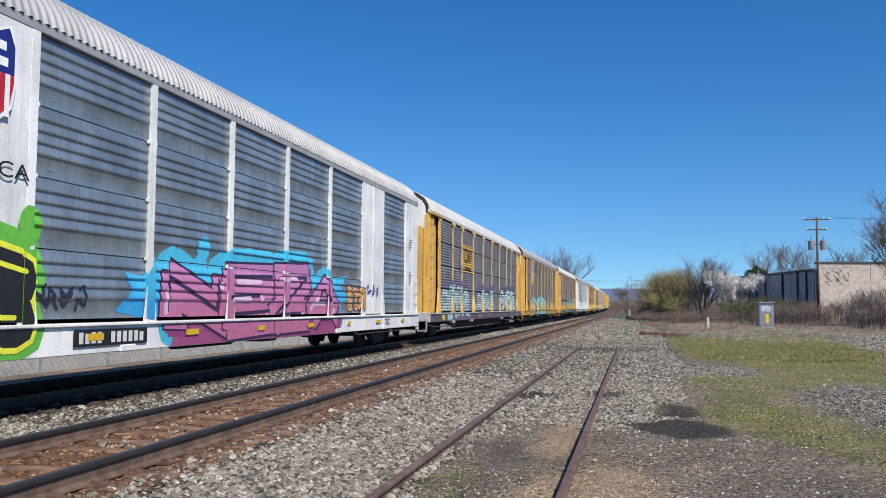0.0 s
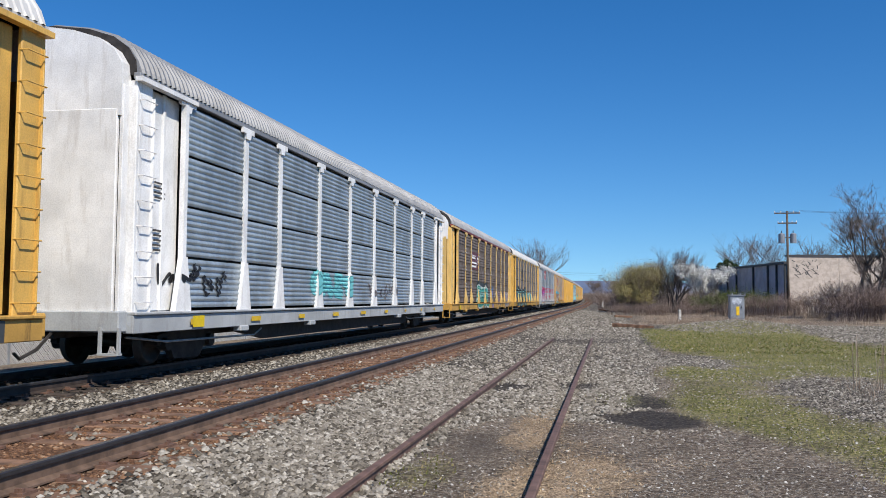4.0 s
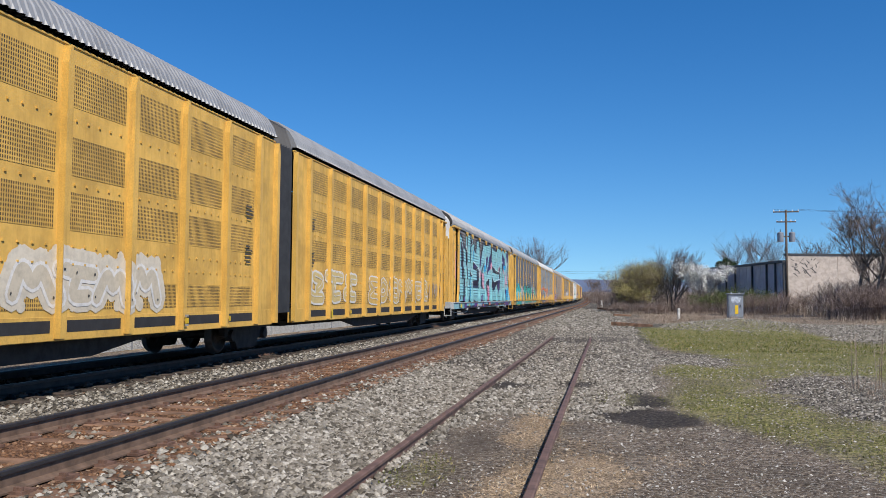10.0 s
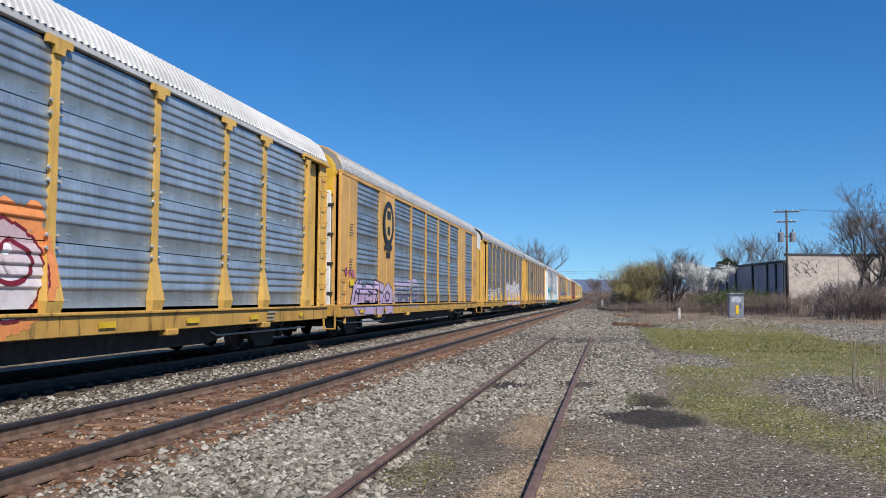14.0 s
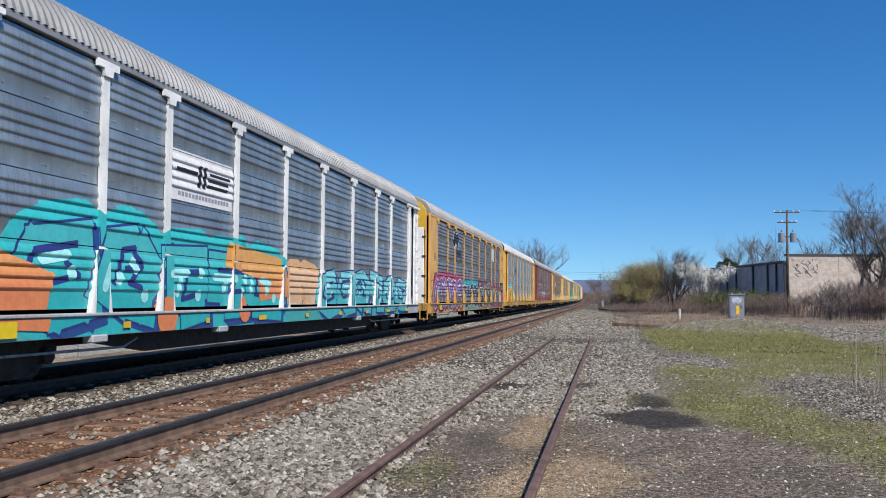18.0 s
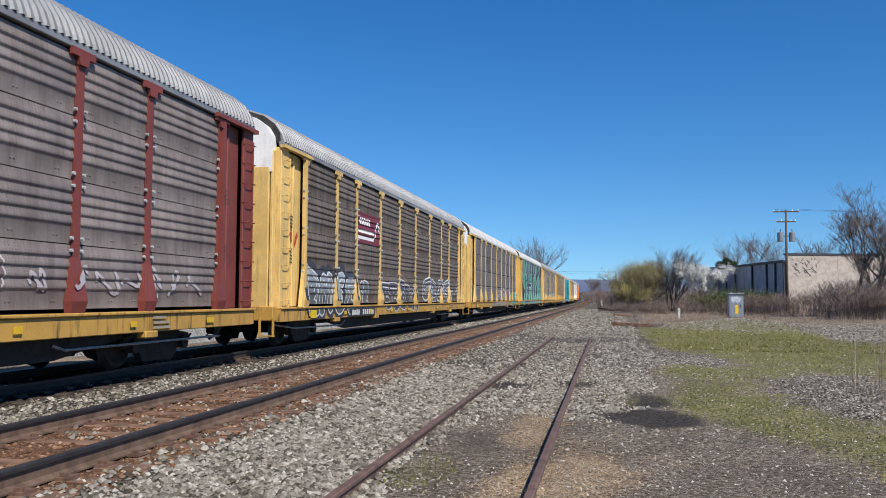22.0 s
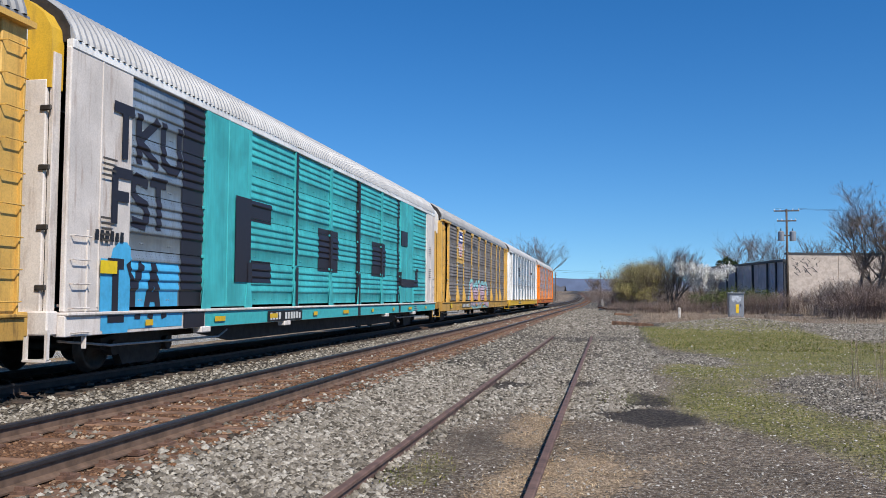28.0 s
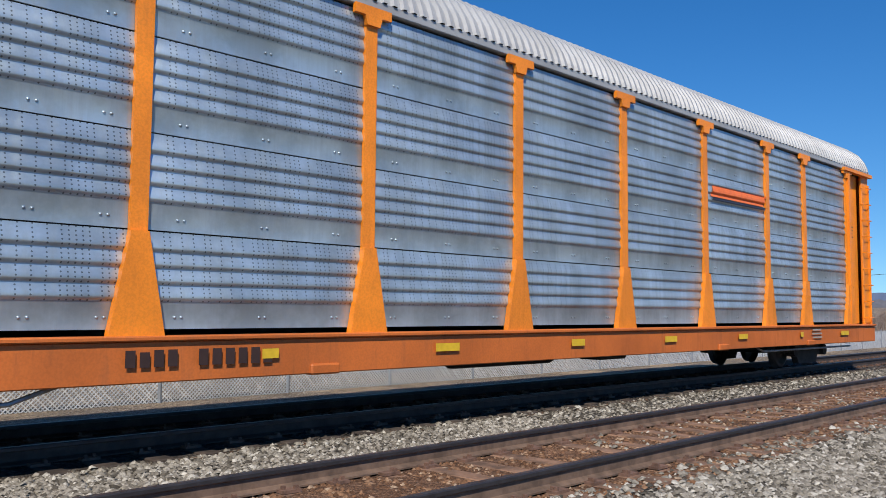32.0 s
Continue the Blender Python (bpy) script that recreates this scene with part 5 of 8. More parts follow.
# ---- each car's own paint ----
TEAL, CYAN, PINK, PURPLE, ORANGE = (0.03, 0.42, 0.34), (0.22, 0.58, 0.60), (0.62, 0.17, 0.36), (0.10, 0.03, 0.20), (0.75, 0.20, 0.02)


def marks_0(car, z):
    graffiti(car, z, 10.6, 19.0, 0.60, 2.32, "NEZA", (0.45, 0.14, 0.26), (0.48, 0.20, 0.40), (0.03, 0.015, 0.06), (0.06, 0.42, 0.62), (0.25, 0.05, 0.16), (0.60, 0.42, 0.55), 0.34, 0.06, 11, True)
    paint_on(car, z, "graffiti_base", [box_poly(10.6, 18.9, 0.56, 1.06, 0.25)], spray((0.30, 0.07, 0.18), (0.40, 0.13, 0.24)), 0.0068)
    paint_on(car, z, "graffiti_burst", [[(9.2, 1.2), (10.9, 0.95), (10.9, 2.1), (10.2, 2.05), (9.9, 1.75), (9.4, 1.8), (9.6, 1.5)], [(18.6, 1.3), (19.9, 1.5), (19.2, 1.75), (19.6, 2.1), (18.6, 2.0)]], spray((0.03, 0.30, 0.60), (0.08, 0.50, 0.70)), 0.0072)
    graffiti(car, z, 3.6, 7.3, 0.58, 2.4, 3, (0.015, 0.015, 0.015), None, (0.70, 0.72, 0.05), (0.12, 0.42, 0.05), None, None, 0.3, 0.09, 3)
    number_board(car, z, 8.1, 9.9, 0.63, 0.90)
    scribble(car, z, 7.35, 8.5, 1.12, 1.65, (0.02, 0.02, 0.05), 5, 0.045, 4)
    graffiti(car, z, 19.7, 21.2, 1.05, 1.95, 3, (0.6, 0.35, 0.12), None, (0.06, 0.02, 0.1), None, None, None, 0.22, 0.04, 8)
    scribble(car, z, 21.3, 22.5, 1.5, 2.05, (0.05, 0.02, 0.25), 9, 0.05, 3)
    shield(car, z, 6.25, 3.4, 1.2, 1.4)
    paint_on(car, z, "lettering", words("AMERICA", 5.4, 2.86, 0.2, 1.75), spray(BLACK), 0.024)


def marks_1(car, z):
    paint_on(car, z, "logo_panel", [box_poly(7.32, 9.95, 2.88, 4.13)], spray((0.55, 0.33, 0.07)), 0.02, "yellow panel")
    paint_on(car, z, "sill_paint", [box_poly(1.0, 27.2, SILL0, SILL1)], spray((0.10, 0.085, 0.11), (0.16, 0.13, 0.17)), 0.003)
    loop_mark(car, z, 7.7, 9.5, 2.98, 4.0, (0.02, 0.015, 0.02))
    graffiti(car, z, 3.0, 9.0, 0.62, 2.5, 4, (0.40, 0.55, 0.56), (0.45, 0.58, 0.57), (0.04, 0.05, 0.06), (0.16, 0.12, 0.22), None, WHITE, 0.28, 0.05, 21)
    graffiti(car, z, 11.0, 15.8, 0.9, 2.32, 4, (0.42, 0.57, 0.57), None, (0.03, 0.03, 0.05), (0.14, 0.10, 0.20), None, None, 0.30, 0.05, 22)
    graffiti(car, z, 18.2, 24.6, 0.9, 2.5, 3, (0.45, 0.62, 0.62), None, (0.03, 0.03, 0.05), (0.12, 0.08, 0.16), None, None, 0.36, 0.06, 23)


def marks_2(car, z):
    paint_on(car, z, "logo_panel", [box_poly(5.38, 7.13, 3.05, 4.84)], M["yellow"], 0.02, "yellow panel")
    shield(car, z, 6.22, 3.32, 1.25, 1.48)
    paint_on(car, z, "lettering", words("BUILDING", 8.0, 4.02, 0.30, 1.85) + words("AMERICA", 10.28, 4.04, 0.30, 1.72), spray((0.03, 0.03, 0.035)), 0.024)
    graffiti(car, z, 6.4, 16.6, 0.58, 2.2, "PNRDEN", (0.22, 0.52, 0.55), (0.30, 0.60, 0.62), (0.03, 0.05, 0.06), None, (0.20, 0.36, 0.38), WHITE, 0.44, 0.045, 31, True)
    paint_on(car, z, "sill_paint", [box_poly(6.6, 16.4, SILL0, SILL1)], spray((0.20, 0.44, 0.46), (0.30, 0.36, 0.30)), 0.003)
    scribble(car, z, 5.3, 6.4, 1.1, 2.0, WHITE, 32, 0.06, 3)
    scribble(car, z, 2.7, 4.2, 1.3, 1.9, BLACK, 33, 0.06, 4)
    scribble(car, z, 17.0, 22.0, 1.1, 1.8, (0.42, 0.38, 0.32), 34, 0.05, 8)
    number_board(car, z, 7.3, 9.55, 0.62, 0.86)


def marks_3(car, z):
    graffiti(car, z, 5.2, 9.7, 0.75, 2.2, 3, (0.30, 0.38, 0.30), (0.45, 0.50, 0.42), (0.02, 0.02, 0.02), (0.06, 0.06, 0.06), None, None, 0.3, 0.07, 41)
    graffiti(car, z, 9.8, 13.8, 0.66, 2.0, "STAR", (0.10, 0.45, 0.30), (0.30, 0.62, 0.48), (0.01, 0.03, 0.03), (0.03, 0.20, 0.42), None, None, 0.26, 0.06, 42)
    graffiti(car, z, 14.4, 18.8, 0.95, 2.05, 4, (0.28, 0.55, 0.45), (0.45, 0.60, 0.50), (0.02, 0.06, 0.08), (0.03, 0.25, 0.45), None, None, 0.3, 0.05, 43)
    graffiti(car, z, 20.9, 25.2, 1.0, 2.25, 3, (0.50, 0.50, 0.50), None, (0.02, 0.02, 0.02), (0.55, 0.55, 0.55), None, None, 0.24, 0.06, 44)
    paint_on(car, z, "logo_bar", [box_poly(18.5, 20.8, 3.44, 3.72, 0.1)], spray((0.55, 0.10, 0.03)), 0.024, "faded orange bar")
    paint_on(car, z, "sill_paint", [box_poly(4.4, 26.5, SILL0, SILL1)], spray((0.05, 0.055, 0.06), (0.09, 0.10, 0.10)), 0.003)
    paint_on(car, z, "sill_patch", [box_poly(5 + 3.1 * k, 6.4 + 3.1 * k, SILL0, SILL1, 0.2) for k in range(6)], spray((0.03, 0.12, 0.24), (0.22, 0.36, 0.34)), 0.006)


def marks_4(car, z):
    scribble(car, z, 1.9, 4.4, 1.1, 2.1, BLACK, 51, 0.07, 5)
    graffiti(car, z, 9.4, 13.1, 1.25, 2.1, 4, (0.16, 0.50, 0.52), None, (0.06, 0.25, 0.28), None, None, None, 0.3, 0.03, 52)
    scribble(car, z, 14.5, 19, 1.1, 2.0, (0.1, 0.08, 0.09), 53, 0.06, 6)


def marks_5(car, z):
    paint_on(car, z, "logo_panel", [box_poly(7.32, 9.95, 2.98, 4.0)], spray((0.10, 0.02, 0.02)), 0.02, "dark red panel")
    rail_mark(car, z)
    graffiti(car, z, 9.3, 14.3, 0.62, 2.3, 3, (0.02, 0.22, 0.18), (0.02, 0.28, 0.22), (0.50, 0.55, 0.52), (0.02, 0.03, 0.03), None, None, 0.34, 0.10, 61)
    paint_on(car, z, "graffiti_blob", [disc(16.1, 1.35, 0.62, 16), disc(15.7, 2.0, 0.16, 8), disc(16.5, 2.0, 0.16, 8)], spray((0.03, 0.10, 0.25)), 0.011, "round blue graffiti blob")
    paint_on(car, z, "graffiti_fill", [disc(16.1, 1.4, 0.42, 14), disc(16.1, 0.8, 0.3, 12)], spray((0.22, 0.18, 0.38)), 0.015)
    graffiti(car, z, 18.4, 20.6, 0.8, 1.95, 3, (0.16, 0.10, 0.11), None, (0.46, 0.36, 0.38), None, None, None, 0.34, 0.045, 62)
    graffiti(car, z, 22.8, 25.3, 0.62, 2.05, 3, (0.21, 0.21, 0.23), None, (0.52, 0.42, 0.46), None, None, (0.36, 0.04, 0.12), 0.42, 0.05, 63)
    scribble(car, z, 14.4, 15.3, 1.3, 1.7, (0.5, 0.45, 0.42), 64, 0.04, 4)
    scribble(car, z, 17.0, 18.2, 1.2, 1.9, (0.5, 0.45, 0.42), 65, 0.05, 4)
    scribble(car, z, 26.0, 26.5, 2.0, 2.6, (0.5, 0.05, 0.03), 66, 0.05, 2)


def rail_mark(car, z):
    p = [box_poly(7.4, 9.2, 3.12, 3.22), box_poly(7.4, 9.2, 3.32, 3.42)] + bars(7.45, 8.7, 3.58, 3.80, 6, 7)
    p += stroke([(9.15, 3.2), (9.35, 3.3), (9.42, 3.6), (9.6, 3.75), (9.78, 3.62), (9.8, 3.45)], 0.10)
    paint_on(car, z, "emblem", p, spray(WHITE), 0.024, "white bars of a railway emblem")


def marks_6(car, z):
    speed_lines(car, z, 7.3, 9.7, 2.94, 4.0, (0.03, 0.03, 0.035))
    graffiti(car, z, 4.2, 12.3, 0.66, 2.28, 5, (0.03, 0.05, 0.05), (0.02, 0.03, 0.035), (0.16, 0.55, 0.55), (0.03, 0.03, 0.035), None, None, 0.36, 0.05, 71)
    graffiti(car, z, 12.8, 18.0, 0.95, 2.0, 4, (0.14, 0.50, 0.52), (0.22, 0.55, 0.56), (0.04, 0.09, 0.10), None, (0.10, 0.04, 0.09), None, 0.34, 0.04, 72, True)
    paint_on(car, z, "sill_paint", [box_poly(3.0, 12.4, SILL0, SILL1)], spray((0.03, 0.03, 0.032)), 0.003)
    scribble(car, z, 18.6, 20.4, 1.1, 1.7, (0.5, 0.48, 0.46), 73, 0.05, 4)
    scribble(car, z, 21.3, 24.6, 1.2, 2.0, (0.55, 0.53, 0.5), 74, 0.06, 4)


def marks_7(car, z):
    paint_on(car, z, "logo_panel", [box_poly(7.32, 9.95, 3.75, 4.78)], spray((0.36, 0.025, 0.035)), 0.02, "red panel")
    paint_on(car, z, "emblem", bars(8.2, 9.6, 4.12, 4.42, 8, 2) + bars(8.5, 9.3, 3.92, 4.02, 8, 3) + [disc(7.75, 4.28, 0.2, 12, 0.3), box_poly(7.5, 8.0, 4.1, 4.16), box_poly(7.5, 8.0, 4.25, 4.31)], spray(WHITE), 0.024, "white bars of an emblem")
    stripes = [box_poly(2.6, 25.6, a, a + 0.115) for a in (1.26, 1.43, 1.60, 1.77, 2.08, 2.25, 2.42, 2.59)]
    paint_on(car, [q for q in z if q[1] - q[0] > 1.0 and q[2] > SILL1], "red_stripe", stripes, spray((0.45, 0.02, 0.06)), 0.004, "red stripes along the ridges")
    graffiti(car, z, 3.1, 8.3, 0.98, 2.64, 5, (0.62, 0.56, 0.62), (0.62, 0.12, 0.38), (0.07, 0.03, 0.28), (0.40, 0.02, 0.06), None, (0.55, 0.03, 0.05), 0.42, 0.05, 81)
    graffiti(car, z, 12.9, 15.0, 0.88, 1.9, "SAE", (0.03, 0.03, 0.03), None, (0.66, 0.66, 0.66), None, None, None, 0.26, 0.06, 82)
    number_board(car, z, 7.0, 9.5, 0.66, 0.92)


def marks_8(car, z):
    loop_mark(car, z, 5.45, 7.15, 3.45, 4.62, (0.42, 0.04, 0.02))
    graffiti(car, z, 2.3, 10.6, 0.62, 2.4, 5, (0.62, 0.56, 0.50), (0.42, 0.22, 0.14), (0.05, 0.025, 0.02), (0.05, 0.40, 0.58), (0.28, 0.32, 0.10), WHITE, 0.36, 0.06, 91, True)
    paint_on(car, z, "sill_paint", [box_poly(2.2, 10.0, SILL0, SILL1)], spray((0.22, 0.26, 0.09), (0.10, 0.28, 0.33)), 0.003)
    number_board(car, z, 8.9, 10.6, 0.64, 0.90)
    scribble(car, z, 22.2, 23.9, 1.1, 2.4, (0.10, 0.05, 0.04), 92, 0.06, 3)


def marks_9(car, z):
    speed_lines(car, z, 3.3, 5.75, 2.98, 3.87)
    paint_on(car, z, "number_print", bars(4.64, 5.68, 2.16, 2.54, 6, 3, 0.4), spray(BLACK), 0.02)
    graffiti(car, z, 5.2, 12.0, 1.05, 2.2, 6, (0.42, 0.32, 0.14), None, (0.62, 0.60, 0.56), None, None, WHITE, 0.20, 0.08, 101, True)
    graffiti(car, z, 12.2, 16.0, 1.05, 1.95, 4, (0.50, 0.44, 0.34), None, (0.62, 0.60, 0.57), (0.56, 0.50, 0.40), None, (0.05, 0.05, 0.05), 0.18, 0.06, 102)
    scribble(car, z, 6.2, 7.6, 2.15, 2.45, WHITE, 103, 0.05, 4)


def marks_10(car, z):
    graffiti(car, z, 1.6, 6.0, 1.0, 2.2, 3, (0.55, 0.42, 0.18), None, (0.62, 0.60, 0.55), None, None, None, 0.18, 0.07, 111)
    graffiti(car, z, 7.2, 16.6, 1.0, 2.15, 7, (0.58, 0.38, 0.11), None, (0.64, 0.62, 0.58), None, None, (0.45, 0.47, 0.48), 0.22, 0.055, 112)
    scribble(car, z, 16.8, 19.0, 1.0, 2.1, (0.42, 0.33, 0.25), 113, 0.08, 8)


def marks_11(car, z):
    cyan = [
        [(4.2, 3.99), (4.96, 4.05), (5.37, 3.05), (5.6, 3.08), (5.6, 4.84), (6.63, 4.87), (6.78, 4.15), (7.2, 4.38), (7.95, 4.5), (8.45, 4.06), (8.9, 3.97), (8.87, 4.62), (9.88, 4.82), (10.17, 3.88), (10.86, 3.75), (11.55, 4.72), (12.72, 4.64), (15.48, 4.88), (16.14, 4.66), (18.08, 4.54), (18.88, 4.87), (21.34, 4.79), (24.73, 4.91), (25.95, 0.89), (4.37, 0.73)],
        [(2.6, 0.6), (4.3, 0.6), (4.3, 4.0), (3.6, 4.6), (2.6, 4.7)],
    ]
    black = [
        [(4.96, 4.05), (5.17, 4.08), (5.35, 3.44), (5.74, 2.86), (5.67, 1.67), (5.34, 2.49), (5.09, 3.39)],
        [(4.68, 2.87), (4.92, 2.06), (5.0, 1.46), (4.45, 1.16), (4.59, 2.04)],
        [(6.7, 4.89), (7.25, 4.44), (7.04, 4.3), (7.06, 3.94), (6.86, 3.45), (6.54, 2.96), (6.7, 4.13)],
        [(6.49, 2.95), (6.86, 2.63), (7.39, 2.59), (6.79, 2.46), (6.64, 0.97), (6.36, 0.72), (6.47, 2.17)],
        [(7.67, 3.36), (9.11, 3.19), (9.97, 3.08), (9.98, 2.8), (7.79, 2.93)],
        [(9.01, 2.97), (9.97, 3.05), (9.94, 2.31), (9.84, 1.87), (7.43, 1.87), (7.45, 2.26), (9.05, 2.3)],
        [(7.9, 4.47), (8.34, 4.29), (8.49, 4.07), (8.9, 4.01), (8.82, 3.89), (8.16, 4.01)],
        [(9.88, 4.82), (10.27, 4.85), (10.32, 3.9), (10.03, 3.85)],
        [(10.77, 2.82), (12.14, 3.56), (12.3, 3.46), (11.31, 2.75), (11.93, 1.83), (10.82, 1.91)],
        [(13.09, 2.32), (14.5, 2.57), (14.84, 1.01), (13.5, 0.7), (13.2, 1.35)],
        [(15.75, 3.49), (18.15, 3.16), (21.08, 3.12), (19.54, 2.93), (16.67, 2.97)],
        [(15.79, 2.76), (16.93, 2.37), (20.46, 2.63), (20.5, 1.88), (18.85, 1.88), (18.83, 2.3), (16.96, 1.75), (16.27, 1.81)],
        [(19.7, 3.45), (20.54, 3.7), (20.01, 1.73)],
        [(21.39, 3.78), (22.28, 3.96), (21.46, 2.13)],
        [(11.55, 4.72), (11.86, 4.51), (10.94, 3.65), (10.8, 3.28), (10.68, 3.73)],
        [(15.27, 4.82), (15.78, 4.83), (15.67, 3.41), (15.26, 3.37)],
        [(3.4, 4.3), (4.2, 4.0), (4.4, 2.9), (3.9, 2.0)],
    ]
    purple = [
        [(4.4, 1.12), (5.0, 1.46), (5.0, 1.0), (4.8, 0.64), (4.42, 0.64)],
        [(10.09, 4.09), (10.73, 3.62), (10.71, 3.16), (10.03, 2.75), (9.96, 3.29), (10.35, 3.68)],
        [(13.02, 3.8), (14.13, 4.02), (13.13, 2.9)],
        [(14.52, 3.86), (15.3, 4.17), (15.55, 3.25), (14.37, 3.01), (13.48, 2.73)],
        [(7.69, 0.76), (7.89, 1.04), (8.4, 1.18), (9.01, 1.02), (9.12, 0.8)],
        [(10.87, 0.77), (11.11, 1.34), (11.65, 1.52), (11.68, 0.86), (12.27, 0.79), (12.13, 0.64)],
        [(16.77, 0.76), (17.48, 1.06), (18.51, 0.97), (18.52, 0.72)],
        [(8.11, 3.26), (9.11, 3.14), (9.12, 3.03), (7.9, 2.99)],
    ]
    pink = [
        [(10.02, 2.97), (10.64, 2.98), (10.66, 2.53), (9.93, 2.47)],
        [(11.04, 2.79), (11.88, 2.8), (12.38, 1.78), (11.69, 1.82), (11.34, 2.28)],
        [(13.68, 2.08), (14.52, 2.05), (14.66, 0.8), (13.92, 0.82)],
        [(15.13, 3.5), (15.66, 3.7), (15.68, 3.19), (15.27, 3.16)],
        [(19.35, 3.34), (19.93, 3.47), (19.84, 2.94)],
    ]
    blue = [
        [(6.52, 2.48), (6.79, 2.5), (6.71, 0.97), (6.58, 0.71)],
        [(6.78, 4.24), (6.93, 4.23), (6.92, 3.64), (6.81, 3.6)],
        [(7.74, 3.97), (7.97, 4.07), (7.87, 3.52), (7.66, 3.39)],
        [(12.0, 3.3), (12.94, 3.34), (12.79, 3.0), (12.33, 2.84)],
        [(24.3, 1.9), (25.5, 2.1), (25.3, 1.0), (23.9, 0.91)],
        [(22.3, 3.67), (23.96, 3.71), (23.58, 3.38), (22.45, 3.4)],
    ]
    purple += [[(21.4, 4.6), (23.4, 4.1), (22.4, 3.1)], [(24.0, 4.7), (25.4, 4.7), (24.7, 3.4)], [(22.2, 0.7), (23.6, 2.0), (24.4, 1.7), (25.3, 0.7)], [(19.0, 2.2), (20.6, 2.9), (19.6, 1.5)]]
    pink += [disc(23.5, 2.75, 0.42, 14, 0.55), disc(24.3, 2.35, 0.3, 12), disc(23.2, 2.2, 0.26, 12), disc(24.9, 2.9, 0.25, 12, 0.4), disc(25.3, 1.6, 0.3, 12), disc(26.2, 2.2, 0.25, 12), disc(26.4, 1.5, 0.3, 12), disc(22.4, 3.2, 0.22, 10)]
    pink += [disc(2.2, 2.7, 0.5, 14), disc(1.9, 2.0, 0.4, 12), disc(2.4, 3.4, 0.3, 10)]
    paint_on(car, z, "graffiti_outline", [q for p in cyan for q in stroke(p + p[:1], 0.16)], spray((0.02, 0.014, 0.03)), 0.0115)
    paint_on(car, z, "graffiti_cyan", cyan, spray((0.19, 0.46, 0.50), (0.27, 0.55, 0.58)), 0.004, "pale blue graffiti letters")
    paint_on(car, z, "graffiti_black", black, spray((0.016, 0.012, 0.026)), 0.0095)
    paint_on(car, z, "graffiti_purple", purple, spray((0.09, 0.03, 0.20), (0.05, 0.02, 0.12)), 0.0125)
    paint_on(car, z, "graffiti_pink", pink, spray((0.62, 0.12, 0.24), (0.68, 0.34, 0.42)), 0.0155)
    paint_on(car, z, "graffiti_blue", blue, spray((0.03, 0.34, 0.60)), 0.0175)
    star = [(24.5 + (0.75 if k % 2 == 0 else 0.28) * math.sin(k * math.pi / 5), 3.75 + (0.75 if k % 2 == 0 else 0.28) * math.cos(k * math.pi / 5)) for k in range(10)]
    paint_on(car, z, "graffiti_star", [ccw([(24.5, 3.75), a, b]) for a, b in zip(star, star[1:] + star[:1])], spray((0.16, 0.42, 0.62), (0.42, 0.62, 0.72)), 0.0182, "pale blue sprayed star")
    paint_on(car, z, "graffiti_dot", [disc(23.5, 2.85, 0.16, 10), disc(24.3, 2.42, 0.12, 10), disc(26.2, 2.28, 0.1, 10)], spray((0.72, 0.45, 0.52)), 0.0186)
    paint_on(car, z, "graffiti_shine", [q for p in black for q in stroke(p[:3], 0.05)], spray((0.55, 0.70, 0.72)), 0.019)
    paint_on(car, z, "sill_paint", [box_poly(1.0, 27.0, SILL0, SILL1)], spray((0.25, 0.46, 0.50)), 0.003)
    paint_on(car, z, "sill_patch", [box_poly(3 + 4.1 * k, 4.2 + 4.1 * k, SILL0, SILL1, 0.2) for k in range(6)], spray((0.16, 0.34, 0.40)), 0.006)
    number_board(car, z, 8.6, 10.6, 0.66, 0.90, None, (0.5, 0.5, 0.52))


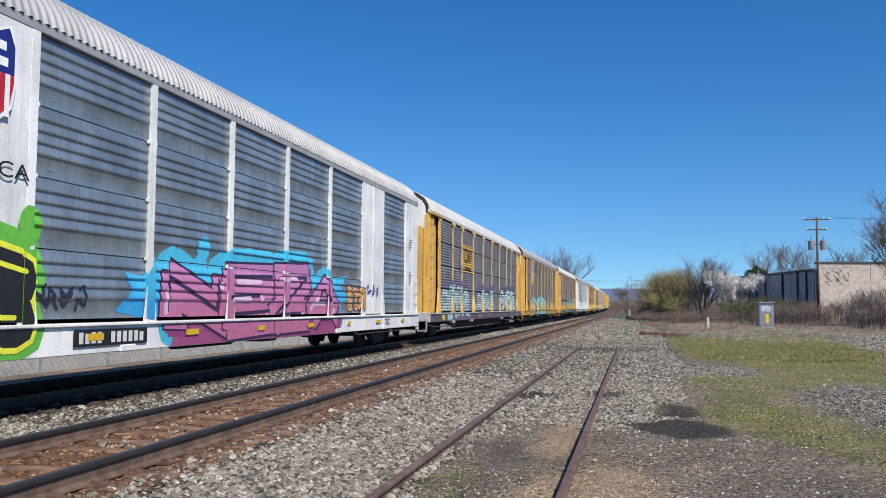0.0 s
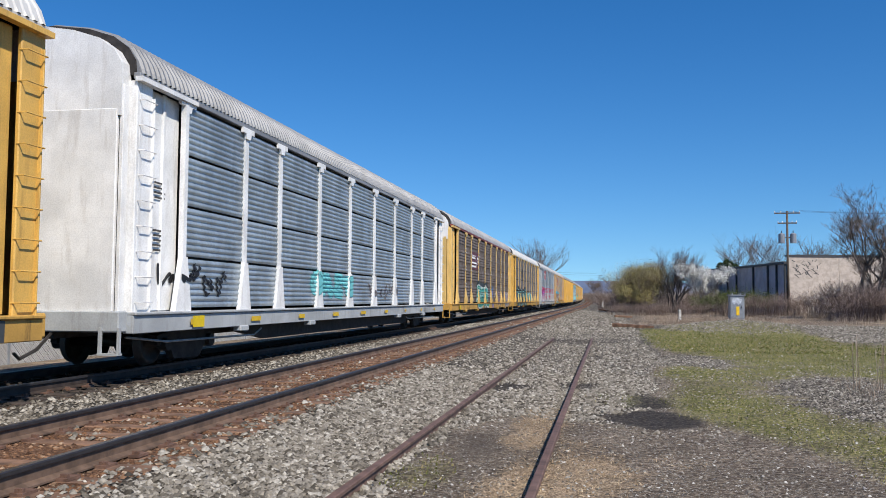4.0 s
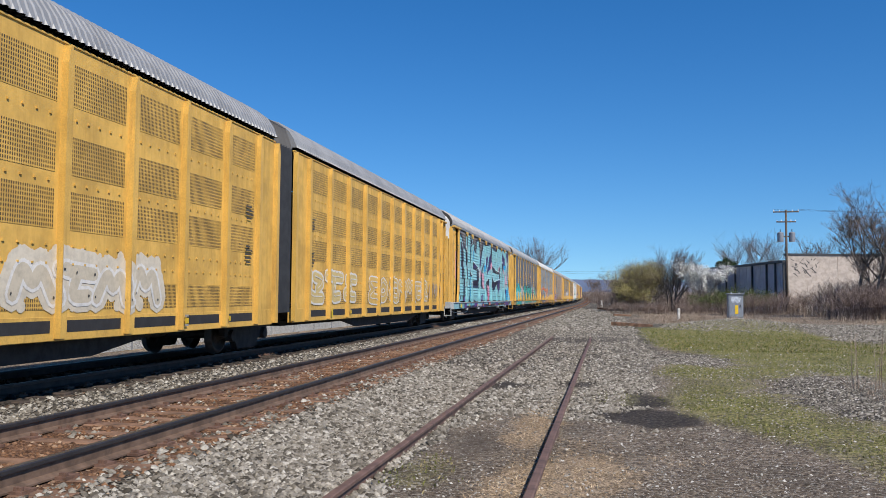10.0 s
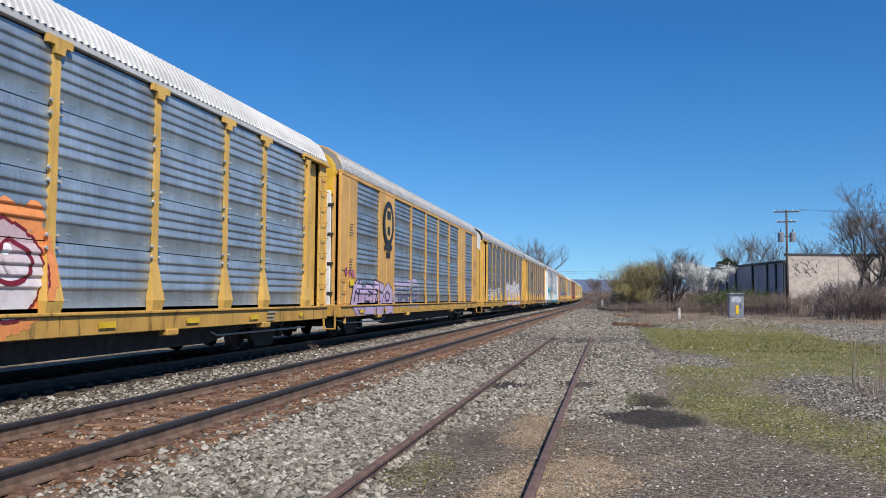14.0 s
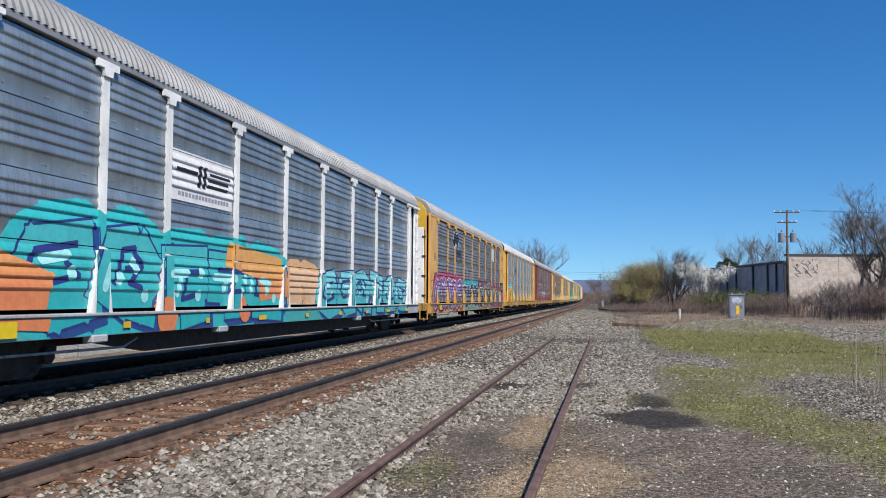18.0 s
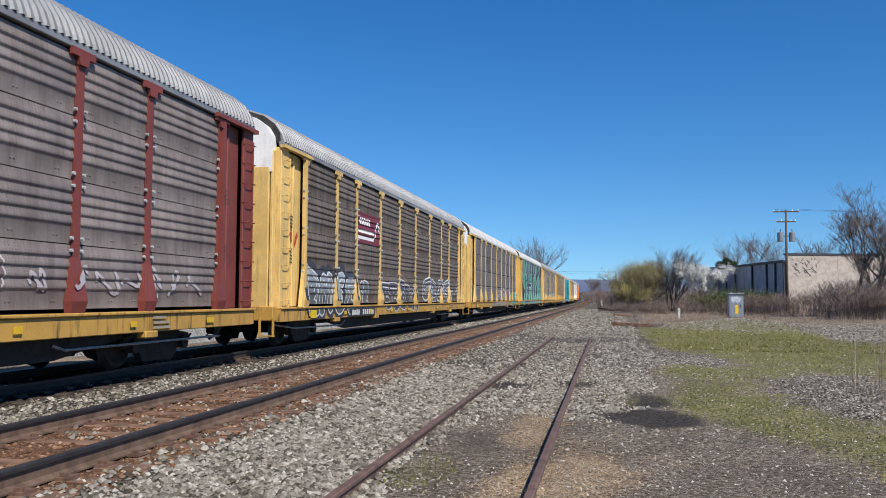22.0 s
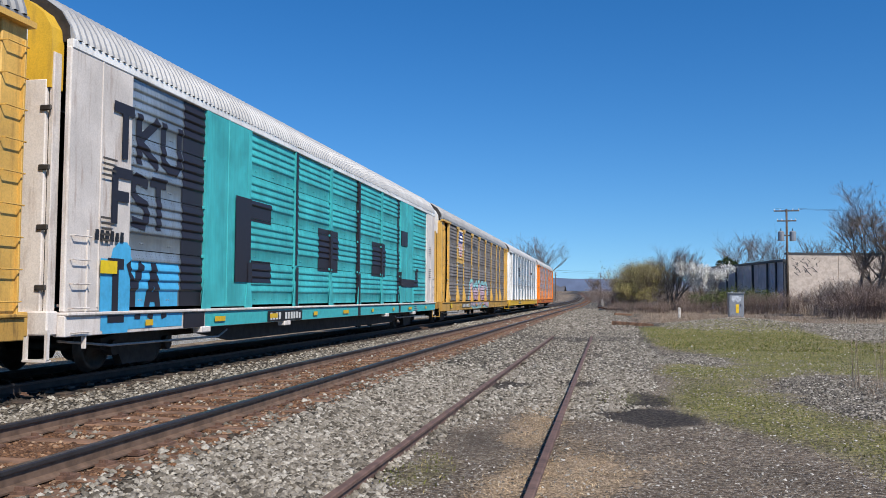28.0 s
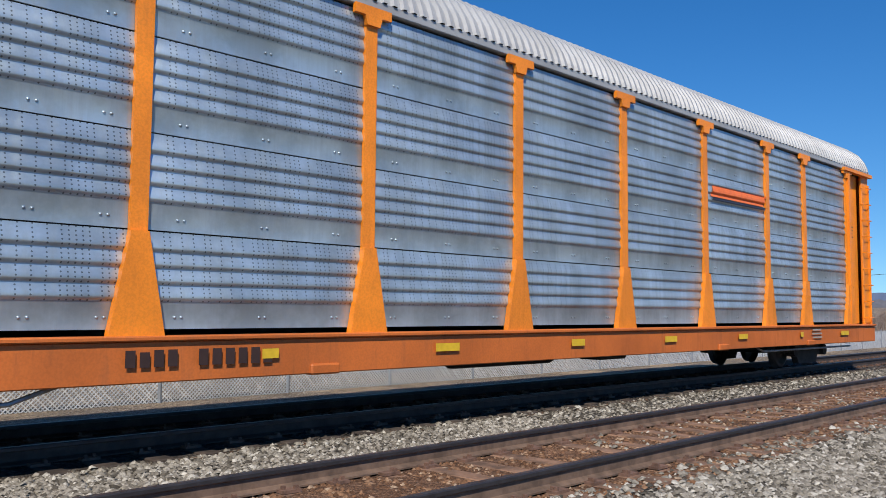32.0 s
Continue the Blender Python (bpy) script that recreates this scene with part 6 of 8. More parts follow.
def marks_12(car, z):
    block = [box_poly(2.6, 7.6, 0.7, 2.15), disc(5.0, 2.2, 0.4, 12), disc(6.6, 2.15, 0.35, 12), disc(3.4, 2.2, 0.4, 12)]
    paint_on(car, z, "graffiti_ground", block, spray((0.02, 0.38, 0.38), (0.03, 0.45, 0.44)), 0.004, "turquoise sprayed ground")
    graffiti(car, z, 2.8, 7.4, 0.8, 2.0, 3, (0.24, 0.55, 0.55), (0.30, 0.62, 0.60), (0.10, 0.45, 0.45), None, None, None, 0.4, 0.03, 131)
    graffiti(car, z, 7.4, 10.2, 0.75, 2.3, 3, (0.10, 0.11, 0.12), (0.40, 0.42, 0.42), (0.62, 0.63, 0.63), (0.50, 0.52, 0.52), None, None, 0.3, 0.06, 132)
    graffiti(car, z, 10.0, 18.6, 0.66, 2.6, 7, (0.03, 0.42, 0.34), (0.06, 0.50, 0.42), (0.012, 0.02, 0.02), (0.10, 0.12, 0.12), (0.45, 0.48, 0.48), None, 0.22, 0.07, 133)
    graffiti(car, z, 18.4, 21.5, 0.75, 2.35, 3, (0.05, 0.05, 0.055), None, (0.62, 0.62, 0.64), (0.40, 0.40, 0.42), None, None, 0.26, 0.06, 134)
    paint_on(car, z, "graffiti_ground", [box_poly(21.4, 23.6, 0.8, 1.75), disc(22.3, 1.85, 0.5, 12)], spray((0.04, 0.42, 0.36)), 0.004)
    scribble(car, z, 21.8, 23.2, 1.1, 2.0, BLACK, 135, 0.05, 4)
    scribble(car, z, 23.8, 25.4, 1.1, 1.9, (0.05, 0.05, 0.05), 136, 0.05, 4)
    for y in (11.35, 16.9):
        paint_on(car, z, "emblem_border", [disc(y, 3.46, 0.34, 8, 0.36)], spray(WHITE), 0.024)
        paint_on(car, z, "emblem", [disc(y, 3.46, 0.29, 8, 0.31)], spray((0.42, 0.02, 0.02)), 0.027, "red eight-sided emblem")
        paint_on(car, z, "emblem_print", [box_poly(y - 0.2, y + 0.2, 3.32 + 0.12 * k, 3.38 + 0.12 * k) for k in range(3)], spray(WHITE), 0.030)
    number_board(car, z, 7.2, 9.6, 0.64, 0.92, None)


def marks_13(car, z):
    bracket_mark(car, z, 7.7, 9.25, 3.07, 3.88)
    graffiti(car, z, 4.7, 9.9, 0.6, 2.5, 3, (0.03, 0.22, 0.42), (0.10, 0.45, 0.50), (0.40, 0.02, 0.02), (0.70, 0.20, 0.03), (0.02, 0.02, 0.14), (0.62, 0.12, 0.03), 0.36, 0.07, 141)
    graffiti(car, z, 9.9, 15.3, 0.75, 2.38, 4, (0.64, 0.64, 0.66), (0.55, 0.40, 0.42), (0.16, 0.01, 0.02), (0.70, 0.25, 0.08), None, WHITE, 0.36, 0.06, 142)
    number_board(car, z, 6.4, 9.2, 0.66, 0.92, (0.02, 0.02, 0.09))
    scribble(car, z, 6.3, 9.3, 2.5, 2.75, BLACK, 143, 0.04, 7)


def marks_14(car, z):
    y, w, h = 6.3, 0.72, 0.8
    ring = [disc(y, 3.85, w, 20, h)]
    paint_on(car, z, "emblem", ring, spray(BLACK), 0.024, "dark oval emblem")
    paint_on(car, z, "emblem_field", [disc(y, 3.85, w * 0.66, 18, h * 0.72)], spray((0.55, 0.33, 0.08)), 0.027)
    paint_on(car, z, "emblem_print", [box_poly(y - 0.25, y + 0.25, 4.0, 4.3), box_poly(y - 0.18, y + 0.18, 3.45, 3.75), box_poly(y - 0.5, y + 0.5, 2.95, 3.12)], spray(BLACK), 0.030)
    paint_on(car, z, "emblem_word", bars(6.05, 6.6, 2.66, 2.9, 2), spray(BLACK), 0.024)
    graffiti(car, z, 2.2, 6.9, 0.6, 1.9, 4, (0.46, 0.34, 0.50), (0.52, 0.42, 0.56), (0.03, 0.02, 0.05), None, (0.42, 0.30, 0.46), None, 0.44, 0.05, 151, True)
    graffiti(car, z, 7.5, 11.3, 0.95, 1.9, 4, (0.06, 0.08, 0.20), (0.20, 0.22, 0.34), (0.46, 0.44, 0.20), (0.34, 0.30, 0.42), None, None, 0.30, 0.04, 152)
    scribble(car, z, 1.2, 2.3, 1.6, 2.3, (0.35, 0.05, 0.22), 153, 0.05, 3)


def marks_15(car, z):
    graffiti(car, z, 13.5, 23.4, 0.6, 2.45, 4, (0.60, 0.58, 0.60), (0.62, 0.60, 0.62), (0.42, 0.41, 0.42), (0.58, 0.56, 0.58), (0.35, 0.02, 0.12), None, 0.42, 0.05, 161)
    graffiti(car, z, 2.8, 9.5, 0.9, 2.1, 5, (0.50, 0.52, 0.52), None, (0.03, 0.03, 0.03), None, None, None, 0.28, 0.06, 162)


def marks_16(car, z):
    speed_lines(car, z, 7.3, 9.7, 2.98, 3.98, (0.03, 0.03, 0.035))
    graffiti(car, z, 12.3, 17.4, 0.6, 2.2, "BENOME", (0.015, 0.015, 0.018), None, (0.62, 0.60, 0.62), None, None, None, 0.40, 0.055, 171)
    graffiti(car, z, 17.8, 20.9, 0.75, 2.1, 3, (0.16, 0.12, 0.22), (0.30, 0.20, 0.14), (0.08, 0.05, 0.04), (0.22, 0.17, 0.20), None, None, 0.24, 0.05, 172)
    graffiti(car, z, 21.1, 25.5, 0.75, 2.25, "SENR", (0.13, 0.03, 0.05), None, (0.56, 0.50, 0.54), None, None, None, 0.24, 0.05, 173)
    graffiti(car, z, 2.7, 6.2, 1.1, 2.1, 4, (0.20, 0.15, 0.11), (0.46, 0.40, 0.10), (0.03, 0.02, 0.02), None, None, None, 0.3, 0.05, 174)
    scribble(car, z, 6.8, 11.8, 1.1, 1.9, (0.35, 0.30, 0.26), 175, 0.07, 8)
    scribble(car, z, 1.6, 2.4, 2.4, 3.4, BLACK, 176, 0.05, 2)


def marks_17(car, z):
    paint_on(car, z, "logo_panel", [box_poly(7.35, 9.85, 3.03, 3.95)], spray((0.62, 0.62, 0.62)), 0.02, "white panel")
    paint_on(car, z, "emblem", [box_poly(7.5, 8.3, 3.56, 3.63), box_poly(8.8, 9.7, 3.62, 3.68), box_poly(8.75, 9.65, 3.5, 3.56), box_poly(8.7, 9.6, 3.38, 3.44)] + [box_poly(8.32, 8.44, 3.34, 3.76, 0.05), box_poly(8.52, 8.64, 3.34, 3.76, 0.05)], spray(BLACK), 0.024, "black line emblem")
    paint_on(car, z, "emblem_print", bars(7.6, 9.7, 3.12, 3.2, 16), spray((0.25, 0.25, 0.3)), 0.024)
    graffiti(car, z, 3.4, 12.6, 0.62, 2.48, 5, (0.02, 0.36, 0.38), (0.06, 0.44, 0.46), (0.02, 0.03, 0.16), (0.03, 0.40, 0.42), (0.02, 0.06, 0.22), (0.30, 0.66, 0.66), 0.44, 0.05, 181, True)
    paint_on(car, z, "graffiti_flame", [[(2.4, 0.9), (4.0, 0.8), (4.2, 1.6), (3.0, 1.9), (2.3, 1.5)], [(9.6, 1.9), (11.2, 1.7), (11.4, 1.2), (12.9, 1.3), (12.6, 2.2), (9.7, 2.4)], disc(7.2, 0.95, 0.35, 12), disc(10.4, 1.05, 0.3, 12)], spray((0.62, 0.20, 0.08), (0.66, 0.34, 0.10)), 0.0203)
    graffiti(car, z, 12.8, 15.1, 1.0, 2.1, 2, (0.60, 0.38, 0.22), None, (0.66, 0.50, 0.34), (0.60, 0.34, 0.16), None, None, 0.3, 0.04, 182)
    graffiti(car, z, 15.2, 25.3, 0.62, 2.3, 6, (0.05, 0.38, 0.42), (0.18, 0.52, 0.56), (0.02, 0.03, 0.15), None, (0.02, 0.05, 0.2), (0.34, 0.62, 0.64), 0.40, 0.05, 183, True)
    paint_on(car, z, "sill_paint", [box_poly(2.0, 25.0, SILL0, SILL1)], spray((0.05, 0.34, 0.34), (0.28, 0.30, 0.26)), 0.003)


def marks_18(car, z):
    bracket_mark(car, z, 7.5, 9.15, 3.1, 3.85)
    graffiti(car, z, 1.8, 9.4, 0.62, 2.46, 5, (0.12, 0.10, 0.13), (0.20, 0.09, 0.30), (0.62, 0.60, 0.64), (0.33, 0.05, 0.10), (0.03, 0.01, 0.05), (0.42, 0.06, 0.09), 0.36, 0.05, 191)
    graffiti(car, z, 9.9, 15.3, 0.6, 2.2, 5, (0.015, 0.02, 0.025), None, (0.60, 0.55, 0.58), (0.02, 0.32, 0.38), None, None, 0.28, 0.055, 192)
    graffiti(car, z, 15.3, 20.8, 0.6, 2.38, 5, (0.02, 0.02, 0.02), (0.08, 0.08, 0.06), (0.60, 0.60, 0.52), (0.16, 0.05, 0.08), None, None, 0.28, 0.055, 193)
    graffiti(car, z, 20.8, 26.3, 0.66, 2.1, 5, (0.03, 0.10, 0.34), (0.46, 0.44, 0.10), (0.01, 0.01, 0.02), (0.24, 0.04, 0.10), None, None, 0.3, 0.05, 194, True)
    graffiti(car, z, 6.8, 8.4, 3.75, 4.8, 1, (0.015, 0.015, 0.016), None, (0.55, 0.56, 0.58), None, None, None, 0.4, 0.06, 195, True)
    graffiti(car, z, 21.2, 22.3, 3.65, 4.8, 1, (0.60, 0.60, 0.62), None, (0.02, 0.02, 0.02), None, None, None, 0.4, 0.05, 196)
    scribble(car, z, 26.0, 27.0, 3.6, 4.5, BLACK, 197, 0.05, 3)
    paint_on(car, z, "painted_ground", [box_poly(25.5, 27.2, 1.08, 2.3)], spray((0.42, 0.05, 0.22), (0.50, 0.12, 0.32)), 0.0205, "magenta sprayed ground")
    paint_on(car, z, "painted_board", [box_poly(25.52, 26.9, 1.62, 2.46)], spray((0.62, 0.62, 0.60)), 0.0212)
    paint_on(car, z, "painted_board", [box_poly(25.56, 26.86, 1.66, 2.42)], spray(BLACK), 0.0219, "black board with white sprayed letters")
    paint_on(car, z, "lettering", [q for i, k in enumerate("JAX") for path in FORMS[k] for q in stroke([(25.76 + 0.34 * (i + 0.08 + 0.62 * u), 1.86 + 0.36 * v) for u, v in path], 0.045)], spray(WHITE), 0.0228)
    paint_on(car, z, "painted_stem", [box_poly(25.95, 26.3, 1.08, 1.66)], spray((0.02, 0.10, 0.34)), 0.0228)
    door_print = Geo()
    for k, text in enumerate(("CLOSE", "AND LOCK", "DOORS", "BEFORE", "MOVING", "CAR")):
        for tri in words(text, 0.92 - 0.02 * len(text), 2.62 - 0.13 * k, 0.085, 0.062 * len(text)):
            door_print.add([(a, 0.7785, b) for a, b in tri], [tuple(range(len(tri)))])
    tagged(part("door_stencil", door_print, spray(BLACK), car, "black stencilled words on the end door"), kind="stuff")


def marks_19(car, z):
    bracket_mark(car, z, 7.8, 9.35, 3.1, 3.85)
    graffiti(car, z, 1.6, 6.4, 0.62, 2.3, 4, (0.66, 0.28, 0.03), (0.70, 0.44, 0.10), (0.04, 0.02, 0.03), (0.18, 0.56, 0.50), (0.45, 0.16, 0.02), (0.62, 0.50, 0.10), 0.36, 0.06, 201, True)
    scribble(car, z, 8.2, 9.8, 1.2, 2.2, (0.12, 0.10, 0.12), 202, 0.04, 3)
    number_board(car, z, 7.0, 9.0, 0.66, 0.9, None)


def marks_20(car, z):
    speed_lines(car, z, 7.4, 9.75, 2.95, 3.98, (0.03, 0.025, 0.025))
    graffiti(car, z, 10.3, 15.2, 0.7, 1.98, 4, (0.26, 0.18, 0.32), (0.32, 0.24, 0.38), (0.14, 0.08, 0.16), (0.45, 0.40, 0.44), None, None, 0.36, 0.04, 211, True)
    graffiti(car, z, 15.7, 19.5, 1.05, 2.2, 4, (0.16, 0.11, 0.10), None, (0.46, 0.43, 0.42), None, None, None, 0.34, 0.04, 212)
    scribble(car, z, 20.0, 25.0, 1.1, 2.0, (0.36, 0.33, 0.34), 213, 0.06, 7)
    scribble(car, z, 2.8, 5.0, 1.2, 2.4, (0.26, 0.34, 0.35), 214, 0.12, 4)
    number_board(car, z, 6.0, 8.6, 0.64, 0.94, (0.015, 0.018, 0.02))


def marks_21(car, z):
    paint_on(car, z, "logo_panel", [box_poly(7.35, 9.95, 3.0, 3.98)], spray((0.16, 0.025, 0.03)), 0.02, "dark red panel")
    rail_mark(car, z)
    graffiti(car, z, 2.7, 7.1, 0.66, 2.15, 4, (0.09, 0.10, 0.10), (0.35, 0.38, 0.40), (0.52, 0.54, 0.54), (0.04, 0.04, 0.045), None, None, 0.22, 0.06, 221)
    graffiti(car, z, 7.4, 8.7, 0.75, 1.9, 2, (0.10, 0.10, 0.10), None, (0.55, 0.55, 0.55), None, None, None, 0.22, 0.05, 222)
    graffiti(car, z, 10.2, 15.9, 0.7, 2.05, 5, (0.07, 0.06, 0.06), None, (0.55, 0.54, 0.53), None, None, None, 0.24, 0.055, 223)
    graffiti(car, z, 16.9, 22.9, 0.95, 2.2, 4, (0.10, 0.09, 0.09), None, (0.58, 0.60, 0.62), None, None, None, 0.2, 0.08, 224)
    number_board(car, z, 6.4, 9.1, 0.66, 0.94, (0.03, 0.028, 0.03))
    scribble(car, z, 1.7, 2.4, 2.4, 3.3, (0.45, 0.06, 0.02), 225, 0.06, 2)
    scribble(car, z, 23.2, 25.2, 1.2, 1.9, (0.5, 0.5, 0.5), 226, 0.05, 4)


def marks_22(car, z):
    graffiti(car, z, 12.5, 15.3, 0.62, 1.78, 3, (0.36, 0.35, 0.34), (0.30, 0.34, 0.28), (0.03, 0.03, 0.03), (0.30, 0.28, 0.27), None, None, 0.42, 0.05, 231)
    graffiti(car, z, 15.3, 17.5, 0.8, 1.88, 2, (0.36, 0.33, 0.33), None, (0.05, 0.04, 0.04), (0.40, 0.37, 0.37), None, None, 0.42, 0.05, 232)
    graffiti(car, z, 18.3, 20.5, 1.05, 1.92, 2, (0.20, 0.14, 0.16), None, (0.44, 0.40, 0.42), None, None, None, 0.4, 0.05, 233)
    graffiti(car, z, 20.8, 25.5, 0.66, 1.95, 4, (0.12, 0.46, 0.44), (0.20, 0.50, 0.48), (0.03, 0.10, 0.11), None, (0.24, 0.42, 0.42), None, 0.34, 0.05, 234)
    speed_lines(car, z, 7.4, 9.6, 3.0, 3.9, (0.08, 0.07, 0.065))
    paint_on(car, z, "sill_paint", [box_poly(9 + 2.1 * k, 10 + 2.1 * k, SILL0, SILL1) for k in range(7)], spray((0.24, 0.23, 0.22)), 0.003)


def marks_23(car, z):
    dark_shapes = [
        [(2.14, 4.3), (3.56, 4.23), (3.3, 2.82), (5.62, 1.9), (5.97, 1.01), (2.61, 1.04), (2.24, 1.97)],
        [(4.26, 2.54), (5.23, 1.92), (5.32, 1.84), (4.26, 2.44)],
        [(4.28, 2.15), (4.7, 2.19), (5.29, 1.88), (5.43, 1.61), (5.55, 1.54), (4.95, 1.52), (4.28, 2.01)],
        [(5.92, 3.43), (6.53, 3.51), (6.47, 1.64), (7.33, 1.21), (7.44, 1.03), (6.91, 0.99), (6.37, 1.47), (6.33, 0.71), (5.62, 0.7), (5.82, 1.46), (5.36, 1.61), (5.39, 1.81), (5.93, 1.87)],
        [(5.99, 4.81), (6.49, 4.91), (6.26, 4.15), (7.26, 3.87), (8.55, 3.4), (9.64, 2.86), (9.53, 2.74), (9.76, 2.71), (12.28, 2.69), (12.14, 2.37), (9.77, 2.44), (9.61, 1.1), (8.66, 1.01), (8.7, 2.36), (8.31, 2.34), (8.31, 3.17), (7.19, 3.58), (6.31, 4.03), (5.96, 4.08)],
        [(11.45, 4.84), (12.09, 4.88), (12.08, 3.72), (11.36, 3.71)],
        [(13.67, 4.87), (14.99, 4.89), (14.65, 3.71), (16.32, 3.72), (15.46, 3.48), (14.47, 3.34), (14.33, 2.29), (14.21, 0.79), (13.85, 0.73), (13.95, 2.54), (13.42, 2.57), (12.15, 2.18), (10.54, 1.32), (10.08, 0.77), (9.51, 0.68), (9.94, 1.21), (11.3, 1.91), (13.76, 2.8)],
        [(16.6, 4.85), (17.37, 4.85), (17.11, 3.91), (16.54, 3.92)],
        [(19.35, 4.94), (21.02, 4.9), (20.29, 4.0), (23.77, 4.56), (24.58, 4.85), (23.79, 4.26), (20.31, 3.47), (19.13, 3.12), (18.84, 3.35), (20.26, 4.71)],
        [(16.68, 2.86), (17.06, 2.74), (16.9, 0.88), (16.22, 0.82), (16.26, 2.08)],
        [(17.31, 2.75), (18.35, 2.16), (19.43, 2.8), (20.21, 2.93), (19.79, 1.35), (19.12, 0.68), (18.66, 1.02), (18.74, 1.84)],
        [(25.0, 4.9), (25.61, 4.86), (25.35, 2.41), (23.08, 2.43), (25.07, 3.03), (23.41, 3.73)],
    ]
    slate = [
        [(7.67, 4.9), (9.32, 4.95), (9.34, 4.42), (9.58, 4.09), (9.56, 3.01), (9.08, 3.06), (8.44, 3.59), (8.51, 4.3)],
    ]
    paint_on(car, z, "graffiti_tint", [disc(a, b, r, 14, r * 0.6) for a, b, r in ((5.0, 3.1, 1.0), (8.0, 2.6, 0.9), (11.2, 3.2, 1.2), (13.2, 4.0, 0.7), (16.2, 2.9, 1.3), (21.8, 1.9, 1.6), (7.0, 1.7, 0.8), (12.6, 1.3, 1.0))], spray((0.09, 0.36, 0.265)), 0.003)
    paint_on(car, z, "graffiti_rim", [q for p in dark_shapes for q in stroke([(a - 0.06, b - 0.02) for a, b in p + p[:1]], 0.20)], spray((0.50, 0.60, 0.58)), 0.006)
    paint_on(car, z, "graffiti_fill", dark_shapes, spray((0.035, 0.033, 0.065)), 0.0145, "dark angular graffiti strokes")
    paint_on(car, z, "graffiti_edge", [q for p in slate for q in stroke(p + p[:1], 0.22)], spray((0.035, 0.033, 0.065)), 0.0165)
    paint_on(car, z, "graffiti_slate", slate, spray((0.15, 0.17, 0.25)), 0.0185)
    paint_on(car, z, "sill_paint", [box_poly(2.4, 27.0, SILL0, SILL1)], M["sea"], 0.003)
    number_board(car, z, 7.4, 9.9, 0.64, 0.92, BLACK)


def marks_24(car, z):
    graffiti(car, z, 13.0, 19.9, 1.0, 2.1, 5, (0.40, 0.44, 0.40), (0.16, 0.45, 0.55), (0.10, 0.10, 0.10), None, None, None, 0.3, 0.04, 251)
    paint_on(car, z, "emblem_print", bars(7.6, 9.4, 3.2, 3.4, 8), spray((0.08, 0.08, 0.09)), 0.024)


def marks_25(car, z):
    scribble(car, z, 13.0, 17.9, 1.0, 2.3, (0.02, 0.018, 0.018), 261, 0.085, 7)
    scribble(car, z, 18.4, 23.6, 1.15, 2.3, (0.03, 0.03, 0.12), 262, 0.06, 8)
    scribble(car, z, 24.2, 25.2, 1.3, 1.7, (0.5, 0.5, 0.5), 263, 0.05, 3)
    paint_on(car, z, "graffiti_patch", [box_poly(18.2, 20.6, 0.6, 1.3)], spray((0.05, 0.40, 0.22)), 0.012, "green sprayed patch")
    number_board(car, z, 19.0, 20.2, 0.66, 0.95, None, (0.30, 0.05, 0.02))


def marks_26(car, z):
    ink = (0.016, 0.014, 0.020)
    for text, y0, y1, a, b in (("TKU", 2.0, 4.35, 3.5, 4.25), ("FST", 2.05, 3.85, 2.45, 3.22), ("IYA", 1.9, 3.75, 0.95, 1.78)):
        if text == "IYA":
            paint_on(car, z, "graffiti_ground", [box_poly(1.8, 4.3, 0.75, 1.85), disc(2.2, 0.9, 0.4, 10), disc(2.4, 1.8, 0.35, 10)], spray((0.06, 0.36, 0.62)), 0.004, "blue sprayed ground")
        n = len(text)
        cell = (y1 - y0) / n
        p = [q for i, k in enumerate(text) for path in FORMS[k] for q in stroke([(y0 + cell * (i + 0.12 + 0.72 * u), a + (b - a) * v) for u, v in path], 0.17, True)]
        paint_on(car, z, "lettering", p, spray(ink), 0.012, "black sprayed letters")
    blocks = [box_poly(4.35, 5.16, 0.58, 4.85), box_poly(6.5, 7.35, 1.58, 3.37), box_poly(7.35, 8.55, 2.92, 3.37), box_poly(7.35, 8.55, 1.58, 2.06), box_poly(11.8, 13.5, 1.96, 3.12), box_poly(17.1, 18.8, 1.96, 3.1),
              box_poly(20.9, 21.9, 3.2, 3.75), box_poly(20.6, 21.0, 1.7, 2.2), box_poly(21.0, 24.0, 1.66, 1.95), box_poly(23.6, 24.0, 1.95, 2.4)]
    # upright bars paint the shadows of three posts in black
    blocks += [box_poly(y, y + 0.27, 0.6, 4.85) for y in (9.98, 15.3, 20.5)]
    paint_on(car, z, "graffiti_block", blocks, spray(ink), 0.012, "black painted blocks, and black bars for the posts' shadows")
    paint_on(car, z, "sill_paint", [box_poly(5.2, 27.2, SILL0, SILL1)], spray((0.05, 0.40, 0.42)), 0.003)
    number_board(car, z, 8.2, 10.4, 0.66, 0.92, BLACK)
    paint_on(car, z, "stencil_print", bars(1.6, 2.4, 2.12, 2.28, 6), spray(BLACK), 0.02)


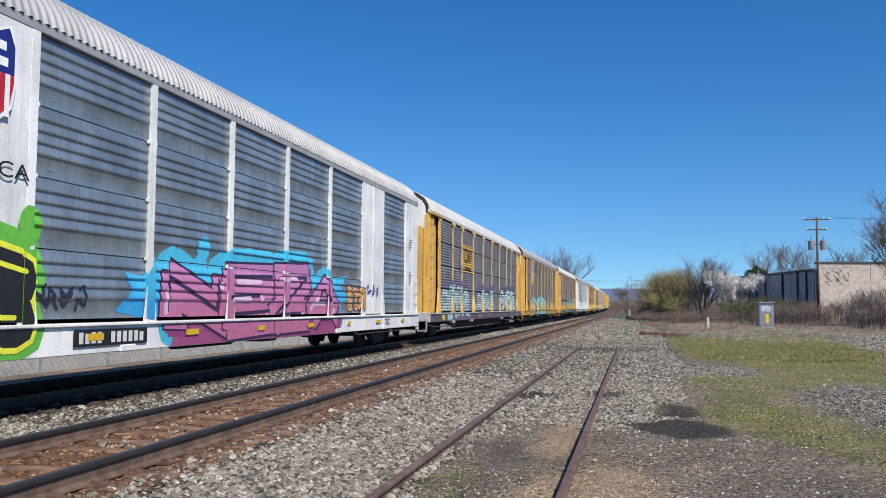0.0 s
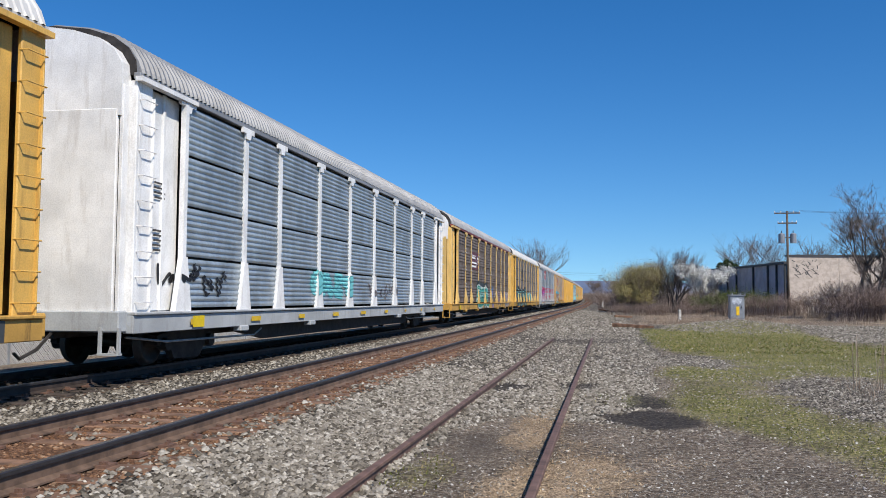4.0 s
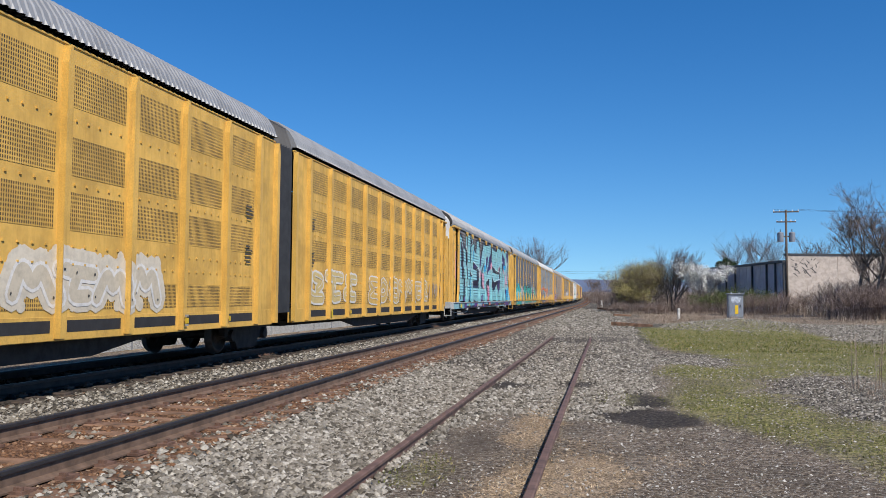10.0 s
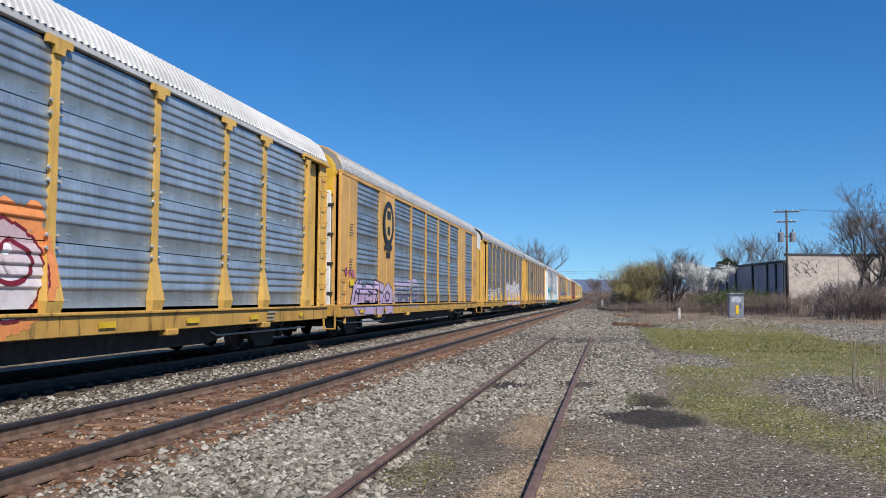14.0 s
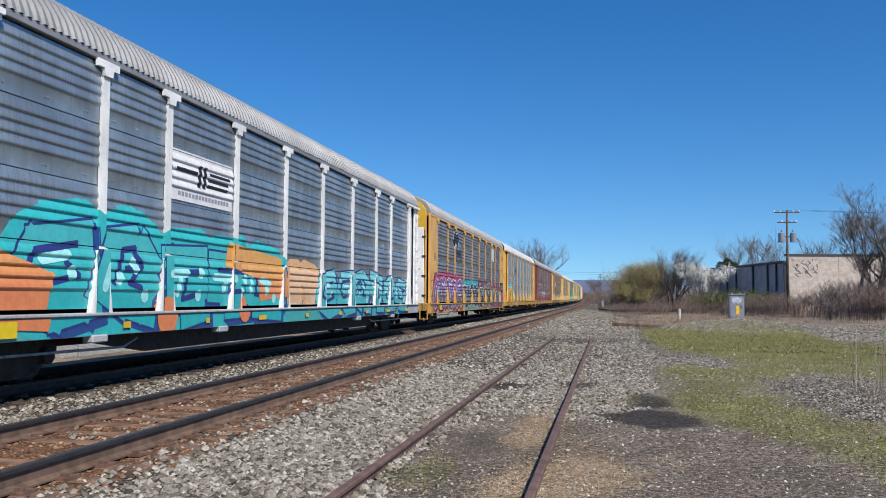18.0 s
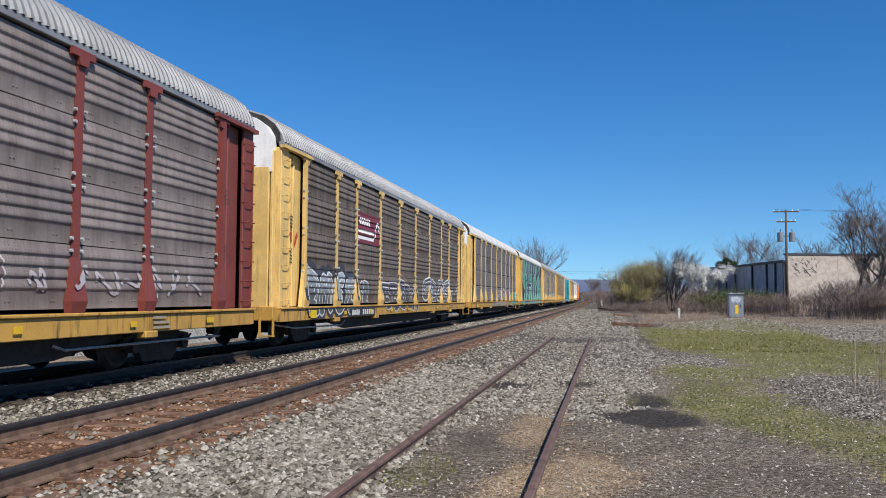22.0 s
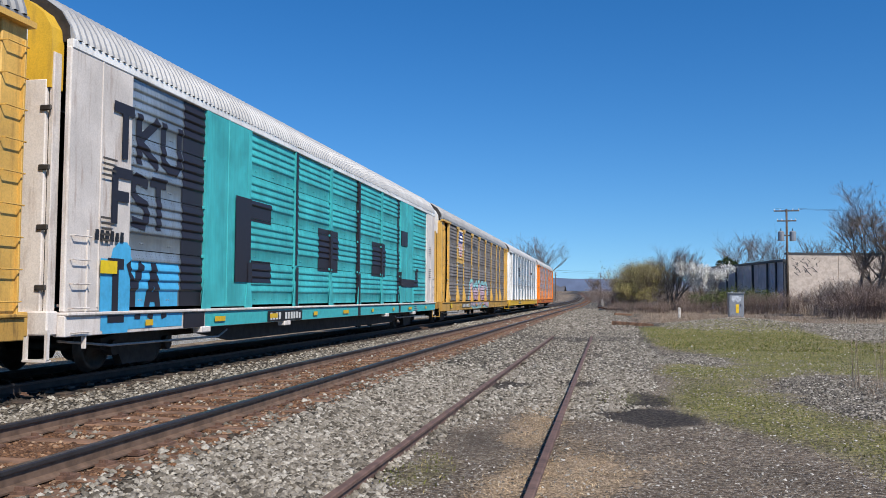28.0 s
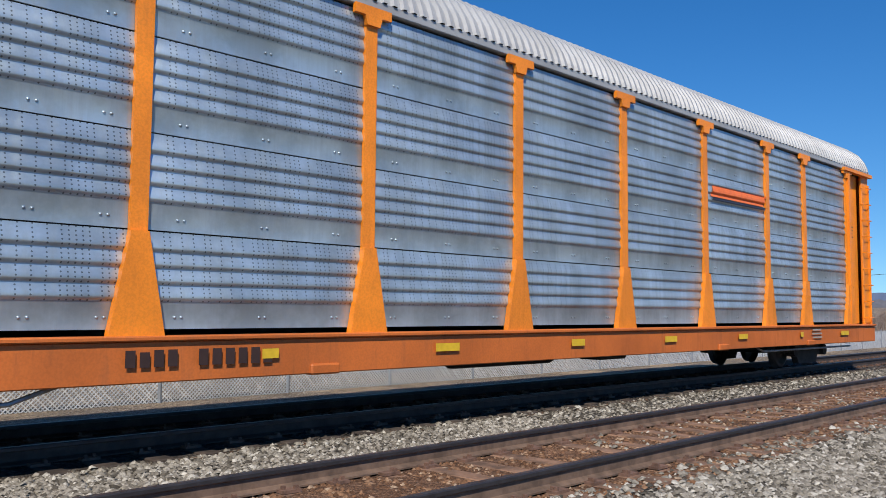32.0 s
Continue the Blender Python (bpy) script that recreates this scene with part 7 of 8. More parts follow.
def marks_27(car, z):
    paint_on(car, z, "logo_panel", [box_poly(5.38, 7.13, 3.05, 4.84)], M["yellow"], 0.02, "yellow panel")
    shield(car, z, 6.22, 3.32, 1.25, 1.48)
    paint_on(car, z, "lettering", words("BUILDING", 7.95, 4.02, 0.30, 1.85) + words("AMERICA", 10.3, 4.04, 0.30, 1.72), spray((0.03, 0.03, 0.035)), 0.024)
    graffiti(car, z, 9.4, 16.5, 0.6, 2.2, 5, (0.50, 0.34, 0.40), (0.58, 0.44, 0.50), (0.06, 0.03, 0.05), (0.22, 0.48, 0.50), None, None, 0.32, 0.06, 281, True)
    number_board(car, z, 6.3, 9.2, 0.64, 0.92, (0.10, 0.07, 0.03))


def marks_28(car, z):
    speed_lines(car, z, 7.45, 9.8, 3.05, 3.9)
    paint_on(car, z, "emblem", stroke([(18.7, 3.5), (19.3, 3.85)], 0.09) + stroke([(18.7, 3.85), (19.3, 3.5)], 0.09), spray((0.5, 0.02, 0.02)), 0.024, "small red crossed emblem")
    paint_on(car, z, "emblem_print", bars(19.4, 21.1, 3.55, 3.75, 9), spray((0.06, 0.06, 0.08)), 0.024)
    number_board(car, z, 7.3, 9.4, 0.64, 0.94, BLACK)


def marks_29(car, z):
    paint_on(car, z, "logo_bar", [box_poly(18.5, 20.8, 3.50, 3.72, 0.1)], spray((0.62, 0.13, 0.03)), 0.024, "orange bar")
    paint_on(car, z, "logo_bar", [box_poly(18.5, 20.8, 3.43, 3.49, 0.1)], spray((0.02, 0.02, 0.03)), 0.024)
    number_board(car, z, 7.0, 8.8, 0.64, 0.88, None, (0.04, 0.02, 0.015))
    paint_on(car, z, "number_print", bars(1.7, 2.25, 2.75, 2.9, 4) + bars(1.7, 2.25, 2.5, 2.65, 5), spray((0.03, 0.02, 0.02)), 0.02)


OWN = (marks_0, marks_1, marks_2, marks_3, marks_4, marks_5, marks_6, marks_7, marks_8, marks_9, marks_10, marks_11, marks_12, marks_13, marks_14, marks_15, marks_16,
       marks_17, marks_18, marks_19, marks_20, marks_21, marks_22, marks_23, marks_24, marks_25, marks_26, marks_27, marks_28, marks_29)
TRAIN = []
for number, ((_, c), own) in enumerate(zip(CARS, OWN)):
    car = artic_unit(c) if c["style"] == "artic" else autorack(c)
    TRAIN.append(car)
    zones = regions(c)
    common_marks(car, c, zones, number)
    own(car, zones)


# ---- stones, grass and weeds ----
def cloud_mesh(name, verts, tris, material, smooth_=False):
    me = bpy.data.meshes.new(name)
    me.vertices.add(len(verts))
    me.vertices.foreach_set("co", np.asarray(verts, dtype=np.float32).ravel())
    k = tris.shape[1]
    me.loops.add(len(tris) * k)
    me.loops.foreach_set("vertex_index", np.asarray(tris, dtype=np.int32).ravel())
    me.polygons.add(len(tris))
    me.polygons.foreach_set("loop_start", np.arange(0, len(tris) * k, k, dtype=np.int32))
    me.materials.append(material)
    me.update(calc_edges=True)
    me.validate()
    return me


def island_material(name, *stops, rough=0.9, grain=30):
    """One colour a piece, from a ramp, with fine grain."""
    n = Nodes(name)
    r = n.node("ShaderNodeNewGeometry").outputs["Random Per Island"]
    c = n.ramp(r, *stops)
    c = n.mix(1.0, c, n.ramp(n.noise(grain, 3, 0.6), (0.38, 0.68), (0.6, 1.1)), "MULTIPLY")
    return n.done(c, rough, 0.0, 0.25)


RS = np.random.RandomState(5)


def stones(name, spots, low, high, material, label):
    """Crushed stones: each a jittered, squashed eight-sided block, half sunk."""
    spots = np.asarray(spots)
    n = len(spots)
    unit = np.array([(1, 0, 0), (0, 1, 0), (-1, 0, 0), (0, -1, 0), (0.1, 0.1, 1), (0, 0, -0.6), (0.7, 0.65, 0.5), (-0.65, -0.6, 0.55)], dtype=float)
    faces = np.array([(0, 6, 4), (0, 1, 6), (1, 4, 6), (1, 2, 4), (2, 7, 4), (2, 3, 7), (3, 4, 7), (3, 0, 4)])
    size = (low + (high - low) * RS.rand(n) ** 2)[:, None, None]
    v = unit[None] * size * (0.65 + 0.7 * RS.rand(n, 8, 3))
    v[:, :, 2] *= 0.75
    a = RS.rand(n) * 6.283
    c, s = np.cos(a)[:, None], np.sin(a)[:, None]
    x, y = v[:, :, 0] * c - v[:, :, 1] * s, v[:, :, 0] * s + v[:, :, 1] * c
    tilt = (RS.rand(n) - 0.5)[:, None] * 1.2
    v = np.stack([x, y, v[:, :, 2] + x * tilt], -1) + spots[:, None, :]
    f = faces[None] + (np.arange(n) * 8)[:, None, None]
    return tagged(new(name, cloud_mesh(name, v.reshape(-1, 3), f.reshape(-1, 3), material)), label, "gravel", kind="stuff")


MARKS = {}


def marks_near(x, y):
    """ground_marks() on a lattice of 12 cm, kept for reuse."""
    k = (round(x / 0.12), round(y / 0.12))
    if k not in MARKS:
        MARKS[k] = ground_marks(k[0] * 0.12, k[1] * 0.12)
    return MARKS[k]


def scatter(n, x0, x1, y0, y1, keep):
    """Places on the ground, thinned by keep(x, y), which gives 0 to 1. Nearer rows are denser."""
    out = []
    for _ in range(n):
        x, y = x0 + (x1 - x0) * random.random(), y0 + (y1 - y0) * random.random() ** 1.6
        if random.random() < keep(x, y):
            out.append((x, y, ground_z(x, y)))
    return out


STONE = island_material("crushed_stone", (0.0, (0.05, 0.043, 0.034)), (0.3, (0.165, 0.147, 0.12)), (0.8, (0.285, 0.26, 0.22)), (1.0, (0.44, 0.415, 0.365)))
RUSTY = island_material("rust_stained_stone", (0.0, (0.05, 0.024, 0.012)), (0.4, (0.15, 0.074, 0.038)), (0.8, (0.235, 0.135, 0.078)), (1.0, (0.36, 0.27, 0.19)))


def clean_stone(x, y):
    m = marks_near(x, y)
    return max(0, m[4] - m[0] * 0.9 - m[2] * 1.3 - m[1] * 0.5) * (1 if abs(x - NEAR_X) > 1.35 + 0.25 * random.random() else 0.08) * (1 if abs(x - FAR_X) > 1.2 else 0.3)


# near-black stones that deepen the shadow under the train
SHADED_STONE = island_material("shade_darkened_stone", (0.0, (0.012, 0.010, 0.009)), (0.7, (0.04, 0.033, 0.028)), (1.0, (0.10, 0.085, 0.07)))
CHIP = island_material("pale_pebble", (0.0, (0.08, 0.068, 0.055)), (0.5, (0.24, 0.22, 0.19)), (0.8, (0.36, 0.34, 0.30)), (1.0, (0.54, 0.52, 0.48)))


def between_ties(x, y):
    k = abs(((y - 2) / 0.53 + 0.5) % 1 - 0.5) * 0.53
    return 1.0 if k > 0.13 else 0.10


def lower(spots, by):
    return [(x, y, z - by) for x, y, z in spots]


def stone_field(x, y):
    m = marks_near(x, y)
    return (0.40 + 0.6 * m[4]) * max(0.0, 1 - 1.1 * m[2])


stones("ballast_stones", scatter(78000, -4.2, 0.9, 5.0, 19, clean_stone), 0.016, 0.052, STONE, "loose grey crushed stone beside the tracks")
stones("ballast_stones", scatter(15000, -8.4, -6.2, 2.0, 9.5, clean_stone), 0.018, 0.048, STONE, "loose grey crushed stone between the two tracks")
stones("ballast_stones", scatter(36000, -8.6, 1.4, 8.0, 46, clean_stone), 0.024, 0.055, STONE, "loose grey crushed stone between the tracks")
stones("ballast_stones", scatter(12000, -8.2, 1.6, 44, 125, lambda x, y: clean_stone(x - bend(y)[0], y)), 0.05, 0.10, STONE, "grey crushed stone farther along the line")
stones("ballast_stones", scatter(26000, 0.9, 7.5, 9.5, 28, clean_stone), 0.012, 0.036, STONE, "loose grey stones in a worn patch of the field")
stones("track_stones", lower(scatter(50000, -6.6, -3.7, 2.0, 34, lambda x, y: (1.0 if abs(x - NEAR_X) < 1.25 else 0.5) * between_ties(x, y)), 0.012), 0.015, 0.042, RUSTY, "rust-brown stones between the ties")
stones("track_stones", scatter(7000, -10.6, -7.9, 6, 34, lambda x, y: 0.9 * between_ties(x, y)), 0.02, 0.055, SHADED_STONE, "stones under the train, coloured dark for its shade")
stones("field_stones", scatter(52000, -2.0, 6.5, 5.5, 24, stone_field), 0.005, 0.021, CHIP, "pebbles scattered over soil and grass")
stones("field_stones", scatter(9000, -2.0, 12.0, 18, 44, stone_field), 0.015, 0.035, CHIP, "pebbles scattered over grass")
stones("mound_stones", scatter(26000, 3.0, 22.0, 36, 58, lambda x, y: marks_near(x, y)[4]), 0.03, 0.075, STONE, "heap of grey stones before the cabinet")


def blades(name, spots, low, high, wide, lean, material, label, category="grass", bend_=0.35):
    """Upright blades or stalks, each of two narrow quads."""
    spots = np.asarray(spots)
    n = len(spots)
    h = low + (high - low) * RS.rand(n)
    a, b = RS.rand(n) * 6.283, RS.rand(n) * 6.283
    w = wide * (0.6 + 0.8 * RS.rand(n))
    side = np.stack([np.cos(a), np.sin(a), np.zeros(n)], -1) * w[:, None]
    way = np.stack([np.cos(b), np.sin(b), np.zeros(n)], -1) * (lean * RS.rand(n) * h)[:, None]
    up = np.zeros((n, 3))
    up[:, 2] = h
    p0, p1, p2 = spots, spots + up * 0.55 + way * bend_, spots + up + way
    v = np.stack([p0 - side, p0 + side, p1 + side * 0.8, p1 - side * 0.8, p2 + side * 0.15, p2 - side * 0.15], 1)
    f = np.array([(0, 1, 2, 3), (3, 2, 4, 5)])[None] + (np.arange(n) * 6)[:, None, None]
    return tagged(new(name, cloud_mesh(name, v.reshape(-1, 3), f.reshape(-1, 4), material)), label, category, kind="stuff")


GRASS = island_material("spring_grass", (0.0, (0.06, 0.072, 0.016)), (0.5, (0.165, 0.18, 0.042)), (0.75, (0.25, 0.235, 0.08)), (1.0, (0.38, 0.30, 0.165)))
HAY = island_material("dry_straw", (0.0, (0.18, 0.12, 0.07)), (0.5, (0.42, 0.30, 0.18)), (1.0, (0.62, 0.50, 0.34)))
WEED = island_material("dead_weeds", (0.0, (0.17, 0.125, 0.095)), (0.5, (0.31, 0.24, 0.185)), (1.0, (0.45, 0.37, 0.29)))
blades("grass", scatter(110000, -2.2, 13, 6, 40, lambda x, y: max(0, marks_near(x, y)[0] - 0.12)), 0.010, 0.042, 0.0055, 1.3, GRASS, "short patchy spring grass")
blades("far_grass", scatter(26000, 1.0, 22, 28, 52, lambda x, y: max(0, marks_near(x, y)[0] - 0.1)), 0.02, 0.065, 0.012, 1.2, GRASS, "short green grass before the weeds")
blades("straw", scatter(34000, -2.2, 1.8, 5.5, 16, lambda x, y: max(0, marks_near(x, y)[1] - 0.15)), 0.006, 0.03, 0.0035, 5.0, HAY, "flattened dry straw between the siding rails", "straw")


def weed_keep(x, y):
    dx, _ = bend(y)
    return smooth(1.2, 3.2, x - dx + 1.2 * fbm(x, y, 0.12)) * smooth(54, 62, y + 5 * fbm(x, y, 0.15) + (4 if x < 8 else -4)) * (0.25 + 0.75 * smooth(-0.5, 0.3, fbm(x, y, 0.2)))


blades("dead_weeds", scatter(12000, 1.0, 14, 54, 108, weed_keep), 0.06, 0.38, 0.008, 1.8, WEED, "low dead brown weeds before the thicket", "weeds")
blades("dead_weeds", scatter(15000, 15.5, 34, 57, 108, weed_keep), 0.12, 0.75, 0.009, 1.5, WEED, "tall dead brown weeds along the line", "weeds")
blades("dead_weeds", scatter(7000, -40, -16.4, 20, 190, lambda x, y: 0.85), 0.3, 0.9, 0.02, 0.5, WEED, "dead weeds behind the far track", "weeds")
for wx, wy, n in ((4.47, 16.9, 3), (4.9, 17.0, 4), (5.3, 17.4, 3)):
    g = Geo()
    rnd = random.Random(int(wx * 100))
    for k in range(n):
        x, y, h = wx + rnd.uniform(-0.1, 0.1), wy + rnd.uniform(-0.1, 0.1), rnd.uniform(0.6, 1.15)
        tip = (x + rnd.uniform(-0.06, 0.06), y, ground_z(x, y) + h)
        g.tube([(x, y, ground_z(x, y) - 0.02), tip], 0.008, 5, 0.003)
        for j in range(5):
            t = rnd.uniform(0.4, 0.95)
            q = Vector((x, y, ground_z(x, y))).lerp(Vector(tip), t)
            g.tube([q, q + Vector((rnd.uniform(-0.09, 0.09), rnd.uniform(-0.05, 0.05), rnd.uniform(0.03, 0.1)))], 0.004, 4, 0.002)
    ob = new("dry_stalk", mesh("dry_stalk", g, WEED))
    tagged(ob, "thin dead weed stalks standing in gravel", "weeds", "dead stalks")
blades("dry_tuft", scatter(1500, 4.3, 6.4, 14.5, 19, lambda x, y: 0.5), 0.03, 0.16, 0.005, 1.6, WEED, "low tangle of dead weeds on gravel", "weeds")

# ---- trees and brush ----
BARK = plain("grey_bark", (0.15, 0.125, 0.105), 0.9, 0, 0.35, 5, 0.5)
TWIG = plain("brown_twigs", (0.185, 0.145, 0.122), 0.9, 0, 0.25, 3)
BRUSH = island_material("brush_stems", (0.0, (0.12, 0.085, 0.07)), (0.6, (0.27, 0.20, 0.165)), (1.0, (0.44, 0.35, 0.29)))
BLOSSOM = island_material("white_blossom", (0.0, (0.58, 0.58, 0.54)), (0.6, (0.78, 0.78, 0.75)), (1.0, (0.86, 0.86, 0.84)))
CATKIN = island_material("yellow_green_leaf", (0.0, (0.18, 0.155, 0.06)), (0.5, (0.37, 0.325, 0.125)), (1.0, (0.55, 0.48, 0.23)))
GREENERY = island_material("young_green_leaf", (0.0, (0.05, 0.075, 0.02)), (1.0, (0.16, 0.19, 0.06)))
NEEDLE = island_material("dark_needles", (0.0, (0.018, 0.03, 0.012)), (1.0, (0.06, 0.085, 0.03)))
BUD = island_material("reddish_buds", (0.0, (0.12, 0.075, 0.055)), (1.0, (0.27, 0.20, 0.15)))


def grow(rnd, limbs, twigs, base, way, length, r, level, most, spread, ends, thin=0.5, busy=0):
    p, d = Vector(base), Vector(way).normalized()
    pts = [p.copy()]
    steps = 4 if level < 2 else 3
    for k in range(steps):
        bent = 0.13 if not busy else 0.20
        d = (d + Vector((rnd.gauss(0, bent), rnd.gauss(0, bent), rnd.gauss(0.05, 0.08)))).normalized()
        p = p + d * (length / steps)
        pts.append(p.copy())
    tip = r * (0.62 if level == 0 else 0.45)
    (limbs if level < 2 else twigs).tube(pts, r, 6 if level == 0 else (4 if level < 2 else 3), tip, level == 0)
    if level >= most:
        ends.append(p)
        return
    n = rnd.randint(3, 5) + (busy if level < 3 else 0) if level else rnd.randint(5, 7) + busy
    for k in range(n):
        t = rnd.uniform(0.35 if level else 0.28, 1.0)
        i = min(len(pts) - 2, int(t * (len(pts) - 1)))
        q = pts[i].lerp(pts[i + 1], t * (len(pts) - 1) - i)
        a = rnd.uniform(0, 6.283)
        out = Vector((math.cos(a), math.sin(a), 0)) * spread + d * rnd.uniform(0.6, 1.1) + Vector((0, 0, 0.25))
        grow(rnd, limbs, twigs, q, out, length * (rnd.uniform(0.42, 0.68) if busy > 1 else rnd.uniform(0.5, 0.78)), max(r * rnd.uniform(thin - 0.1, thin + 0.1), 0.014 if level < 2 else 0.007), level + 1, most, spread, ends, thin, busy)


def tree(name, label, x, y, high, r=0.16, trunks=1, spread=0.75, most=4, seed=1, leaf=None, leaves=0, size=0.1, group="", lean_=0.45, fuzz=0.22, thin=0.5, busy=0):
    """A bare or budding tree: trunk and limbs, twigs and, if any, a crown of small leaves round the twig ends."""
    rnd = random.Random(seed)
    limbs, twigs, ends = Geo(), Geo(), []
    z = ground_z(x, y) - 0.15
    for k in range(trunks):
        a = rnd.uniform(0, 6.283)
        lean = (lean_ if trunks > 1 else 0.08)
        grow(rnd, limbs, twigs, (math.cos(a) * 0.25 * (trunks > 1), math.sin(a) * 0.25 * (trunks > 1), 0), (math.cos(a) * lean, math.sin(a) * lean, 1), high * rnd.uniform(0.42, 0.5), r * rnd.uniform(0.75, 1), 0, most, spread, ends, thin, busy)
    top = max(p.z for p in ends)
    k = high / top
    for g in (limbs, twigs):
        g.v = [(a * k, b * k, c * k) for a, b, c in g.v]
    t = thing(name, label, "tree", (x, y, z), group)
    part("trunk", limbs, BARK, t, smooth=True)
    tagged(part("twig_crown", twigs, TWIG, t), kind="stuff")
    if leaf:
        ends = [p * k for p in ends]
        n = leaves
        at = np.array([rnd.choice(ends)[:] for _ in range(n)]) + RS.normal(0, fuzz, (n, 3)) * (high / 8)
        u = RS.normal(0, 1, (n, 3))
        u /= np.linalg.norm(u, axis=1)[:, None]
        w = np.cross(u, RS.normal(0, 1, (n, 3)))
        w /= np.linalg.norm(w, axis=1)[:, None] + 1e-6
        s = size * (0.5 + RS.rand(n))[:, None]
        v = np.stack([at - u * s, at + w * s * 0.6, at + u * s, at - w * s * 0.6], 1).reshape(-1, 3)
        f = np.arange(n * 4).reshape(-1, 4)
        ob = new("crown", cloud_mesh("crown", v, f, leaf))
        ob.parent = t
        tagged(ob, kind="stuff")
    return t


def thicket(label, x, y, wide, deep, high, stems, seed, material=None, leaf=None):
    """A tangle of arching stems."""
    rnd = random.Random(seed)
    g = Geo()
    base = ground_z(x, y)
    for _ in range(stems):
        a, b = rnd.uniform(-wide / 2, wide / 2), rnd.uniform(-deep / 2, deep / 2)
        h = high * rnd.uniform(0.45, 1.0) * (1 - 0.5 * (2 * a / wide) ** 4)
        c = rnd.uniform(0, 6.283)
        o = rnd.uniform(0.2, 0.9) * h * 0.6
        pts = [(a, b, -0.1), (a + math.cos(c) * o * 0.3, b + math.sin(c) * o * 0.3, h * 0.6), (a + math.cos(c) * o, b + math.sin(c) * o, h), (a + math.cos(c) * o * 1.6, b + math.sin(c) * o * 1.6, h * rnd.uniform(0.7, 1.05))]
        g.tube(pts, rnd.uniform(0.008, 0.018), 3, 0.005, False)
        for k in range(4):
            q = Vector(pts[1]).lerp(Vector(pts[2]), rnd.random())
            g.tube([q, q + Vector((rnd.gauss(0, 0.3), rnd.gauss(0, 0.3), rnd.uniform(0.1, 0.6)))], 0.007, 3, 0.004, False)
    ob = new("brush", mesh("brush", g, material or BRUSH))
    ob.location = (x, y, base)
    tagged(ob, label, "bush", "brush along the line", "stuff")


for wx, wy, wh, ws in ((3.9, 110, 7.0, 11), (2.7, 114, 5.6, 12), (4.7, 112, 7.2, 13), (3.2, 108, 4.6, 52)):
    tree("willow_tree", "tree with yellow-green catkins in a thicket", wx, wy, wh, 0.05, 6, 0.75, 4, ws, CATKIN, 7500, 0.068, "willows", lean_=0.32, fuzz=0.34, busy=1)
tree("bare_tree", "leafless dark tree in a thicket", 7.9, 109, 8.8, 0.12, 6, 0.36, 4, 14, None, 0, 0.06, lean_=0.2, busy=1)
tree("blossom_tree", "tree in full white blossom", 11.5, 107, 6.4, 0.08, 4, 0.34, 4, 15, BLOSSOM, 15000, 0.075, lean_=0.16, fuzz=0.24)
tree("bare_tree", "large leafless tree with many limbs", 20.2, 72.5, 11.2, 0.17, 3, 0.8, 5, 217, lean_=0.30, thin=0.48, busy=2)
tree("bare_tree", "leafless tree behind the warehouse", 26.0, 172, 15.0, 0.24, 2, 0.75, 4, 18, group="trees behind the warehouse")
tree("bare_tree", "leafless tree behind the warehouse", 31.5, 176, 15.5, 0.24, 2, 0.75, 4, 19, group="trees behind the warehouse")
tree("bare_tree", "leafless tree behind the warehouse", 38.0, 180, 15.0, 0.24, 2, 0.7, 4, 20, group="trees behind the warehouse")
tree("bare_tree", "leafless tree behind the warehouse", 60.0, 170, 16.0, 0.24, 2, 0.7, 4, 29, group="trees behind the warehouse")
tree("evergreen_tree", "dark evergreen beyond the warehouse roof", 24.5, 168, 8.6, 0.2, 1, 0.9, 4, 21, NEEDLE, 6000, 0.2)
for k, (bx, by, bw, bd, bh, n) in enumerate(((4.5, 113, 9, 5, 3.4, 420), (12, 112, 8, 5, 3.0, 380), (1.4, 150, 6, 6, 4.0, 260), (19.6, 68, 6, 5, 2.5, 900), (25, 66, 8, 6, 3.0, 900), (21, 76, 8, 5, 3.1, 700), (27, 78, 10, 5, 3.6, 600), (14.5, 84, 7, 5, 1.9, 420), (23, 71, 8, 3, 3.0, 420),
                                                    (9, 94, 10, 4, 1.2, 320), (3.0, 92, 6, 4, 1.1, 240), (19, 93, 6, 2, 2.2, 300), (34, 84, 10, 6, 3.4, 380), (12, 100, 8, 4, 2.2, 300))):
    thicket("dense brown leafless brush", bx, by, bw, bd, bh, n, 300 + k)
for k, (sx, sy, sh) in enumerate(((11.4, 87, 2.7), (13.2, 89, 2.9), (9.9, 96, 2.2), (15.2, 90, 2.6))):
    tree("green_shrub", "low green shrub before the dark warehouse flank", sx, sy, sh, 0.04, 5, 0.9, 3, 60 + k, GREENERY, 3000, 0.05, "shrubs before the warehouse", fuzz=0.7)
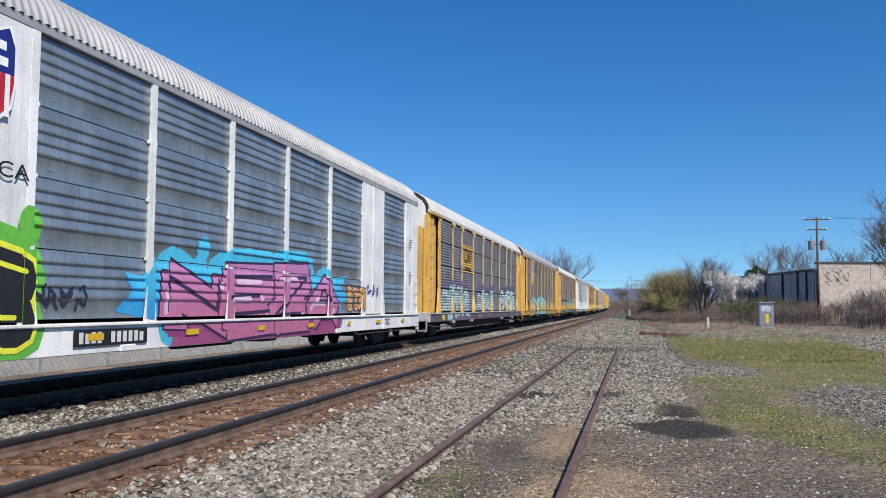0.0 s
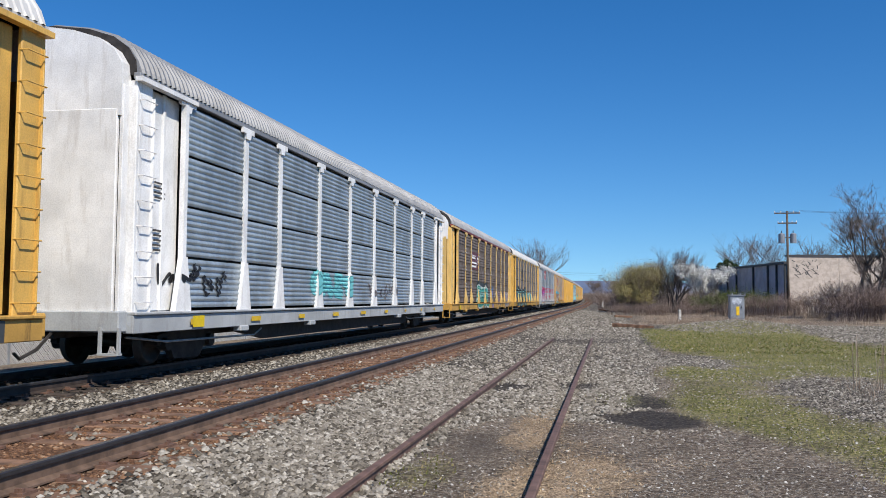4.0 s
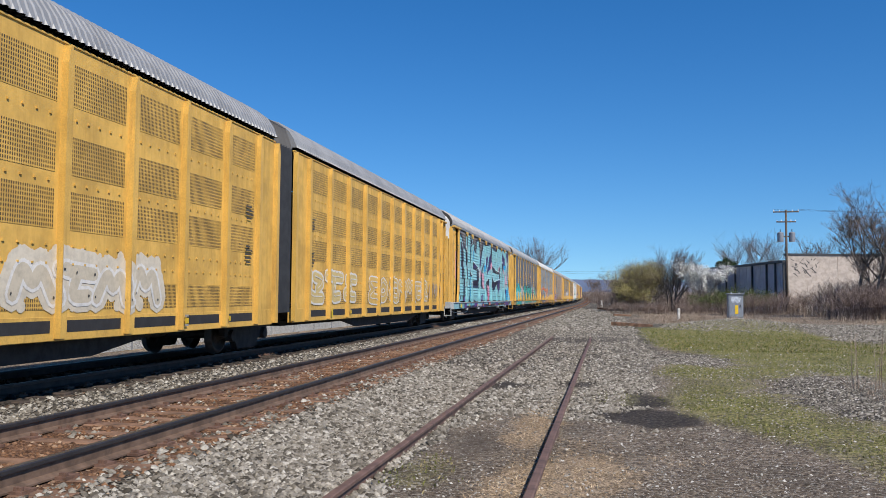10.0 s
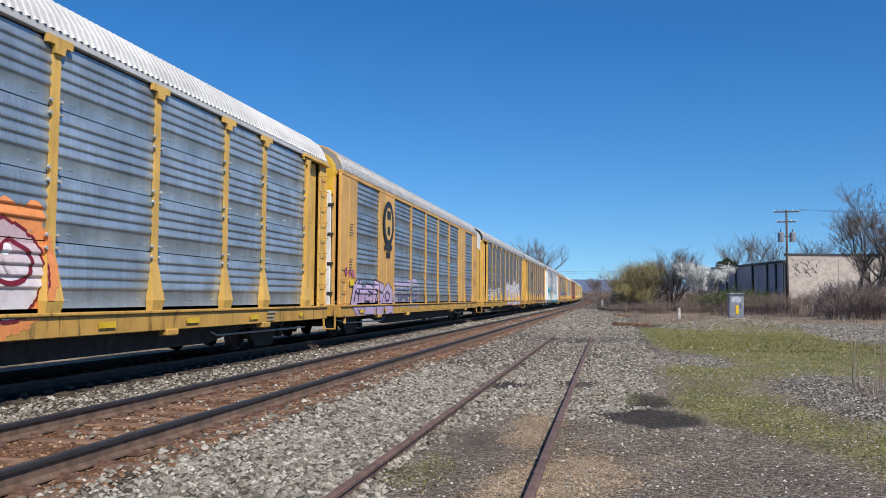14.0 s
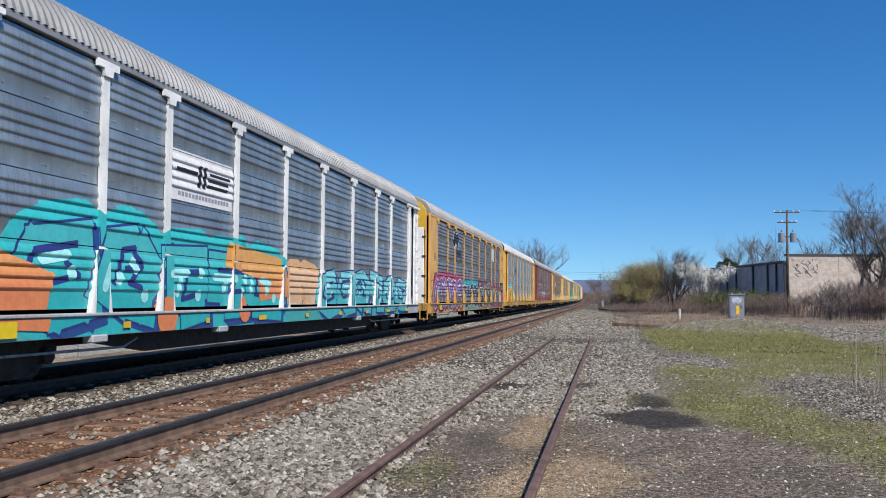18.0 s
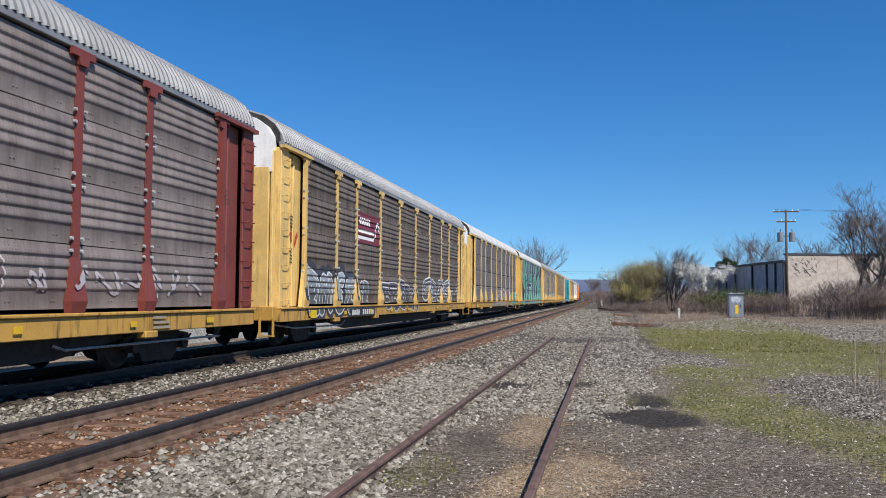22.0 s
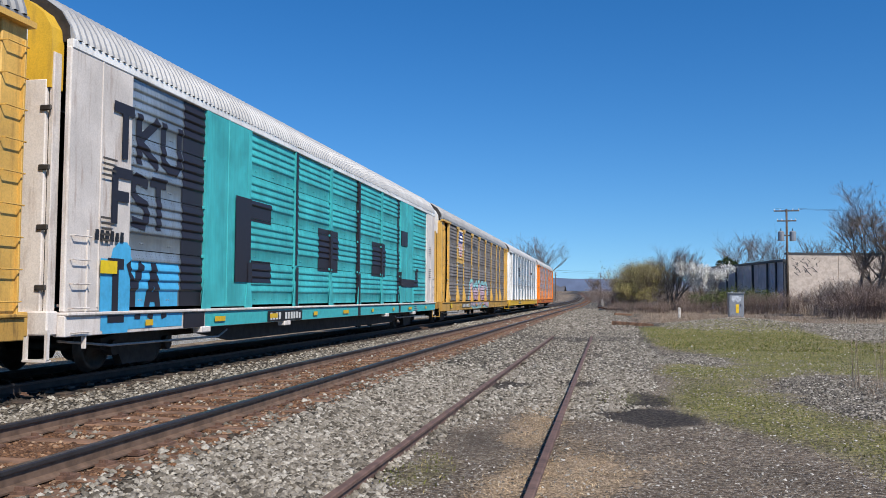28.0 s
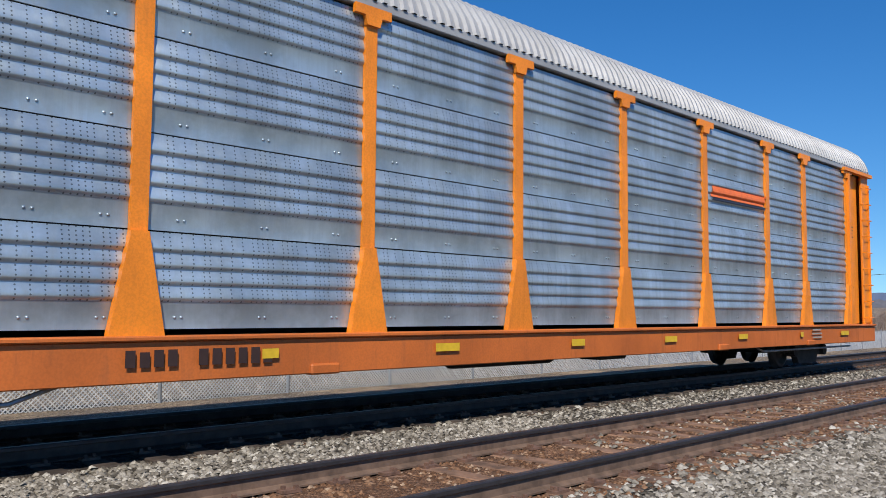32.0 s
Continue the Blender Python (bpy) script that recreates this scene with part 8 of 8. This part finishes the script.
# behind the far track
LEFT = (("bare_tree", "tall leafless tree behind the line", -15.6, 152, 13.6, 0.2, 2, 0.5, 4, 31, None, 0), ("bare_tree", "tall leafless tree behind the line", -18.2, 156, 13.2, 0.2, 2, 0.5, 4, 32, None, 0),
        ("bare_tree", "tall leafless tree behind the line", -13.4, 150, 11.8, 0.18, 2, 0.5, 4, 131, None, 0), ("bare_tree", "tall leafless tree behind the line", -22.5, 160, 9.5, 0.16, 3, 0.5, 4, 132, None, 0),
        ("blossom_tree", "tree in white blossom by the line", -17.2, 120, 6.2, 0.12, 4, 0.8, 4, 33, BLOSSOM, 6000), ("blossom_tree", "tree in white blossom by the line", -15.4, 124, 5.4, 0.12, 4, 0.8, 4, 34, BLOSSOM, 4500),
        ("blossom_tree", "small tree in white blossom by the line", -18.8, 114, 4.6, 0.12, 3, 0.8, 4, 134, BLOSSOM, 2500),
        ("bare_tree", "brown budding tree behind the line", -12.6, 140, 8.6, 0.1, 5, 0.6, 4, 35, BUD, 4000), ("bare_tree", "brown budding tree behind the line", -11.9, 150, 7.4, 0.1, 5, 0.6, 4, 135, BUD, 4000),
        ("bare_tree", "brown budding tree behind the line", -12.6, 168, 6.4, 0.1, 5, 0.7, 4, 136, BUD, 3500), ("bare_tree", "budding tree behind the line", -21, 125, 7.5, 0.14, 3, 0.8, 4, 36, BUD, 2000),
        ("bare_tree", "slender leafless tree by the line", -22.5, 92, 11.5, 0.10, 3, 0.32, 4, 37, None, 0), ("bare_tree", "slender leafless tree by the line", -25.5, 96, 10.5, 0.09, 3, 0.32, 4, 38, None, 0),
        ("bare_tree", "budding tree behind the line", -26.5, 110, 7.0, 0.12, 3, 0.8, 4, 39, BUD, 1800), ("evergreen_tree", "dark evergreen shrub by the line", -14.2, 131, 3.4, 0.1, 2, 0.9, 3, 40, NEEDLE, 1800),
        ("bare_tree", "budding tree beside the distant line", -17.5, 215, 9.0, 0.16, 3, 0.8, 4, 41, BUD, 2500), ("bare_tree", "budding tree beside the distant line", -21.0, 260, 10.0, 0.16, 3, 0.8, 4, 42, BUD, 2500),
        ("bare_tree", "leafless tree far off in the plain", -75, 150, 11.0, 0.2, 2, 0.8, 4, 43, None, 0), ("bare_tree", "leafless tree far off in the plain", -92, 160, 11.0, 0.2, 2, 0.8, 4, 44, None, 0),
        ("bare_tree", "leafless tree far off in the plain", -60, 158, 9.5, 0.2, 2, 0.8, 4, 45, BUD, 900), ("bare_tree", "leafless tree far off in the plain", -110, 165, 11.5, 0.2, 2, 0.8, 4, 46, None, 0),
        ("bare_tree", "leafless dark tree beside the distant line", 3.5, 290, 9.5, 0.2, 3, 0.8, 4, 47, BUD, 2500), ("bare_tree", "leafless dark tree beside the distant line", -2.0, 330, 10.5, 0.2, 3, 0.8, 4, 48, BUD, 2500),
        ("bare_tree", "leafless dark tree beside the distant line", 9.5, 270, 9.0, 0.2, 3, 0.8, 4, 49, BUD, 2500))
for name, label, x, y, h, r, n, sp, most, seed, leaf, count in LEFT:
    tree(name, label, x, y, h, r, n, sp, most, seed, leaf, count, 0.09 if leaf is BLOSSOM else 0.065)
for k, (bx, by, bw, bd, bh, n) in enumerate(((-17, 112, 9, 6, 2.4, 420), (-20, 98, 8, 6, 2.4, 420), (-25, 84, 10, 6, 2.2, 420), (-16.5, 140, 8, 8, 3.4, 380), (-32, 80, 10, 6, 2.0, 380), (-42, 84, 14, 6, 2.0, 380), (-56, 90, 18, 6, 2.2, 380),
                                                    (-16, 180, 8, 14, 4.0, 300), (-17.5, 240, 8, 20, 5.0, 260), (-1.5, 230, 6, 20, 4.0, 260), (-4.5, 300, 6, 20, 5.0, 220), (-75, 100, 22, 8, 2.4, 380))):
    thicket("grey-brown leafless brush", bx, by, bw, bd, bh, n, 400 + k)


# ---- buildings, poles and small things ----
DARK_WALL = plain("dark_blue_grey_siding", (0.40, 0.40, 0.43), 0.6, 0.1, 0.12, 0.8)
PALE_WALL = plain("weathered_beige_wall", (0.43, 0.37, 0.32), 0.85, 0, 0.15, 2.4)
TRIM = plain("dark_trim", (0.035, 0.037, 0.042), 0.6, 0, 0.2, 3)
ROOF = plain("flat_roof_gravel", (0.30, 0.29, 0.27), 0.9, 0, 0.2, 2)
POLE = plain("creosoted_pole", (0.085, 0.065, 0.052), 0.85, 0, 0.3, 4)
METAL = plain("galvanised_metal", (0.24, 0.26, 0.29), 0.5, 0.3, 0.15, 4)
CONCRETE = plain("pale_concrete", (0.52, 0.50, 0.46), 0.85, 0, 0.15, 4)
WIRE = plain("dark_wire", (0.03, 0.03, 0.032), 0.6, 0, 0.1, 5)
WOOD = plain("grey_fence_wood", (0.36, 0.33, 0.30), 0.9, 0, 0.25, 3)
SIGN = plain("yellow_plate", (0.72, 0.47, 0.02), 0.5, 0, 0.1, 4)
CHALK = plain("white_enamel", (0.78, 0.79, 0.80), 0.5, 0, 0.08, 4)


def warehouse():
    """A long low building: a dark sided flank in the shade and a taller pale end wall in the sun."""
    w = thing("warehouse", "long low warehouse with dark siding and a pale end wall", "building")
    cx, cy, eave, tall, base = 18.7, 95.0, 5.75, 6.4, 0.2
    ux, uy = -0.189, 0.982                                # along the dark flank
    vx, vy = 0.982, 0.189                                 # along the pale wall

    def at(a, b, z):
        return (cx + ux * a + vx * b, cy + uy * a + vy * b, z)

    def slab_(g, a0, a1, b0, b1, z0, z1):
        v = [at(a, b, z) for a in (a0, a1) for b in (b0, b1) for z in (z0, z1)]
        g.add(v, [(0, 1, 3, 2), (4, 6, 7, 5), (0, 4, 5, 1), (2, 3, 7, 6), (0, 2, 6, 4), (1, 5, 7, 3)])
        return g

    cuts = (0.3, 2.6, 5.1, 9.6, 15.3, 18.6, 21.0)
    for a0, a1 in zip(cuts, cuts[1:]):
        g, k = Geo(), max(4, round((a1 - a0) / 0.4))
        for j in range(k):
            y0 = a0 + (a1 - a0) * j / k
            slab_(g, y0, y0 + (a1 - a0) / k, -0.03 if j % 2 else 0.0, 0.25, base, eave - 0.2)
        part("siding_panel", g, DARK_WALL, w)
        part("downspout", slab_(Geo(), a0 - 0.12, a0 + 0.12, -0.2, -0.02, base, eave - 0.2), TRIM, w)
    part("eave_trim", slab_(Geo(), 0.0, 21.0, -0.35, 0.3, eave - 0.2, eave + 0.05), TRIM, w)
    wing = part("rear_wing", slab_(Geo(), 21.0, 29, -0.6, 20, base, eave - 0.1), DARK_WALL, w)
    part("wing_trim", slab_(Geo(), 20.9, 29.1, -0.75, 20, eave - 0.1, eave + 0.06), TRIM, wing)
    for k in range(8):
        part("wall_panel", slab_(Geo(), -0.05, 0.28, 0.1 + k * 5.4, 0.06 + (k + 1) * 5.4, base, tall - 0.1), PALE_WALL, w)
    rnd = random.Random(77)
    g = Geo()
    for k in range(44):                                   # dark sprayed tangle near the corner
        b0, z0 = rnd.uniform(0.7, 3.3), rnd.uniform(4.3, 5.8)
        b1, z1 = b0 + rnd.uniform(-0.5, 0.5), z0 + rnd.uniform(-0.45, 0.35)
        g.add([at(-0.056 - 0.0002 * k, b0, z0), at(-0.056 - 0.0002 * k, b0 + 0.09, z0 + 0.03), at(-0.056 - 0.0002 * k, b1 + 0.09, z1 + 0.03), at(-0.056 - 0.0002 * k, b1, z1)], [(0, 1, 2, 3)])
    tagged(part("sprayed_tangle", g, TRIM, w, "dark sprayed tangle"), kind="stuff")
    part("coping", slab_(Geo(), -0.12, 0.4, -0.1, 43.5, tall - 0.1, tall + 0.12), TRIM, w)
    part("roof", slab_(Geo(), 0.4, 29, 0.3, 43, eave - 0.4, eave - 0.1), ROOF, w)
    part("back_wall", slab_(slab_(Geo(), 28.8, 29.1, 20.3, 43, base, eave - 0.3), 0.3, 29, 43.0, 43.3, base, eave - 0.3), PALE_WALL, w)


warehouse()


def utility_pole(x, y, high, arms, label, pots=False, r=0.15):
    p = thing("utility_pole", label, "utility pole", (x, y, ground_z(x, y) - 0.1), "poles of the lines")
    part("pole", Geo().tube([(0, 0, 0), (0, 0, high)], r, 10, r * 0.65), POLE, p, smooth=True)
    for z, wide in arms:
        a = part("crossarm", Geo().box(-wide / 2, -0.06, z - 0.06, wide / 2, 0.06, z + 0.06, 0.01), POLE, p)
        for k in (-0.48, -0.25, 0.25, 0.48):
            part("insulator", Geo().tube([(k * wide, 0, z + 0.06), (k * wide, 0, z + 0.22)], 0.05, 8, 0.03), CHALK, a)
    if pots:
        for s in (-1, 1):
            t = part("transformer", Geo().tube([(s * 0.55, 0, high - 3.2), (s * 0.55, 0, high - 2.3)], 0.30, 14).tube([(s * 0.55, 0, high - 2.3), (s * 0.55, 0, high - 2.2)], 0.30, 14, 0.12), METAL, p, "grey can-shaped transformer")
            part("bushing", Geo().tube([(s * 0.55, 0.05, high - 2.2), (s * 0.55, 0.05, high - 1.95)], 0.04, 6), TRIM, t)
            part("bracket", Geo().box(s * 0.1, -0.05, high - 2.7, s * 0.3, 0.05, high - 2.6), POLE, t)
    return p


def wire(name, a, b, sag, r=0.02):
    pts = []
    for k in range(13):
        t = k / 12
        pts.append((a[0] + (b[0] - a[0]) * t, a[1] + (b[1] - a[1]) * t, a[2] + (b[2] - a[2]) * t - sag * 4 * t * (1 - t)))
    tagged(new(name, mesh(name, Geo().tube(pts, r, 4), WIRE)), "thin dark overhead wire", "wire", "overhead wires")


utility_pole(17.6, 89, 10.4, ((10.2, 2.4), (9.2, 1.8)), "wooden utility pole with two grey transformers", True)
for k in (-1.1, 1.1):
    wire("overhead_wire", (17.6 + k, 89, 10.6), (60, 84 + k, 10.6), 0.8, 0.012)
for k, (px, py, h) in enumerate(((-25.2, 88, 6.6), (-21.5, 118, 8.2), (-16.5, 205, 9.5), (-16.5, 262, 10.0), (-19.5, 330, 11.0), (-24, 410, 11.5), (-15.6, 236, 10.4), (-18.6, 300, 11.4), (-22, 372, 11.4), (2.6, 250, 9.5), (-2.5, 345, 11))):
    utility_pole(px, py, h, ((h - 0.35, 1.6),) if k > 0 else (), "weathered wooden line pole beside the railway", False, 0.14)
wire("overhead_wire", (-25.2, 88, 5.6), (-95, 86, 7.0), 1.6, 0.03)
wire("overhead_wire", (-25.2, 88, 5.6), (-21.5, 118, 6.6), 0.5, 0.02)
wire("overhead_wire", (-16.5, 262, 9.9), (2.6, 250, 9.4), 0.2, 0.03)
wire("overhead_wire", (-19.5, 330, 11.4), (-2.5, 345, 11.4), 0.2, 0.03)


def cabinet():
    c = thing("relay_cabinet", "grey metal signal cabinet with a white blotch and yellow plate", "cabinet", (10.15, 71.4, ground_z(10.15, 71.4) - 0.05))
    part("body", Geo().box(-0.58, -0.4, 0.12, 0.58, 0.4, 2.0, 0.03), METAL, c)
    part("base", Geo().box(-0.64, -0.46, -0.2, 0.64, 0.46, 0.12, 0.02), CONCRETE, c)
    part("roof", Geo().box(-0.66, -0.5, 2.0, 0.66, 0.5, 2.09, 0.02), METAL, c)
    d = part("door", Geo().box(-0.5, -0.43, 0.2, 0.5, -0.395, 1.92, 0.01), METAL, c)
    part("handle", Geo().box(0.3, -0.47, 1.0, 0.36, -0.43, 1.2), TRIM, d)
    part("yellow_plate", Geo().box(-0.06, -0.45, 0.45, 0.18, -0.432, 1.15, 0.004), SIGN, c)
    part("white_blotch", Geo().slab([(-0.38, 1.5), (-0.2, 1.32), (-0.05, 1.5), (0.1, 1.3), (0.3, 1.42), (0.4, 1.7), (0.1, 1.84), (-0.33, 1.78)], 0, 0.006), plain("pale_smear", (0.42, 0.46, 0.52), 0.6), c, at=pose(0, -0.434, 0, 0, 0, -90))
    for s in (-0.3, 0.3):
        part("vent_cap", Geo().tube([(s, 0, 2.09), (s, 0, 2.2)], 0.08, 8), METAL, c)


cabinet()


def post_marker(x, y, h, w, label):
    p = thing("marker_post", label, "post", (x, y, ground_z(x, y) - 0.1), "marker posts")
    part("shaft", Geo().box(-w, -w, 0, w, w, h, 0.03), CONCRETE, p)
    part("top_cap", Geo().box(-w * 0.9, -w * 0.9, h, w * 0.9, w * 0.9, h + 0.03, 0.01), CONCRETE, p)


post_marker(5.6, 69.3, 0.95, 0.10, "short pale concrete marker post in dead weeds")
post_marker(-0.9, 168, 1.3, 0.22, "white box post far along the line")
post_marker(-13.6, 142, 1.0, 0.12, "white post beside the far track")
post_marker(-13.5, 147, 1.0, 0.12, "white post beside the far track")


def beam(x, y, long, turn, label):
    z = ground_z(x, y)
    ob = new("timber", mesh("timber", Geo().box(-long / 2, -0.12, 0, long / 2, 0.12, 0.22, 0.02).box(-long / 2, -0.13, 0.03, -long / 2 + 0.2, 0.13, 0.19), TIE_MAT))
    ob.matrix_basis = pose(x, y, z - 0.02, 0, 3, turn)
    tagged(ob, label, "timber", "old ties")


beam(1.45, 50.5, 2.4, -14, "dark old tie lying in the grass")
beam(0.6, 118, 6.0, -55, "dark old timber lying by the line")
beam(1.4, 79, 1.6, 20, "dark old tie lying in the weeds")


def slat_fence(x, y0, y1, step, label):
    f = thing("slat_fence", label, "fence", (x, y0, ground_z(x, y0)))
    rnd = random.Random(8)
    n = int((y1 - y0) / step)
    for k in range(n):
        h = rnd.uniform(1.3, 1.9)
        part("slat", shared(("slat", round(h, 1)), lambda: mesh("slat", Geo().box(-0.015, -0.10, -0.1, 0.015, 0.10, h, 0.006), WOOD)), None, f, at=pose(rnd.uniform(-0.05, 0.05), k * step, 0, rnd.uniform(-3, 3), rnd.uniform(-3, 3), 0))
    for z in (0.4, 1.2):
        part("fence_rail", Geo().box(-0.06, -0.2, z, -0.02, y1 - y0, z + 0.09), WOOD, f)


slat_fence(-18.0, 100, 128, 0.5, "old grey wooden slat fence with gaps")


def mesh_fence():
    """A low wire fence on posts along the far side of the line."""
    f = thing("wire_fence", "low grey wire mesh fence on steel posts", "fence", (-15.6, 0, -0.35))
    for k in range(36):
        part("fence_post", shared(("fpost",), lambda: mesh("fence_post", Geo().tube([(0, 0, -0.2), (0, 0, 1.15)], 0.04, 8), METAL)), None, f, at=(0, 2 + 3.0 * k, 0))
    g = Geo()
    for k in range(1300):
        y = 2 + 0.082 * k
        for s in (1, -1):
            g.tube([(0, y, 0), (0, y + s * 1.05, 1.05)], 0.013, 3, None, False)
    tagged(part("wire_mesh", g, plain("bright_galvanised_wire", (0.52, 0.53, 0.54), 0.5, 0.2, 0.1, 4), f), kind="stuff")
    part("top_wire", Geo().tube([(0, 2, 1.08), (0, 108, 1.08)], 0.015, 5), METAL, f)
    part("footing", Geo().box(-0.15, 2, -0.3, 0.15, 108, 0.05, 0.03), CONCRETE, f, "pale concrete footing strip")


mesh_fence()


def shed(x, y, wide, deep, tall, label):
    s = thing("shed", label, "building", (x, y, ground_z(x, y) - 0.2))
    part("walls", Geo().box(-wide / 2, -deep / 2, 0, wide / 2, deep / 2, tall, 0.05), CHALK, s)
    part("roof", Geo().box(-wide / 2 - 0.3, -deep / 2 - 0.3, tall, wide / 2 + 0.3, deep / 2 + 0.3, tall + 0.25, 0.05), ROOF, s)
    part("door", Geo().box(-0.8, -deep / 2 - 0.06, 0.1, 0.8, -deep / 2, 2.2, 0.02), TRIM, s)


shed(-62, 128, 7, 5, 2.6, "small white building far across the field")
shed(-50, 132, 9, 5, 2.2, "low white building far across the field")

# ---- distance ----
# distance haze is mixed into both base colours as a blue tint
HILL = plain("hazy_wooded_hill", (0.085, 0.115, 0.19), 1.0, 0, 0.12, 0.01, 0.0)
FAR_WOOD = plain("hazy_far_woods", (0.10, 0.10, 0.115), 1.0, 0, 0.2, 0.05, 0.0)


def ridge_line(name, label, y, x0, x1, base, high, step, seed, mat, rough=0.25):
    g = Geo()
    n = int((x1 - x0) / step)
    top, low, back = [], [], []
    for k in range(n + 1):
        x = x0 + (x1 - x0) * k / n
        h = base + high * (0.75 + 0.35 * noise.noise((x / (step * 14), seed, 0)) + rough * noise.noise((x / (step * 1.7), seed, 5)))
        low.append((x, y - 60, -10))
        top.append((x, y, h))
        back.append((x, y + 200, -10))
    g.ribbon(None, [list(t) for t in zip(low, top, back)])
    tagged(new(name, mesh(name, g, mat, True)), label, "hills", kind="structure")


ridge_line("backdrop_hill", "long wooded ridge on the horizon, blue haze in its colour", 4200, -4500, 4500, 20, 95, 60, 2.0, HILL, 0.08)
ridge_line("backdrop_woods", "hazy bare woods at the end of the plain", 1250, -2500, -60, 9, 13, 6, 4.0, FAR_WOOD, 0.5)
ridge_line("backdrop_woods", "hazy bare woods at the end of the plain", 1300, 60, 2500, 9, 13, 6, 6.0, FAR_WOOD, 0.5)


# ---- motion ----
SPEEDS = ((0, 25.68), (3, 26.39), (6, 25.99), (9, 25.76), (12, 25.51), (15, 25.24), (18, 25.62), (21, 24.95), (24, 24.78), (27, 24.32), (30, 24.55), (32, 24.44))


def run(t):
    """Metres that the train has gone by at t."""
    if t <= 0:
        return t * SPEEDS[0][1]
    d = 0.0
    for (a, u), (b, v) in zip(SPEEDS, SPEEDS[1:]):
        e = min(t, b)
        if e <= a:
            break
        w = u + (v - u) * (e - a) / (b - a)
        d += (u + w) / 2 * (e - a)
    return d + max(0, t - SPEEDS[-1][0]) * SPEEDS[-1][1]


def motions():
    steps = [-1.0] + [0.5 * k for k in range(65)] + [33.0]
    for (start, c), car in zip(CARS, TRAIN):
        rows, long = [], c.get("long", LEN)
        for t in steps:
            y = start - run(t) - 0.1
            (xa, za), (xb, zb) = bend(y), bend(y + long)
            rows.append((t, pose(FAR_X + xa, y, RAIL_Z + za, math.degrees(math.atan2(zb - za, long)), 0, math.degrees(math.atan2(xa - xb, long)))))
        walk(car, rows)


motions()
